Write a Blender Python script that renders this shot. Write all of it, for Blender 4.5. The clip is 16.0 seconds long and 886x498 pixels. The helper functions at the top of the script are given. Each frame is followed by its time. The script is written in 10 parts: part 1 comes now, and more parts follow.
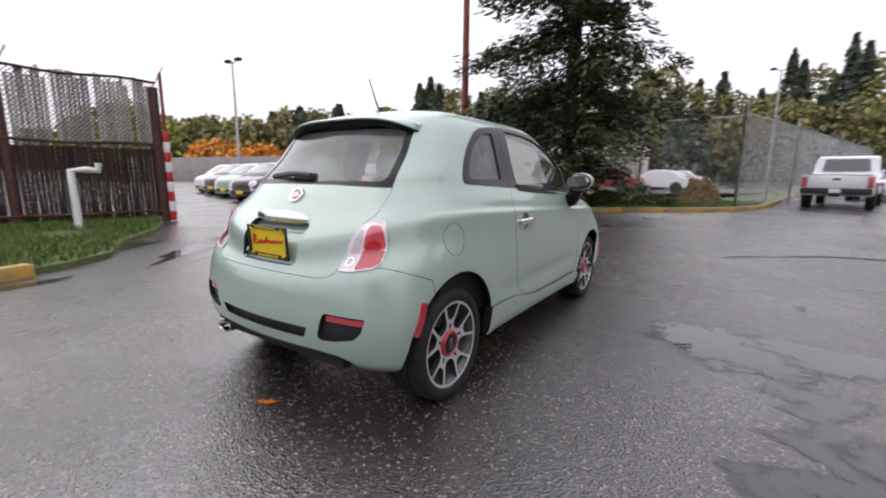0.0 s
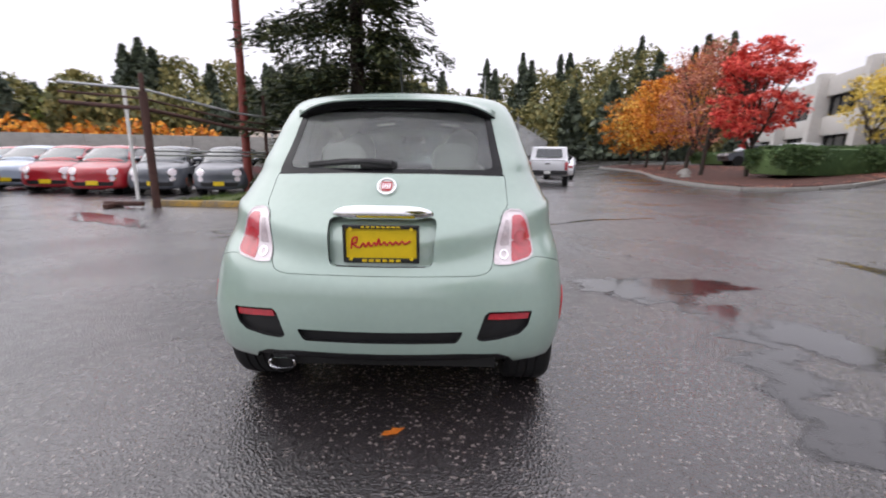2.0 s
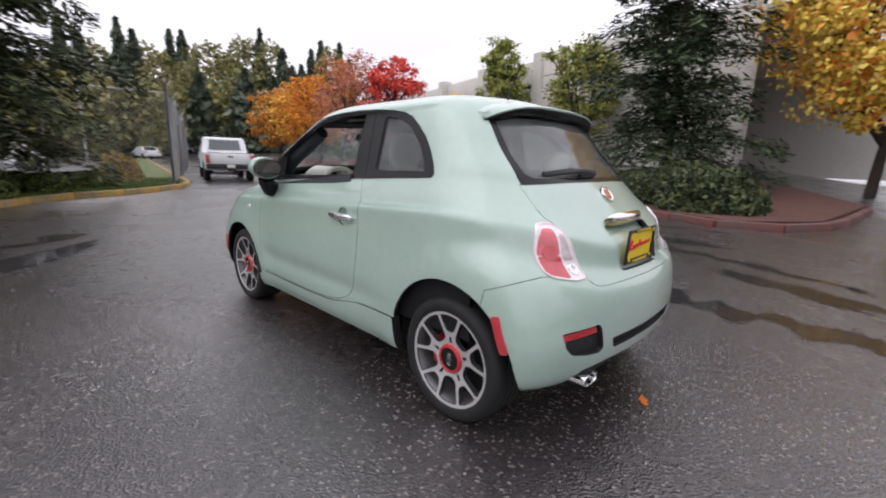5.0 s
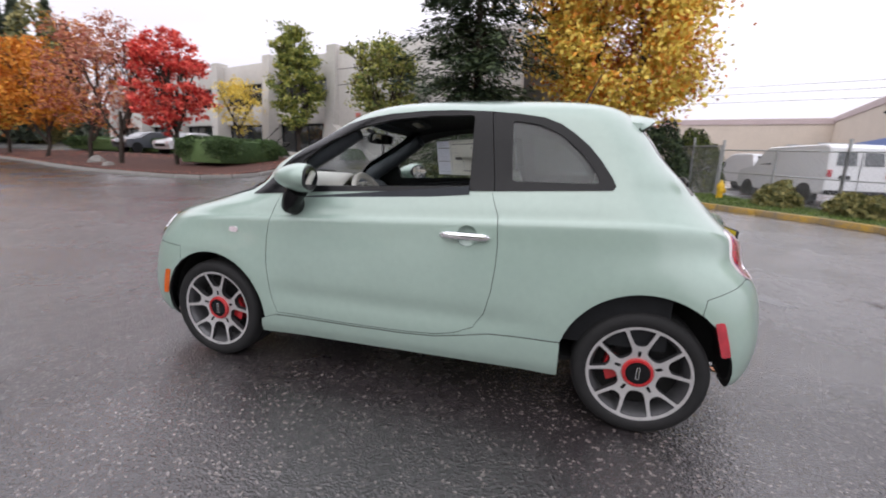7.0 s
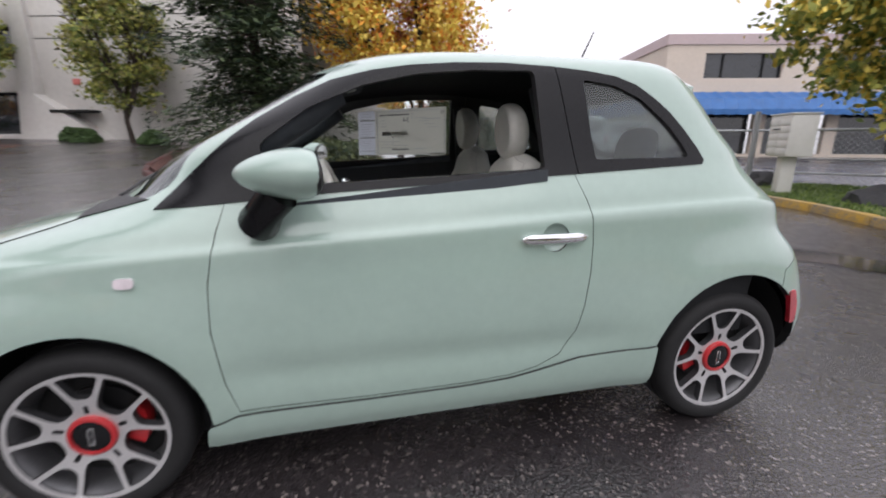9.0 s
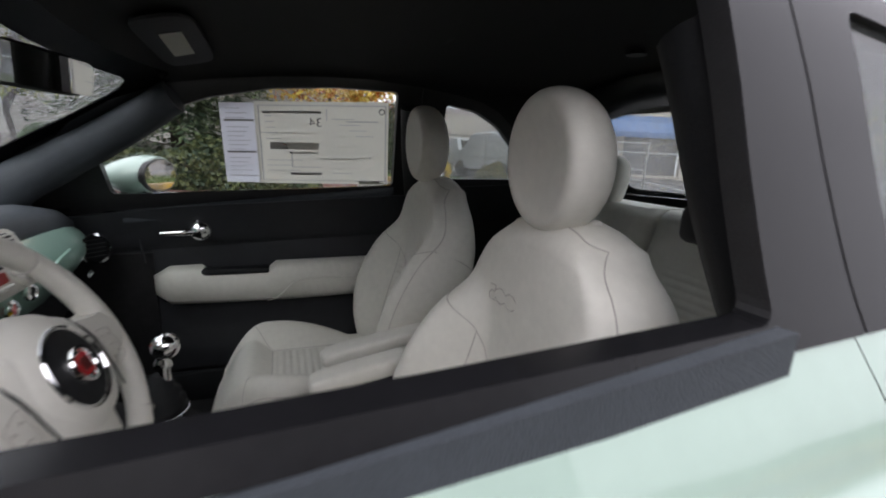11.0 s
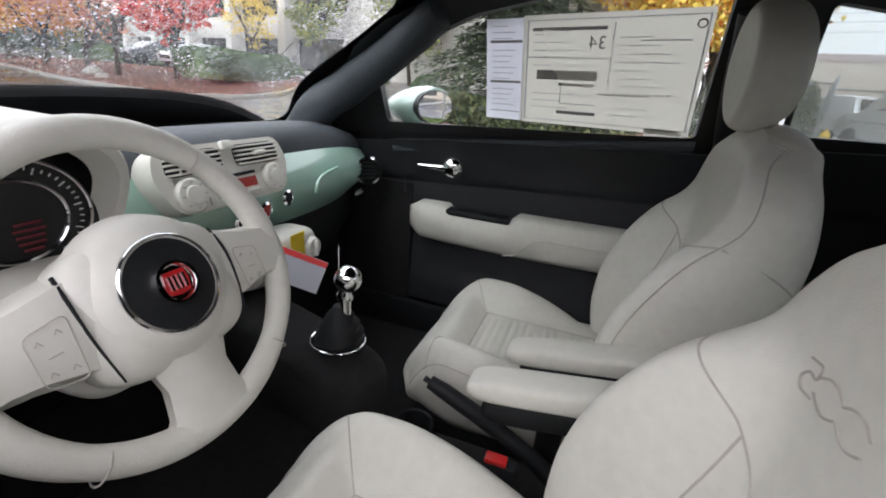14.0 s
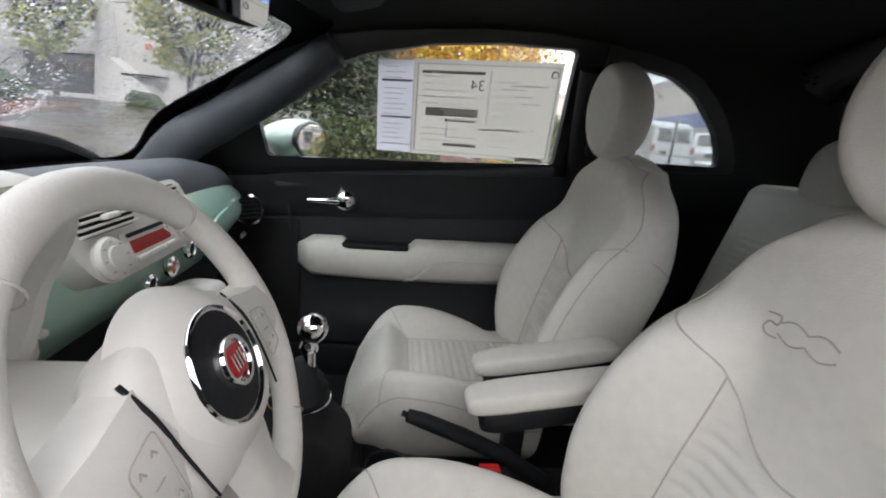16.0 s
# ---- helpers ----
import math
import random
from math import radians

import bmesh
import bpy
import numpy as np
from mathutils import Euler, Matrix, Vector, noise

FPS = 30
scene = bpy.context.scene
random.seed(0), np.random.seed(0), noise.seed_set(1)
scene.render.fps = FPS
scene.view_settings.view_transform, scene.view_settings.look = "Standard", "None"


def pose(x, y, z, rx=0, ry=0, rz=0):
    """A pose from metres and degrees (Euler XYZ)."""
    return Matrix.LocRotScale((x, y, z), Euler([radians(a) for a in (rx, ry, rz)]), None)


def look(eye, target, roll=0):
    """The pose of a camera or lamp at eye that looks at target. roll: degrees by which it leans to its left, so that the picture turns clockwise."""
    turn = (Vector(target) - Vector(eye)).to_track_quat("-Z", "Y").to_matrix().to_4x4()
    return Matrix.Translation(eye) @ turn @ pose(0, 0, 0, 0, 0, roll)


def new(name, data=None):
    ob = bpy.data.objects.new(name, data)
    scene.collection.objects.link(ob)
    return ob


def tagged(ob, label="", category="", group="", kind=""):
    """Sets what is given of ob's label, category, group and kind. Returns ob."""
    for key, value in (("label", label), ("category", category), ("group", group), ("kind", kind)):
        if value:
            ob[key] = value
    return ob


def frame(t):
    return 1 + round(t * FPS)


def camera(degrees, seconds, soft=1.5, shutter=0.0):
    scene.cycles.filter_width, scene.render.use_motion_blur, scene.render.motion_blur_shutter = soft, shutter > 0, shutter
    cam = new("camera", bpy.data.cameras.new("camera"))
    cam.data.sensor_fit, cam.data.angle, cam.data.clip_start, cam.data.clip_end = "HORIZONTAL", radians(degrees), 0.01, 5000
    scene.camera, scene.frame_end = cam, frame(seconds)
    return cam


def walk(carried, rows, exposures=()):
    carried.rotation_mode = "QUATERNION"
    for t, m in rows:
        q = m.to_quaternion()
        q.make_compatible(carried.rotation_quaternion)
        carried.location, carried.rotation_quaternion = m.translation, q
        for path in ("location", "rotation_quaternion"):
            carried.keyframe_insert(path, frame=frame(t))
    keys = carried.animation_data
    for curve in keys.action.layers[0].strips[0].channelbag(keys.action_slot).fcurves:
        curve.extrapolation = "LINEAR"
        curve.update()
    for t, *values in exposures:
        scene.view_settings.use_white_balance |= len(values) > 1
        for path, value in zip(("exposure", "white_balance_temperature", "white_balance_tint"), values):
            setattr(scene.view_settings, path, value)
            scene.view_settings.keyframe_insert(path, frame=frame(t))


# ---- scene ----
cam = camera(92.1, 16.0, soft=1.9, shutter=0.4)
PATH = [
    (0, (1.899, -2.878, 1.149), (0.788, -1.253, 0.797), 0.4),
    (0.5, (1.506, -3.121, 1.155), (0.659, -1.336, 0.847), -0.0),
    (1, (1.114, -3.25, 1.134), (0.514, -1.372, 0.8), -0.4),
    (1.5, (0.703, -3.317, 1.143), (0.385, -1.377, 0.773), 1.0),
    (2, (0.297, -3.362, 1.148), (0.253, -1.405, 0.739), 0.6),
    (2.5, (-0.116, -3.321, 1.158), (0.108, -1.372, 0.766), 1.1),
    (3, (-0.537, -3.253, 1.158), (-0.111, -1.343, 0.745), 1.8),
    (3.5, (-0.925, -3.118, 1.149), (-0.217, -1.286, 0.77), 1.9),
    (4, (-1.317, -2.899, 1.166), (-0.348, -1.187, 0.81), 3.0),
    (4.2, (-1.496, -2.812, 1.164), (-0.43, -1.16, 0.794), 2.8),
    (6.3, (-2.567, -1.355, 1.199), (-0.804, -0.506, 0.785), 2.3),
    (6.5, (-2.609, -1.173, 1.193), (-0.806, -0.409, 0.785), 2.8),
    (7, (-2.713, -0.776, 1.195), (-0.83, -0.239, 0.787), 2.1),
    (7.5, (-2.683, -0.409, 1.178), (-0.75, -0.133, 0.743), 1.7),
    (8, (-2.585, -0.074, 1.18), (-0.631, -0.109, 0.751), 1.5),
    (8.5, (-2.401, 0.2, 1.177), (-0.475, -0.064, 0.706), -0.7),
    (9, (-2.107, 0.352, 1.177), (-0.219, -0.081, 0.681), 0.2),
    (9.5, (-1.759, 0.393, 1.189), (0.055, -0.305, 0.715), 0.5),
    (11.8, (-0.764, -0.063, 1.217), (1.083, -0.689, 0.772), 5.4),
    (12, (-0.747, -0.069, 1.212), (1.109, -0.649, 0.744), 6.4),
    (12.5, (-0.698, -0.114, 1.201), (1.209, -0.369, 0.655), 6.3),
    (13, (-0.676, -0.11, 1.193), (1.227, -0.043, 0.581), 6.6),
    (13.5, (-0.654, -0.107, 1.179), (1.201, 0.275, 0.536), 5.8),
    (14, (-0.644, -0.094, 1.161), (1.127, 0.502, 0.448), 4.7),
    (14.5, (-0.668, -0.027, 1.154), (1.129, 0.469, 0.43), 4.4),
    (15, (-0.689, 0.054, 1.152), (1.164, 0.375, 0.472), 5.1),
    (15.5, (-0.695, 0.119, 1.148), (1.209, 0.171, 0.538), 4.6),
    (16, (-0.707, 0.178, 1.157), (1.207, -0.048, 0.625), 5.2),
]
walk(cam, [(t, look(eye, target, roll)) for t, eye, target, roll in PATH], ((0.0, 0.0), (9.7, 0.0), (11.8, 0.8), (12.6, 0.58), (13.6, 1.2), (16.0, 1.2)))

# ---- world ----
# An overcast sky: bright grey-white dome, soft cloud tone, weak wide sun.
world = bpy.data.worlds.new("overcast_sky")
scene.world = world
world.use_nodes = True
wn, wl = world.node_tree.nodes, world.node_tree.links
wn.clear()
w_out = wn.new("ShaderNodeOutputWorld")
w_bg = wn.new("ShaderNodeBackground")
w_sky = wn.new("ShaderNodeTexSky")
w_sky.sky_type = "NISHITA"
w_sky.sun_disc = False
w_sky.sun_elevation = radians(47)
w_sky.sun_rotation = radians(-80)
w_hs = wn.new("ShaderNodeHueSaturation")
w_hs.inputs["Saturation"].default_value = 0.12
w_hs.inputs["Value"].default_value = 0.10
w_co = wn.new("ShaderNodeTexCoord")
w_map = wn.new("ShaderNodeMapping")
w_map.inputs["Scale"].default_value = (1.0, 1.0, 3.0)
w_no = wn.new("ShaderNodeTexNoise")
w_no.inputs["Scale"].default_value = 2.2
w_no.inputs["Detail"].default_value = 5.0
w_ramp = wn.new("ShaderNodeValToRGB")
w_ramp.color_ramp.elements[0].position, w_ramp.color_ramp.elements[0].color = 0.3, (0.79, 0.765, 0.858, 1)
w_ramp.color_ramp.elements[1].position, w_ramp.color_ramp.elements[1].color = 0.7, (1.01, 0.98, 1.068, 1)
w_mix = wn.new("ShaderNodeMix")
w_mix.data_type = "RGBA"
w_mix.inputs[0].default_value = 0.8
wl.new(w_sky.outputs[0], w_hs.inputs["Color"])
wl.new(w_co.outputs["Generated"], w_map.inputs[0])
wl.new(w_map.outputs[0], w_no.inputs["Vector"])
wl.new(w_no.outputs[0], w_ramp.inputs[0])
wl.new(w_hs.outputs[0], w_mix.inputs[6])
wl.new(w_ramp.outputs[0], w_mix.inputs[7])
w_sep = wn.new("ShaderNodeSeparateXYZ")
w_up = wn.new("ShaderNodeMath")
w_up.operation = "MULTIPLY_ADD"
w_up.inputs[1].default_value, w_up.inputs[2].default_value = 0.66, 0.56
w_up.use_clamp = False
w_pos = wn.new("ShaderNodeMath")
w_pos.operation = "MAXIMUM"
w_pos.inputs[1].default_value = 0.0
w_vm = wn.new("ShaderNodeVectorMath")
w_vm.operation = "SCALE"
wl.new(w_co.outputs["Generated"], w_sep.inputs[0])
wl.new(w_sep.outputs[2], w_pos.inputs[0])
wl.new(w_pos.outputs[0], w_up.inputs[0])
wl.new(w_mix.outputs[2], w_vm.inputs[0])
wl.new(w_up.outputs[0], w_vm.inputs["Scale"])
wl.new(w_vm.outputs[0], w_bg.inputs[0])
w_bg.inputs[1].default_value = 1.95
wl.new(w_bg.outputs[0], w_out.inputs[0])
sun_data = bpy.data.lights.new("sun", "SUN")
sun_data.energy, sun_data.angle, sun_data.color = 0.6, radians(60), (1.0, 0.97, 0.93)
sun = new("sun", sun_data)
sun.matrix_world = look((0, 0, 30), (12, -2, 17))

# ---- materials ----
def mat(name, color, rough=0.6, metal=0.0, vary=0.0, scale=8.0, bump=0.0, bump_scale=60.0, coat=0.0, spec=0.5,
        trans=0.0, emit=None, island=0.0, obj=0.0, color2=None):
    """A surface with a base colour, two scales of variation and a fine relief."""
    m = bpy.data.materials.new(name)
    m.use_nodes = True
    nt = m.node_tree
    b = nt.nodes["Principled BSDF"]
    b.inputs["Base Color"].default_value = (*color, 1)
    b.inputs["Roughness"].default_value = rough
    b.inputs["Metallic"].default_value = metal
    b.inputs["Coat Weight"].default_value = coat
    b.inputs["Coat Roughness"].default_value = 0.06
    b.inputs["Coat IOR"].default_value = 1.62
    b.inputs["Specular IOR Level"].default_value = spec
    b.inputs["Transmission Weight"].default_value = trans
    if emit:
        b.inputs["Emission Color"].default_value = (*emit[:3], 1)
        b.inputs["Emission Strength"].default_value = emit[3]
    m["plain"] = color
    if vary or color2:
        co = nt.nodes.new("ShaderNodeTexCoord")
        n1, n2 = nt.nodes.new("ShaderNodeTexNoise"), nt.nodes.new("ShaderNodeTexNoise")
        n1.inputs["Scale"].default_value, n2.inputs["Scale"].default_value = scale, scale * 9.3
        n1.inputs["Detail"].default_value = n2.inputs["Detail"].default_value = 4
        add = nt.nodes.new("ShaderNodeMath")
        add.operation = "ADD"
        ramp = nt.nodes.new("ShaderNodeValToRGB")
        c2 = color2 or tuple(min(1, c * (1 + vary)) for c in color)
        c1 = color if color2 else tuple(c * (1 - vary) for c in color)
        ramp.color_ramp.elements[0].position, ramp.color_ramp.elements[0].color = 0.36, (*c1, 1)
        ramp.color_ramp.elements[1].position, ramp.color_ramp.elements[1].color = 0.64, (*c2, 1)
        half = nt.nodes.new("ShaderNodeMath")
        half.operation = "MULTIPLY"
        half.inputs[1].default_value = 0.5
        for n in (n1, n2):
            nt.links.new(co.outputs["Object"], n.inputs["Vector"])
        nt.links.new(n1.outputs[0], add.inputs[0])
        nt.links.new(n2.outputs[0], add.inputs[1])
        nt.links.new(add.outputs[0], half.inputs[0])
        last = half.outputs[0]
        if island or obj:
            src = nt.nodes.new("ShaderNodeNewGeometry").outputs["Random Per Island"] if island else nt.nodes.new("ShaderNodeObjectInfo").outputs["Random"]
            mul = nt.nodes.new("ShaderNodeMath")
            mul.operation = "MULTIPLY_ADD"
            mul.inputs[1].default_value = island or obj
            mul.inputs[2].default_value = -0.5 * (island or obj)
            nt.links.new(src, mul.inputs[0])
            ad2 = nt.nodes.new("ShaderNodeMath")
            ad2.operation = "ADD"
            nt.links.new(last, ad2.inputs[0])
            nt.links.new(mul.outputs[0], ad2.inputs[1])
            last = ad2.outputs[0]
        nt.links.new(last, ramp.inputs[0])
        nt.links.new(ramp.outputs[0], b.inputs["Base Color"])
    if bump:
        co2 = nt.nodes.new("ShaderNodeTexCoord")
        nb = nt.nodes.new("ShaderNodeTexNoise")
        nb.inputs["Scale"].default_value, nb.inputs["Detail"].default_value = bump_scale, 3
        bp = nt.nodes.new("ShaderNodeBump")
        bp.inputs["Strength"].default_value, bp.inputs["Distance"].default_value = bump, 0.01
        nt.links.new(co2.outputs["Object"], nb.inputs["Vector"])
        nt.links.new(nb.outputs[0], bp.inputs["Height"])
        nt.links.new(bp.outputs[0], b.inputs["Normal"])
    return m


def paint(name, color):
    return mat(name, color, rough=0.38, coat=1.0, vary=0.035, scale=3.0, spec=0.4)


M_MINT = paint("mint_green_car_paint", (0.335, 0.442, 0.383))
M_RED = paint("red_car_paint", (0.42, 0.012, 0.022))
M_BLACK = paint("black_car_paint", (0.012, 0.013, 0.016))
M_GREY = paint("grey_car_paint", (0.09, 0.10, 0.12))
M_MAROON = paint("maroon_car_paint", (0.10, 0.03, 0.03))
M_WHITE = paint("white_car_paint", (0.72, 0.73, 0.75))
M_BLUE = paint("pale_blue_car_paint", (0.42, 0.50, 0.62))
M_GLOSSBLACK = mat("gloss_black_trim", (0.008, 0.008, 0.009), 0.22, spec=0.22, vary=0.2, scale=9)
M_TRIM = mat("black_plastic_trim", (0.016, 0.016, 0.017), 0.5, vary=0.25, scale=30, bump=0.12, bump_scale=400)
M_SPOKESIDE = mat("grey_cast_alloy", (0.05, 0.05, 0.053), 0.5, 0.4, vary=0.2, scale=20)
M_RUBBER = mat("tyre_rubber", (0.009, 0.009, 0.0095), 0.75, vary=0.3, scale=25, bump=0.15, bump_scale=160)
M_UNDER = mat("dark_underbody", (0.008, 0.008, 0.008), 0.8, vary=0.3, scale=10)
M_CHROME = mat("chrome", (0.85, 0.85, 0.86), 0.07, 1.0, vary=0.03, scale=12)
M_ALLOY = mat("machined_alloy", (0.72, 0.71, 0.71), 0.33, 0.75, vary=0.08, scale=20)
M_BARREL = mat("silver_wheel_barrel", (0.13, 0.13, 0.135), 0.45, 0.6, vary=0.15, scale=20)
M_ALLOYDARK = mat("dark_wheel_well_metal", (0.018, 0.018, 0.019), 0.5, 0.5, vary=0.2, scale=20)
M_REDPAINT = mat("red_caliper_enamel", (0.45, 0.015, 0.02), 0.3, coat=0.5, vary=0.1, scale=20)
M_REDLENS = mat("red_lamp_lens", (0.46, 0.02, 0.035), 0.08, coat=1.0, vary=0.25, scale=35)
M_PINKLENS = mat("pale_red_lamp_lens", (0.56, 0.075, 0.10), 0.08, coat=1.0, vary=0.2, scale=30)
M_CLEARLENS = mat("clear_lamp_lens", (0.74, 0.66, 0.69), 0.1, coat=1.0, vary=0.15, scale=40)
M_LAMPGREY = mat("grey_clear_lamp_lens", (0.50, 0.42, 0.44), 0.12, coat=1.0, vary=0.25, scale=40)
M_ORANGE = mat("orange_marker_lens", (0.75, 0.13, 0.01), 0.15, coat=1.0, vary=0.15, scale=40)
M_YELLOWPLATE = mat("yellow_plate", (0.78, 0.56, 0.01), 0.4, vary=0.06, scale=20)
M_REDINK = mat("red_ink", (0.55, 0.02, 0.02), 0.5, vary=0.1, scale=40)
M_WHITEPAINT = mat("white_paint", (0.72, 0.72, 0.70), 0.5, vary=0.06, scale=5, bump=0.05)


def sheen(nt):
    """Gloss of a thin pane: weak head-on, strong at a glancing view."""
    lw = nt.nodes.new("ShaderNodeLayerWeight")
    lw.inputs[0].default_value = 0.5
    p, k = nt.nodes.new("ShaderNodeMath"), nt.nodes.new("ShaderNodeMath")
    p.operation, k.operation = "POWER", "MULTIPLY_ADD"
    p.inputs[1].default_value = 4.5
    k.inputs[1].default_value, k.inputs[2].default_value = 0.9, 0.035
    nt.links.new(lw.outputs["Facing"], p.inputs[0])
    nt.links.new(p.outputs[0], k.inputs[0])
    return k


def glass(name, tint, rough=0.0, alpha=0.75):
    """Thin glazing: a mix of a clear tinted pass-through and a glossy reflection by Fresnel."""
    m = bpy.data.materials.new(name)
    m.use_nodes = True
    nt = m.node_tree
    nt.nodes.clear()
    out = nt.nodes.new("ShaderNodeOutputMaterial")
    tr, gl, mx = (nt.nodes.new(k) for k in ("ShaderNodeBsdfTransparent", "ShaderNodeBsdfGlossy", "ShaderNodeMixShader"))
    fr = sheen(nt)
    tr.inputs[0].default_value = (*tint, 1)
    gl.inputs["Roughness"].default_value = rough
    nt.links.new(fr.outputs[0], mx.inputs[0])
    nt.links.new(tr.outputs[0], mx.inputs[1])
    nt.links.new(gl.outputs[0], mx.inputs[2])
    nt.links.new(mx.outputs[0], out.inputs[0])
    return m


def wet_glass(name, tint, drops=0.5, haze=0.1, mist=0.0):
    """Glazing with rain drops: fine beads that bend and scatter what lies behind."""
    m = bpy.data.materials.new(name)
    m.use_nodes = True
    nt = m.node_tree
    nt.nodes.clear()
    N = nt.nodes.new
    out, co = N("ShaderNodeOutputMaterial"), N("ShaderNodeTexCoord")
    vo, vo2, no = N("ShaderNodeTexVoronoi"), N("ShaderNodeTexVoronoi"), N("ShaderNodeTexNoise")
    vo.inputs["Scale"].default_value, vo2.inputs["Scale"].default_value, no.inputs["Scale"].default_value = 85, 210, 5
    r1, r2 = N("ShaderNodeValToRGB"), N("ShaderNodeValToRGB")
    for r in (r1, r2):
        r.color_ramp.elements[0].position, r.color_ramp.elements[0].color = 0.16, (1, 1, 1, 1)
        r.color_ramp.elements[1].position, r.color_ramp.elements[1].color = 0.30, (0, 0, 0, 1)
    for n in (vo, vo2, no):
        nt.links.new(co.outputs["Object"], n.inputs["Vector"])
    nt.links.new(vo.outputs["Distance"], r1.inputs[0])
    nt.links.new(vo2.outputs["Distance"], r2.inputs[0])
    mxc = N("ShaderNodeMath")
    mxc.operation = "MAXIMUM"
    nt.links.new(r1.outputs[0], mxc.inputs[0])
    nt.links.new(r2.outputs[0], mxc.inputs[1])
    rn = N("ShaderNodeValToRGB")
    rn.color_ramp.elements[0].position, rn.color_ramp.elements[1].position = 0.38, 0.62
    nt.links.new(no.outputs[0], rn.inputs[0])
    mu = N("ShaderNodeMath")
    mu.operation = "MULTIPLY"
    nt.links.new(mxc.outputs[0], mu.inputs[0])
    nt.links.new(rn.outputs[0], mu.inputs[1])
    mu2 = N("ShaderNodeMath")
    mu2.operation = "MULTIPLY"
    mu2.inputs[1].default_value = drops
    nt.links.new(mu.outputs[0], mu2.inputs[0])
    tr, gl, mx, rf, mx2 = (N(k) for k in ("ShaderNodeBsdfTransparent", "ShaderNodeBsdfGlossy", "ShaderNodeMixShader", "ShaderNodeBsdfRefraction", "ShaderNodeMixShader"))
    fr = sheen(nt)
    tr.inputs[0].default_value = (*tint, 1)
    rf.inputs["Color"].default_value = (0.95, 0.97, 0.97, 1)
    rf.inputs["Roughness"].default_value = 0.25
    rf.inputs["IOR"].default_value = 1.2
    gl.inputs["Roughness"].default_value = 0.02
    hz = N("ShaderNodeMath")
    hz.operation = "ADD"
    hz.use_clamp = True
    hz.inputs[1].default_value = haze
    nt.links.new(mu2.outputs[0], hz.inputs[0])
    nt.links.new(hz.outputs[0], mx2.inputs[0])
    nt.links.new(tr.outputs[0], mx2.inputs[1])
    nt.links.new(rf.outputs[0], mx2.inputs[2])
    nt.links.new(fr.outputs[0], mx.inputs[0])
    # a film of condensation scatters light both ways
    df, tl, ad, mx3 = (N(k) for k in ("ShaderNodeBsdfDiffuse", "ShaderNodeBsdfTranslucent", "ShaderNodeMixShader", "ShaderNodeMixShader"))
    ad.inputs[0].default_value = 0.5
    nt.links.new(df.outputs[0], ad.inputs[1])
    nt.links.new(tl.outputs[0], ad.inputs[2])
    mx3.inputs[0].default_value = mist
    nt.links.new(mx2.outputs[0], mx3.inputs[1])
    nt.links.new(ad.outputs[0], mx3.inputs[2])
    nt.links.new(mx3.outputs[0], mx.inputs[1])
    nt.links.new(gl.outputs[0], mx.inputs[2])
    nt.links.new(mx.outputs[0], out.inputs[0])
    return m


M_GLASS = glass("clear_side_glass", (0.93, 0.96, 0.945))
M_TINT = wet_glass("misted_quarter_glass", (0.60, 0.645, 0.64), 0.35, 0.06, 0.06)
M_DARKGLASS = mat("dark_car_window", (0.03, 0.04, 0.045), 0.05, coat=1.0, vary=0.2, scale=5)
M_WETGLASS = wet_glass("rain_beaded_glass", (0.96, 0.985, 0.975), 0.55, 0.03)
M_WETSCREEN = wet_glass("rain_beaded_windscreen", (0.95, 0.98, 0.97), 0.75, 0.05, 0.0)
M_WETREAR = wet_glass("rain_beaded_rear_glass", (0.78, 0.82, 0.81), 0.6, 0.07, 0.11)

# ---- building helpers ----
def link_mesh(name, verts, faces, material, parent=None, label="", smooth=True, sharp=35):
    me = bpy.data.meshes.new(name)
    me.from_pydata([tuple(v) for v in verts], [], [tuple(f) for f in faces])
    for m in (material if isinstance(material, (list, tuple)) else [material]):
        me.materials.append(m)
    return finish(name, me, parent, label, smooth, sharp)


def finish(name, me, parent=None, label="", smooth=True, sharp=35):
    if smooth:
        me.shade_smooth()
        me.set_sharp_from_angle(angle=radians(sharp))
    ob = new(name, me)
    if parent:
        ob.parent = parent
    if label:
        ob["label"] = label
    return ob


def part(name, bm, material, parent, label="", smooth=True, sharp=35):
    """Links a bmesh as one mesh object under a thing or a part."""
    bmesh.ops.recalc_face_normals(bm, faces=bm.faces)
    me = bpy.data.meshes.new(name)
    bm.to_mesh(me)
    bm.free()
    for m in (material if isinstance(material, (list, tuple)) else [material]):
        me.materials.append(m)
    return finish(name, me, parent, label, smooth, sharp)


def empty(name, place=(0, 0, 0), turn=0.0):
    e = new(name)
    e.empty_display_size = 0.2
    e.matrix_basis = pose(*place, 0, 0, turn)
    return e


def box(bm, cx, cy, cz, sx, sy, sz, bevel=0.0, m=None, mi=0):
    """Adds a box, with rounded edges where bevel is given, to a bmesh."""
    mm = (m or Matrix()) @ Matrix.LocRotScale((cx, cy, cz), None, (sx, sy, sz))
    r = bmesh.ops.create_cube(bm, size=1.0, matrix=mm)
    fs = {f for v in r["verts"] for f in v.link_faces}
    if bevel:
        es = list({e for v in r["verts"] for e in v.link_edges})
        o = bmesh.ops.bevel(bm, geom=es, offset=bevel, segments=2, affect="EDGES", profile=0.5, clamp_overlap=True)
        fs = {f for v in o["verts"] for f in v.link_faces} | {f for f in fs if f.is_valid}
    for f in fs:
        f.material_index = mi
    return bm


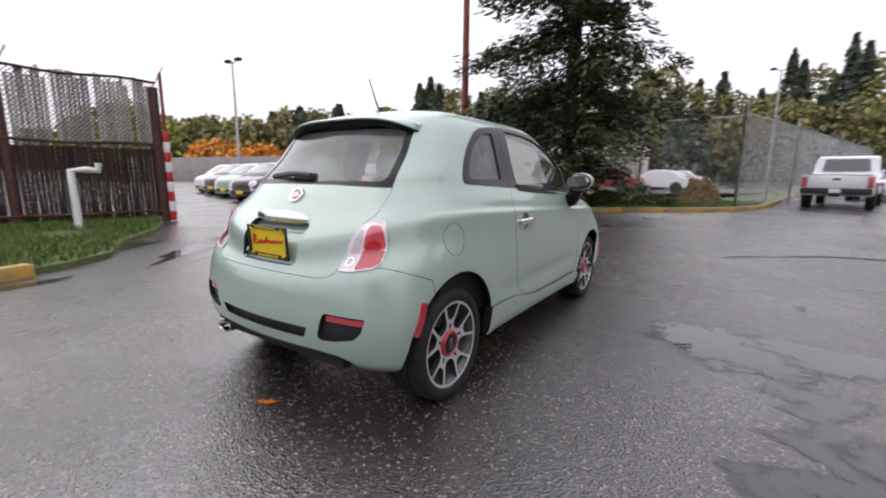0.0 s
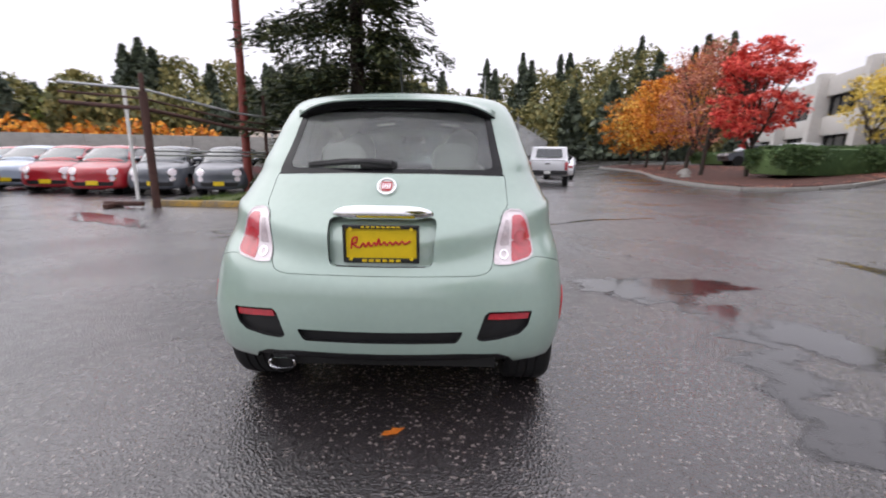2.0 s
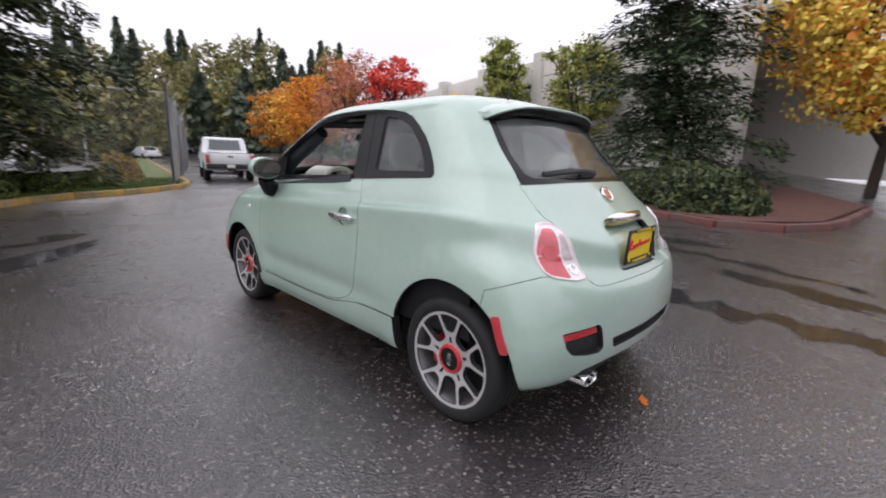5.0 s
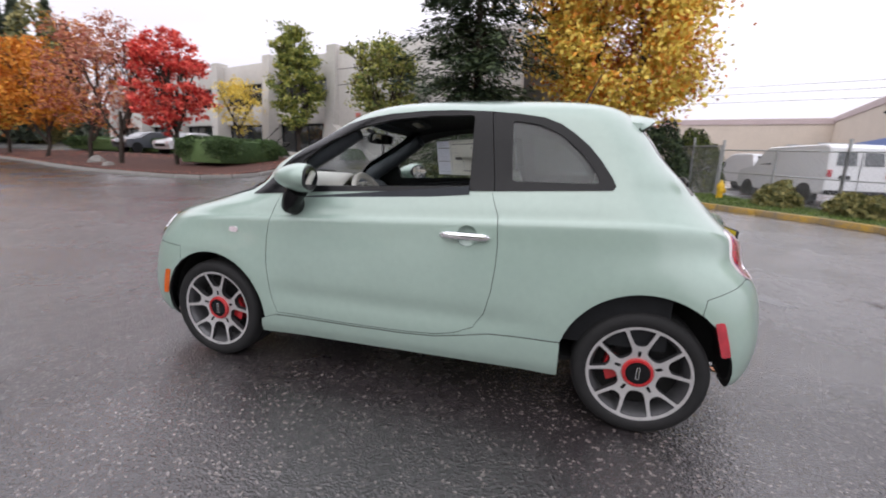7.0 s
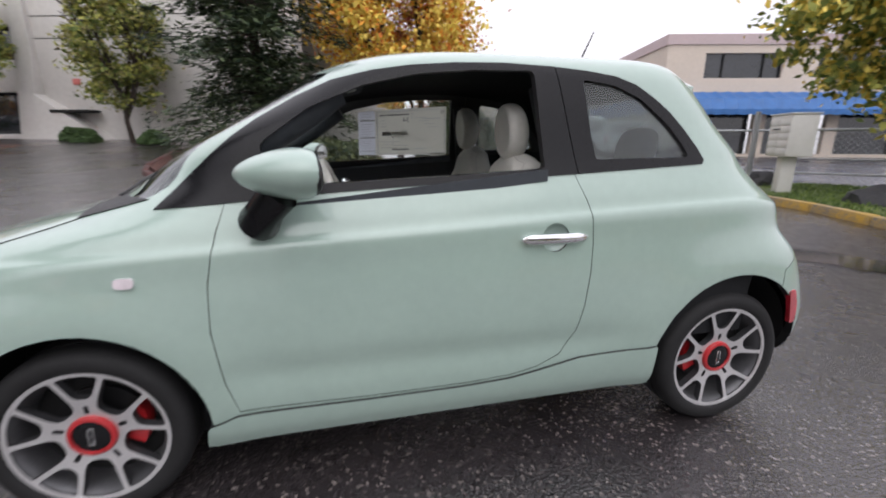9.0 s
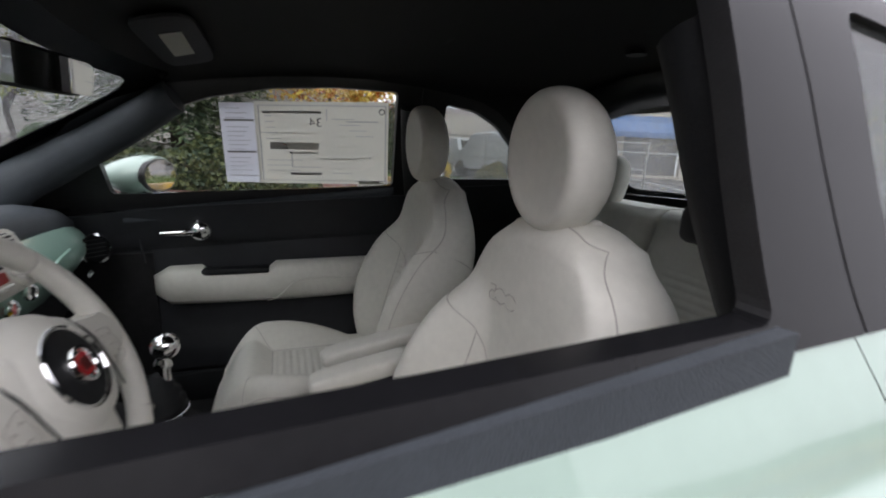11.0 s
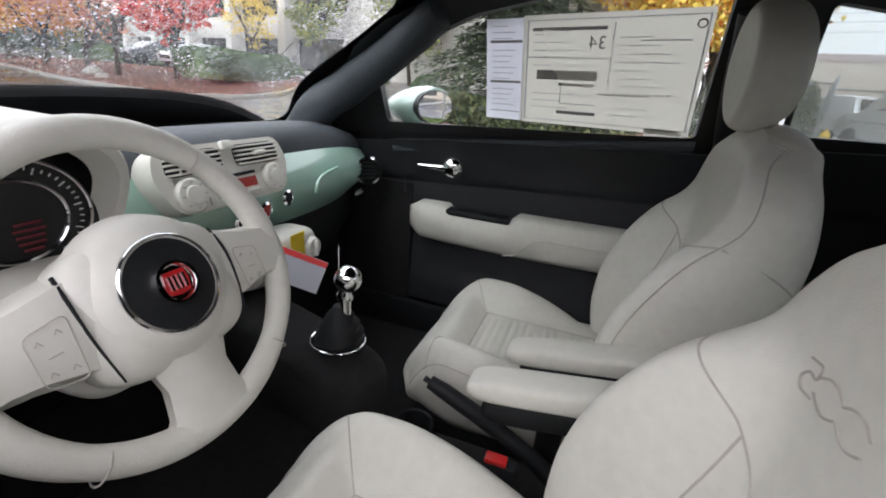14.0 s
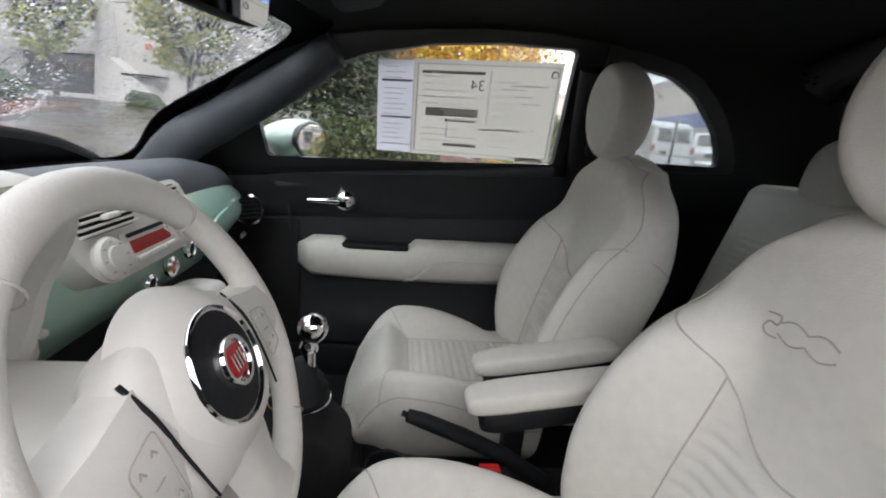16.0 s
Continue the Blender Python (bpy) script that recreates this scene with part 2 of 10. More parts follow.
def rod(bm, a, b, r1, r2=None, seg=10, caps=True, mi=0):
    """Adds a tapered rod from a to b to a bmesh."""
    a, b = Vector(a), Vector(b)
    r2 = r1 if r2 is None else r2
    q = (b - a).to_track_quat("Z", "Y").to_matrix()
    ring = [[bm.verts.new(p + q @ Vector((r * math.cos(2 * math.pi * i / seg), r * math.sin(2 * math.pi * i / seg), 0))) for i in range(seg)] for p, r in ((a, r1), (b, r2))]
    for i in range(seg):
        f = bm.faces.new((ring[0][i], ring[0][(i + 1) % seg], ring[1][(i + 1) % seg], ring[1][i]))
        f.material_index = mi
    if caps:
        for k in (ring[0][::-1], ring[1]):
            bm.faces.new(k).material_index = mi
    return bm


def tube(bm, pts, r, seg=8, closed=False, mi=0):
    """Adds a round bar along points; r may be one radius or one a point."""
    pts = [Vector(p) for p in pts]
    n = len(pts)
    rs = r if isinstance(r, (list, tuple)) else [r] * n
    rings, side = [], None
    for i, p in enumerate(pts):
        a = pts[(i - 1) % n] if closed or i else p
        b = pts[(i + 1) % n] if closed or i < n - 1 else p
        d = (b - a).normalized()
        side = (side - d * side.dot(d)).normalized() if side else d.orthogonal().normalized()
        up = d.cross(side)
        rings.append([bm.verts.new(p + rs[i] * (math.cos(2 * math.pi * k / seg) * side + math.sin(2 * math.pi * k / seg) * up)) for k in range(seg)])
    for i in range(n if closed else n - 1):
        for k in range(seg):
            f = bm.faces.new((rings[i][k], rings[i][(k + 1) % seg], rings[(i + 1) % n][(k + 1) % seg], rings[(i + 1) % n][k]))
            f.material_index = mi
    if not closed:
        for k in (rings[0][::-1], rings[-1]):
            bm.faces.new(k).material_index = mi
    return bm


def lathe(bm, profile, seg=48, axis="X", centre=(0, 0, 0), mi=0, closed=False):
    """Adds a turned shape to a bmesh: profile of (radius, along) about an axis."""
    c = Vector(centre)
    rings = []
    for r, h in profile:
        ring = []
        for i in range(seg):
            u, v = r * math.cos(2 * math.pi * i / seg), r * math.sin(2 * math.pi * i / seg)
            p = {"X": (h, u, v), "Y": (u, h, v), "Z": (u, v, h)}[axis]
            ring.append(bm.verts.new(c + Vector(p)))
        rings.append(ring)
    idx = range(len(rings) if closed else len(rings) - 1)
    for a in idx:
        b = (a + 1) % len(rings)
        for i in range(seg):
            f = bm.faces.new((rings[a][i], rings[a][(i + 1) % seg], rings[b][(i + 1) % seg], rings[b][i]))
            f.material_index = mi
    if not closed:
        for k in (rings[0][::-1], rings[-1]):
            bm.faces.new(k).material_index = mi
    return bm


def round_poly(pts, r=0.02, seg=4):
    """A closed outline with rounded corners."""
    out, n = [], len(pts)
    for i in range(n):
        p, a, b = Vector(pts[i]), Vector(pts[i - 1]), Vector(pts[(i + 1) % n])
        k = min(r, 0.45 * (a - p).length, 0.45 * (b - p).length)
        s, e = p + (a - p).normalized() * k, p + (b - p).normalized() * k
        for j in range(seg + 1):
            t = j / seg
            out.append((1 - t) ** 2 * s + 2 * t * (1 - t) * p + t * t * e)
    return [tuple(v) for v in out]


def smooth_line(pts, seg=6, closed=False):
    """A Catmull-Rom curve through points of any dimension."""
    P = [np.array(p, float) for p in pts]
    n = len(P)
    out = []
    for i in range(n if closed else n - 1):
        p0 = P[(i - 1) % n] if closed or i else 2 * P[0] - P[1]
        p1, p2 = P[i], P[(i + 1) % n]
        p3 = P[(i + 2) % n] if closed or i < n - 2 else 2 * P[-1] - P[-2]
        for j in range(seg):
            t = j / seg
            out.append(0.5 * (2 * p1 + (p2 - p0) * t + (2 * p0 - 5 * p1 + 4 * p2 - p3) * t * t + (3 * p1 - p0 - 3 * p2 + p3) * t**3))
    if not closed:
        out.append(P[-1])
    return out

# ---- the car's skin ----
# Rings round the body from sill to roof: (y, z) of the nose and tail on the centre line, the height on the flanks
# at y = 0.9 and y = -0.9, the half width, and length and fullness of the rounded ends in plan.
RINGS = [
    # yf    zf     yr      zr    side_f side_r  W     cf   nf   cr   nr
    (1.725, 0.17, -1.621, 0.25, 0.212, 0.232, 0.765, 1, 8.728, 0.9, 10.554),
    (1.801, 0.23, -1.691, 0.31, 0.275, 0.295, 0.79, 1, 8.728, 0.9, 10.554),
    (1.822, 0.36, -1.722, 0.41, 0.4, 0.43, 0.806, 1, 8.728, 0.9, 10.118),
    (1.822, 0.48, -1.731, 0.53, 0.54, 0.57, 0.813, 1, 7.614, 0.9, 8.167),
    (1.842, 0.61, -1.72, 0.635, 0.68, 0.72, 0.81, 1, 5.372, 0.9, 6.416),
    (1.838, 0.69, -1.669, 0.715, 0.775, 0.835, 0.802, 1, 4.018, 0.9, 4.945),
    (1.819, 0.74, -1.654, 0.8, 0.845, 0.934, 0.798, 1, 3.336, 0.9, 4.474),
    (1.807, 0.764, -1.625, 0.846, 0.873, 0.966, 0.779, 1, 3.145, 0.9, 4.548),
    (1.732, 0.816, -1.532, 0.94, 0.914, 1.014, 0.763, 1, 2.89, 0.9, 5.059),
    (1.474, 0.892, -1.43, 1.05, 0.972, 1.081, 0.735, 0.9, 2.72, 0.85, 5.722),
    (1.189, 0.959, -1.356, 1.12, 1.047, 1.142, 0.708, 0.7, 2.89, 0.75, 6.681),
    (0.976, 1.111, -1.254, 1.226, 1.162, 1.232, 0.676, 0.5, 3.23, 0.6, 6.402),
    (0.72, 1.275, -1.178, 1.336, 1.283, 1.328, 0.645, 0.5, 3.315, 0.55, 6.263),
    (0.515, 1.402, -1.092, 1.434, 1.398, 1.418, 0.607, 0.5, 3.315, 0.5, 6.124),
    (0.395, 1.456, -1.027, 1.471, 1.456, 1.466, 0.555, 0.5, 3.06, 0.45, 5.846),
    (0.28, 1.491, -0.944, 1.497, 1.49, 1.495, 0.455, 0.5, 2.72, 0.45, 5.01),
    (0.1, 1.515, -0.799, 1.517, 1.514, 1.516, 0.3, 0.45, 2.38, 0.45, 4.175),
    (-0.1, 1.526, -0.6, 1.526, 1.526, 1.526, 0.12, 0.25, 2.04, 0.25, 3.34),
]
HALF = 76


def ring_half(row):
    yf, zf, yr, zr, sf, sr, W, cf, nf, cr, nr = row
    t = np.linspace(0, math.pi / 2, 60)
    xa = W * np.sin(t) ** (2 / 1.75)
    ya = (yr + cr) - cr * (1 - np.clip(xa / W, 0, 1) ** 1.75) ** (1 / nr)
    yb = (yf - cf) + cf * np.sin(t) ** (2 / nf)
    xb = W * np.cos(t) ** (2 / 2.0)
    y, x = np.r_[ya, np.linspace(ya[-1], yb[0], 12)[1:-1], yb], np.r_[xa, np.full(10, W), xb]
    d = np.r_[0, np.cumsum(np.hypot(np.diff(x), np.diff(y)))]
    s = np.linspace(0, d[-1], HALF)
    x, y = np.interp(s, d, x), np.interp(s, d, y)
    side = sr + (sf - sr) * (y + 0.9) / 1.8
    lift = 1 - (x / W) ** 2
    rear = (y < (yf + yr) / 2)
    end = np.where(rear, zr - (sr + (sf - sr) * (yr + 0.9) / 1.8), zf - (sr + (sf - sr) * (yf + 0.9) / 1.8))
    return np.stack([x, y, side + end * lift], -1)


def body_grid():
    rows = np.array(smooth_line(RINGS, 5))
    rows[:, 6] = np.maximum(rows[:, 6], 0.02)
    half = np.array([ring_half(r) for r in rows])
    left = half * (-1, 1, 1)
    full = np.concatenate([left, half[:, -2:0:-1]], 1)
    R, C = full.shape[:2]
    verts = full.reshape(-1, 3)
    # flared arches and a hollow along the foot of the door
    flank = np.clip((np.abs(verts[:, 0]) - 0.6) / 0.12, 0, 1) * np.sign(verts[:, 0])
    for cy, cz, r in ((-1.15, 0.308, 0.38), (1.135, 0.304, 0.356)):
        d = np.hypot(verts[:, 1] - cy, verts[:, 2] - cz) - r
        verts[:, 0] += 0.012 * flank * np.where(d < 0, np.exp(-(d / 0.05) ** 2), np.exp(-(d / 0.09) ** 2))
    verts[:, 0] -= 0.011 * flank * np.exp(-((verts[:, 2] - 0.455) / 0.05) ** 2) * np.clip((0.78 - np.abs(verts[:, 1] - 0.05)) / 0.2, 0, 1)
    faces = [(r * C + c, r * C + (c + 1) % C, (r + 1) * C + (c + 1) % C, (r + 1) * C + c) for r in range(R - 1) for c in range(C)]
    top = (R - 1) * C
    faces += [(top + c, top + c + 1, top + (C - c - 1) % C, top + (C - c) % C) for c in range(1, HALF - 2)]
    faces += [(top, top + 1, top + C - 1), (top + HALF - 2, top + HALF - 1, top + HALF)]
    return verts, faces


SKIN_V, SKIN_F = body_grid()
skin_me = bpy.data.meshes.new("skin")
skin_me.from_pydata([tuple(v) for v in SKIN_V], [], SKIN_F)
skin_bm = bmesh.new()
skin_bm.from_mesh(skin_me)
bmesh.ops.recalc_face_normals(skin_bm, faces=skin_bm.faces)
skin_bm.verts.ensure_lookup_table()
skin_bm.faces.ensure_lookup_table()
SKIN_F = [tuple(v.index for v in f.verts) for f in skin_bm.faces]
SKIN_N = np.array([tuple(v.normal) for v in skin_bm.verts])
if skin_bm.faces[100].normal.dot(skin_bm.faces[100].calc_center_median() - Vector((0, 0, 0.7))) < 0:
    SKIN_N, SKIN_F = -SKIN_N, [f[::-1] for f in SKIN_F]
from mathutils.bvhtree import BVHTree
# smoothed directions for the sheet's depth, so that thick sheets do not fold at the crease
ROWN, COLN = len(SKIN_V) // (2 * HALF - 2), 2 * HALF - 2
deep = SKIN_N.reshape(ROWN, COLN, 3).copy()
for _ in range(30):
    pad = np.concatenate([deep[:1], deep, deep[-1:]], 0)
    deep = (pad[:-2] + 2 * deep + pad[2:] + np.roll(deep, 1, 1) + np.roll(deep, -1, 1)) / 6
SKIN_D = deep.reshape(-1, 3)
SKIN_D = SKIN_D / np.linalg.norm(SKIN_D, axis=1, keepdims=True)
SKIN_TREE = BVHTree.FromPolygons([Vector(v) for v in SKIN_V], SKIN_F)
FACE_MID = np.array([SKIN_V[list(f)].mean(0) for f in SKIN_F])


def skin_solid(offset, depth, lo, hi):
    """A closed sheet cut from the skin where a face's middle lies within lo..hi."""
    keep = np.where(((FACE_MID > lo) & (FACE_MID < hi)).all(1))[0]
    used = sorted({v for i in keep for v in SKIN_F[i]})
    num = {v: i for i, v in enumerate(used)}
    n = len(used)
    out = SKIN_V[used] + SKIN_D[used] * offset
    inn = SKIN_V[used] + SKIN_D[used] * (offset - depth)
    faces, edges = [], {}
    for i in keep:
        f = [num[v] for v in SKIN_F[i]]
        faces.append(tuple(f))
        faces.append(tuple(v + n for v in f[::-1]))
        for a, b in zip(f, f[1:] + f[:1]):
            edges[(a, b)] = edges.get((a, b), 0) + 1
    for a, b in edges:
        if (b, a) not in edges:
            faces.append((b, a, a + n, b + n))
    me = bpy.data.meshes.new("sheet")
    me.from_pydata([tuple(v) for v in np.r_[out, inn]], [], faces)
    return me


def prism(outline, axis, lo, hi):
    """A closed prism of a 2D outline along x (outline in y, z), y (in x, z) or z (in x, y)."""
    place = {"x": lambda p, d: (d, p[0], p[1]), "y": lambda p, d: (p[0], d, p[1]), "z": lambda p, d: (p[0], p[1], d)}[axis]
    n = len(outline)
    verts = [place(p, lo) for p in outline] + [place(p, hi) for p in outline]
    bm = bmesh.new()
    vs = [bm.verts.new(v) for v in verts]
    bm.faces.new(vs[:n])
    bm.faces.new(vs[n:][::-1])
    for i in range(n):
        bm.faces.new((vs[i], vs[n + i], vs[n + (i + 1) % n], vs[(i + 1) % n]))
    bmesh.ops.recalc_face_normals(bm, faces=bm.faces)
    me = bpy.data.meshes.new("prism")
    bm.to_mesh(me)
    bm.free()
    return me


def cut_once(me, tools, shift):
    ob = new("work", me)
    made = [ob]
    for k, (op, tool) in enumerate(tools):
        t = new("tool", tool)
        t.location = (shift * (1 + 0.13 * k), shift * 0.7, shift * (0.9 - 0.07 * k))
        made.append(t)
        md = ob.modifiers.new("b", "BOOLEAN")
        md.operation, md.object, md.solver = op, t, "EXACT"
    dg = bpy.context.evaluated_depsgraph_get()
    res = bpy.data.meshes.new_from_object(ob.evaluated_get(dg))
    for o in made:
        bpy.data.objects.remove(o)
    return res


def cut(me, tools):
    """Applies boolean operations: tools are (operation, mesh); if the whole set fails, one by one, each a hair aside if need be."""
    whole = all(op == "DIFFERENCE" for op, _ in tools)
    res = cut_once(me, tools, 0.0)
    if len(res.polygons) > 5 and (not whole or len(res.polygons) > 0.5 * len(me.polygons)):
        return res
    for step in tools:
        for k in range(6):
            res = cut_once(me, [step], 0.0004 * k)
            if len(res.polygons) > (0.5 * len(me.polygons) if step[0] == "DIFFERENCE" else 5):
                break
        me = res
    return me


def true_normals(me, inside_mat=None):
    """Gives the outer faces of a panel the skin's own smooth normals; the inner faces take a second material."""
    me.shade_smooth()
    out = []
    for p in me.polygons:
        pn = p.normal
        hit = SKIN_TREE.find_nearest(p.center)
        fn = hit[1]
        d = pn.dot(fn)
        if inside_mat is not None and d < 0.3:
            p.material_index = inside_mat
        for li in p.loop_indices:
            if abs(d) < 0.75:
                out.append(tuple(pn))
                continue
            co = me.vertices[me.loops[li].vertex_index].co
            loc, _, fi, _ = SKIN_TREE.find_nearest(co)
            ids = list(SKIN_F[fi])
            w = 1.0 / (np.sum((SKIN_V[ids] - np.array(loc)) ** 2, 1) + 1e-8)
            nn = (SKIN_N[ids] * w[:, None]).sum(0)
            nn = nn / np.linalg.norm(nn) * (1 if d > 0 else -1)
            out.append(tuple(nn))
    me.normals_split_custom_set(out)


def panel(name, parent, material, tools, lo, hi, offset=0.0, depth=0.018, inner=None, label="", mirror=False, normals=True):
    """A panel cut from the skin: tools are boolean steps; mirror makes the twin for the other flank too."""
    me = cut(skin_solid(offset, depth, np.array(lo), np.array(hi)), tools)
    me.materials.clear()
    me.materials.append(material)
    if inner:
        me.materials.append(inner)
    if normals:
        true_normals(me, 1 if inner else None)
    else:
        me.shade_flat()
    me.name = name
    obs = [new(name, me)]
    if mirror:
        m2 = me.copy()
        nrm = [tuple(c.vector) for c in me.corner_normals]
        m2.transform(Matrix.Diagonal((-1, 1, 1, 1)))
        bmx = bmesh.new()
        bmx.from_mesh(m2)
        for f in bmx.faces:
            f.normal_flip()
        bmx.to_mesh(m2)
        bmx.free()
        if normals:
            true_normals(m2, None)
        obs.append(new(name, m2))
    for o in obs:
        o.parent = parent
        if label:
            o["label"] = label
    return obs


M_HEADLINER = mat("black_headliner_cloth", (0.006, 0.006, 0.0065), 0.9, vary=0.3, scale=30, bump=0.2, bump_scale=500)
DOOR = [(0.70, 1.0), (0.728, 0.905), (0.757, 0.76), (0.763, 0.62), (0.742, 0.445), (0.712, 0.338), (0.3, 0.332), (-0.03, 0.336), (-0.20, 0.347), (-0.30, 0.369),
        (-0.39, 0.41), (-0.443, 0.491), (-0.470, 0.60), (-0.484, 0.72), (-0.488, 0.825), (-0.478, 0.95), (-0.435, 1.062), (0.0, 1.042), (0.4, 1.017)]
FRAME = [(0.905, 0.974), (0.83, 1.055), (0.76, 1.12), (0.69, 1.183), (0.61, 1.245), (0.50, 1.312), (0.38, 1.367), (0.25, 1.398), (0.12, 1.418), (-0.04, 1.433), (-0.21, 1.439), (-0.385, 1.433), (-0.53, 1.421),
         (-0.64, 1.405), (-0.72, 1.376), (-0.785, 1.333), (-0.85, 1.28), (-0.905, 1.218), (-0.955, 1.148), (-0.975, 1.108), (-0.962, 1.091), (-0.43, 1.060), (0.0, 1.038), (0.4, 1.014)]
WINDOW = round_poly([(0.585, 1.035), (0.60, 1.165), (0.45, 1.275), (0.28, 1.347), (0.10, 1.388), (-0.10, 1.408), (-0.315, 1.412), (-0.328, 1.08), (0.0, 1.062)], 0.018)
QUARTER = round_poly([(-0.500, 1.388), (-0.522, 1.110), (-0.910, 1.117), (-0.885, 1.165), (-0.838, 1.23), (-0.73, 1.324), (-0.63, 1.370)], 0.022)
HATCHGLASS = round_poly([(-0.535, 1.074), (-0.2, 1.085), (0.2, 1.085), (0.535, 1.074), (0.478, 1.395), (-0.478, 1.395)], 0.03)
HATCH = round_poly([(-0.537, 1.084), (0.537, 1.084), (0.541, 0.99), (0.540, 0.948), (0.511, 0.922), (0.491, 0.861), (0.471, 0.766), (0.466, 0.722), (0.448, 0.692), (0.40, 0.681), (-0.40, 0.681), (-0.448, 0.692), (-0.466, 0.722),
                    (-0.471, 0.766), (-0.491, 0.861), (-0.511, 0.922), (-0.540, 0.948), (-0.541, 0.99)], 0.02)
SCREEN = round_poly([(-0.655, 0.985), (0.655, 0.985), (0.515, 1.395), (0.0, 1.425), (-0.515, 1.395)], 0.03)
LAMP = round_poly([(-0.630, 0.90), (-0.605, 0.935), (-0.543, 0.940), (-0.515, 0.92), (-0.495, 0.861), (-0.475, 0.766), (-0.470, 0.720), (-0.536, 0.717), (-0.632, 0.735), (-0.652, 0.757), (-0.645, 0.825)], 0.018)
FOG = round_poly([(-0.642, 0.524), (-0.452, 0.534), (-0.434, 0.518), (-0.402, 0.417), (-0.425, 0.403), (-0.497, 0.408), (-0.588, 0.427), (-0.622, 0.458)], 0.012)
GRILLE = round_poly([(-0.348, 0.452), (0.348, 0.452), (0.32, 0.399), (-0.32, 0.399)], 0.015)
VALANCE = [(-0.58, 0.15), (-0.575, 0.275), (-0.55, 0.312), (-0.50, 0.336), (-0.35, 0.346), (0.35, 0.346), (0.50, 0.336), (0.55, 0.312), (0.575, 0.275), (0.58, 0.15)]
SKIRT = round_poly([(0.83, 0.19), (0.81, 0.29), (0.72, 0.324), (0.3, 0.322), (-0.03, 0.326), (-0.20, 0.336), (-0.32, 0.358), (-0.47, 0.389), (-0.80, 0.403), (-0.80, 0.19)], 0.012)
BONNET = round_poly([(-0.60, 0.99), (-0.635, 1.16), (-0.66, 1.40), (-0.55, 1.60), (-0.3, 1.66), (0.3, 1.66), (0.55, 1.60), (0.66, 1.40), (0.635, 1.16), (0.60, 0.99)], 0.06)


def circle2(c, r, n=48):
    return [(c[0] + r * math.cos(2 * math.pi * i / n), c[1] + r * math.sin(2 * math.pi * i / n)) for i in range(n)]


def grown(pts, d):
    """An outline moved outwards by d."""
    area = sum(a[0] * b[1] - b[0] * a[1] for a, b in zip(pts, pts[1:] + pts[:1]))
    s, out, n = (1 if area > 0 else -1), [], len(pts)
    for i in range(n):
        a, b = Vector(pts[i - 1]), Vector(pts[(i + 1) % n])
        t = (b - a).normalized()
        out.append((pts[i][0] + s * t.y * d, pts[i][1] - s * t.x * d))
    return out


def mx(pts):
    return [(-x, z) for x, z in pts][::-1]


ARCH_R, ARCH_F = circle2((-1.15, 0.308), 0.362), circle2((1.135, 0.304), 0.338)
WAIST = 0.002
car = empty("car")
tagged(car, "mint green three-door hatchback, rain-wet, driver's window open, on wet asphalt", "car")
D, I = "DIFFERENCE", "INTERSECT"
LO, HI = (-2, -3, -1), (2, 3, 3)
LEFT = ((-2, -3, -1), (-0.3, 3, 3))
REARZONE = ((-2, -3, -1), (2, -1.0, 3))
bump_box = prism([(-1.355, 0.60), (-1.365, 0.672), (-1.53, 0.737), (-2.2, 0.737), (-2.2, 0.0), (-1.355, 0.0)], "x", -2, 2)
nose_box = prism([(1.347, 0.655), (2.2, 0.655), (2.2, 0.01), (1.347, 0.01)], "x", -1.9, 1.9)
body = panel("body_shell", car, M_MINT, [
    (D, prism(grown(DOOR, 0.003), "x", -2, -0.35)), (D, prism(grown(DOOR, 0.003)[::-1], "x", 0.35, 2)),
    (D, prism(FRAME, "x", -2, -0.35)), (D, prism(FRAME[::-1], "x", 0.35, 2)),
    (D, prism(ARCH_R, "x", -2, 2)), (D, prism(ARCH_F, "x", -2, 2)),
    (D, prism(HATCHGLASS, "y", -2, -0.95)), (D, prism(grown(HATCH, 0.0025), "y", -2, -1.2)),
    (D, prism(SCREEN, "y", 0.3, 1.35)),
    (D, prism(LAMP, "y", -2, -1.1)), (D, prism(mx(LAMP), "y", -2, -1.1)),
    (D, prism([(-1.352, 0.60), (-1.3625, 0.6740), (-1.5295, 0.7395), (-2.2, 0.7395), (-2.2, 0.0), (-1.352, 0.0)], "x", -2, 2)),
    (D, prism(grown(BONNET, 0.0025), "z", 0.6, 1.2)),
    (D, prism([(1.3445, 0.6575), (2.2, 0.6575), (2.2, 0.0), (1.3445, 0.0)], "x", -2, 2)),
    (D, prism(circle2((-1.165, 0.832), 0.0795), "x", 0.4, 2)),
], LO, HI, inner=M_HEADLINER)
panel("fuel_flap", body[0], M_MINT, [(I, prism(circle2((-1.165, 0.832), 0.077), "x", 0.4, 2))], (0.3, -1.4, 0.6), (2, -0.9, 1.1), inner=M_TRIM, label="round mint green fuel flap")
doors = panel("door", car, M_MINT, [(I, prism(DOOR, "x", -2, -0.35)), (D, prism(circle2((-0.345, 0.853), 0.05), "x", -2, -0.35))], *LEFT, inner=M_TRIM, mirror=True, label="mint green door panel")
frames = panel("window_frame", car, M_GLOSSBLACK, [(I, prism(grown(FRAME, -0.001), "x", -2, -0.35)), (D, prism(WINDOW, "x", -2, -0.3)), (D, prism(QUARTER, "x", -2, -0.3)),
    (D, prism([(-0.388, 1.5), (-0.392, 1.5), (-0.461, 1.0), (-0.457, 1.0)], "x", -2, -0.3))], *LEFT, offset=0.003, depth=0.03, inner=M_TRIM, mirror=True, label="gloss black side window surround")
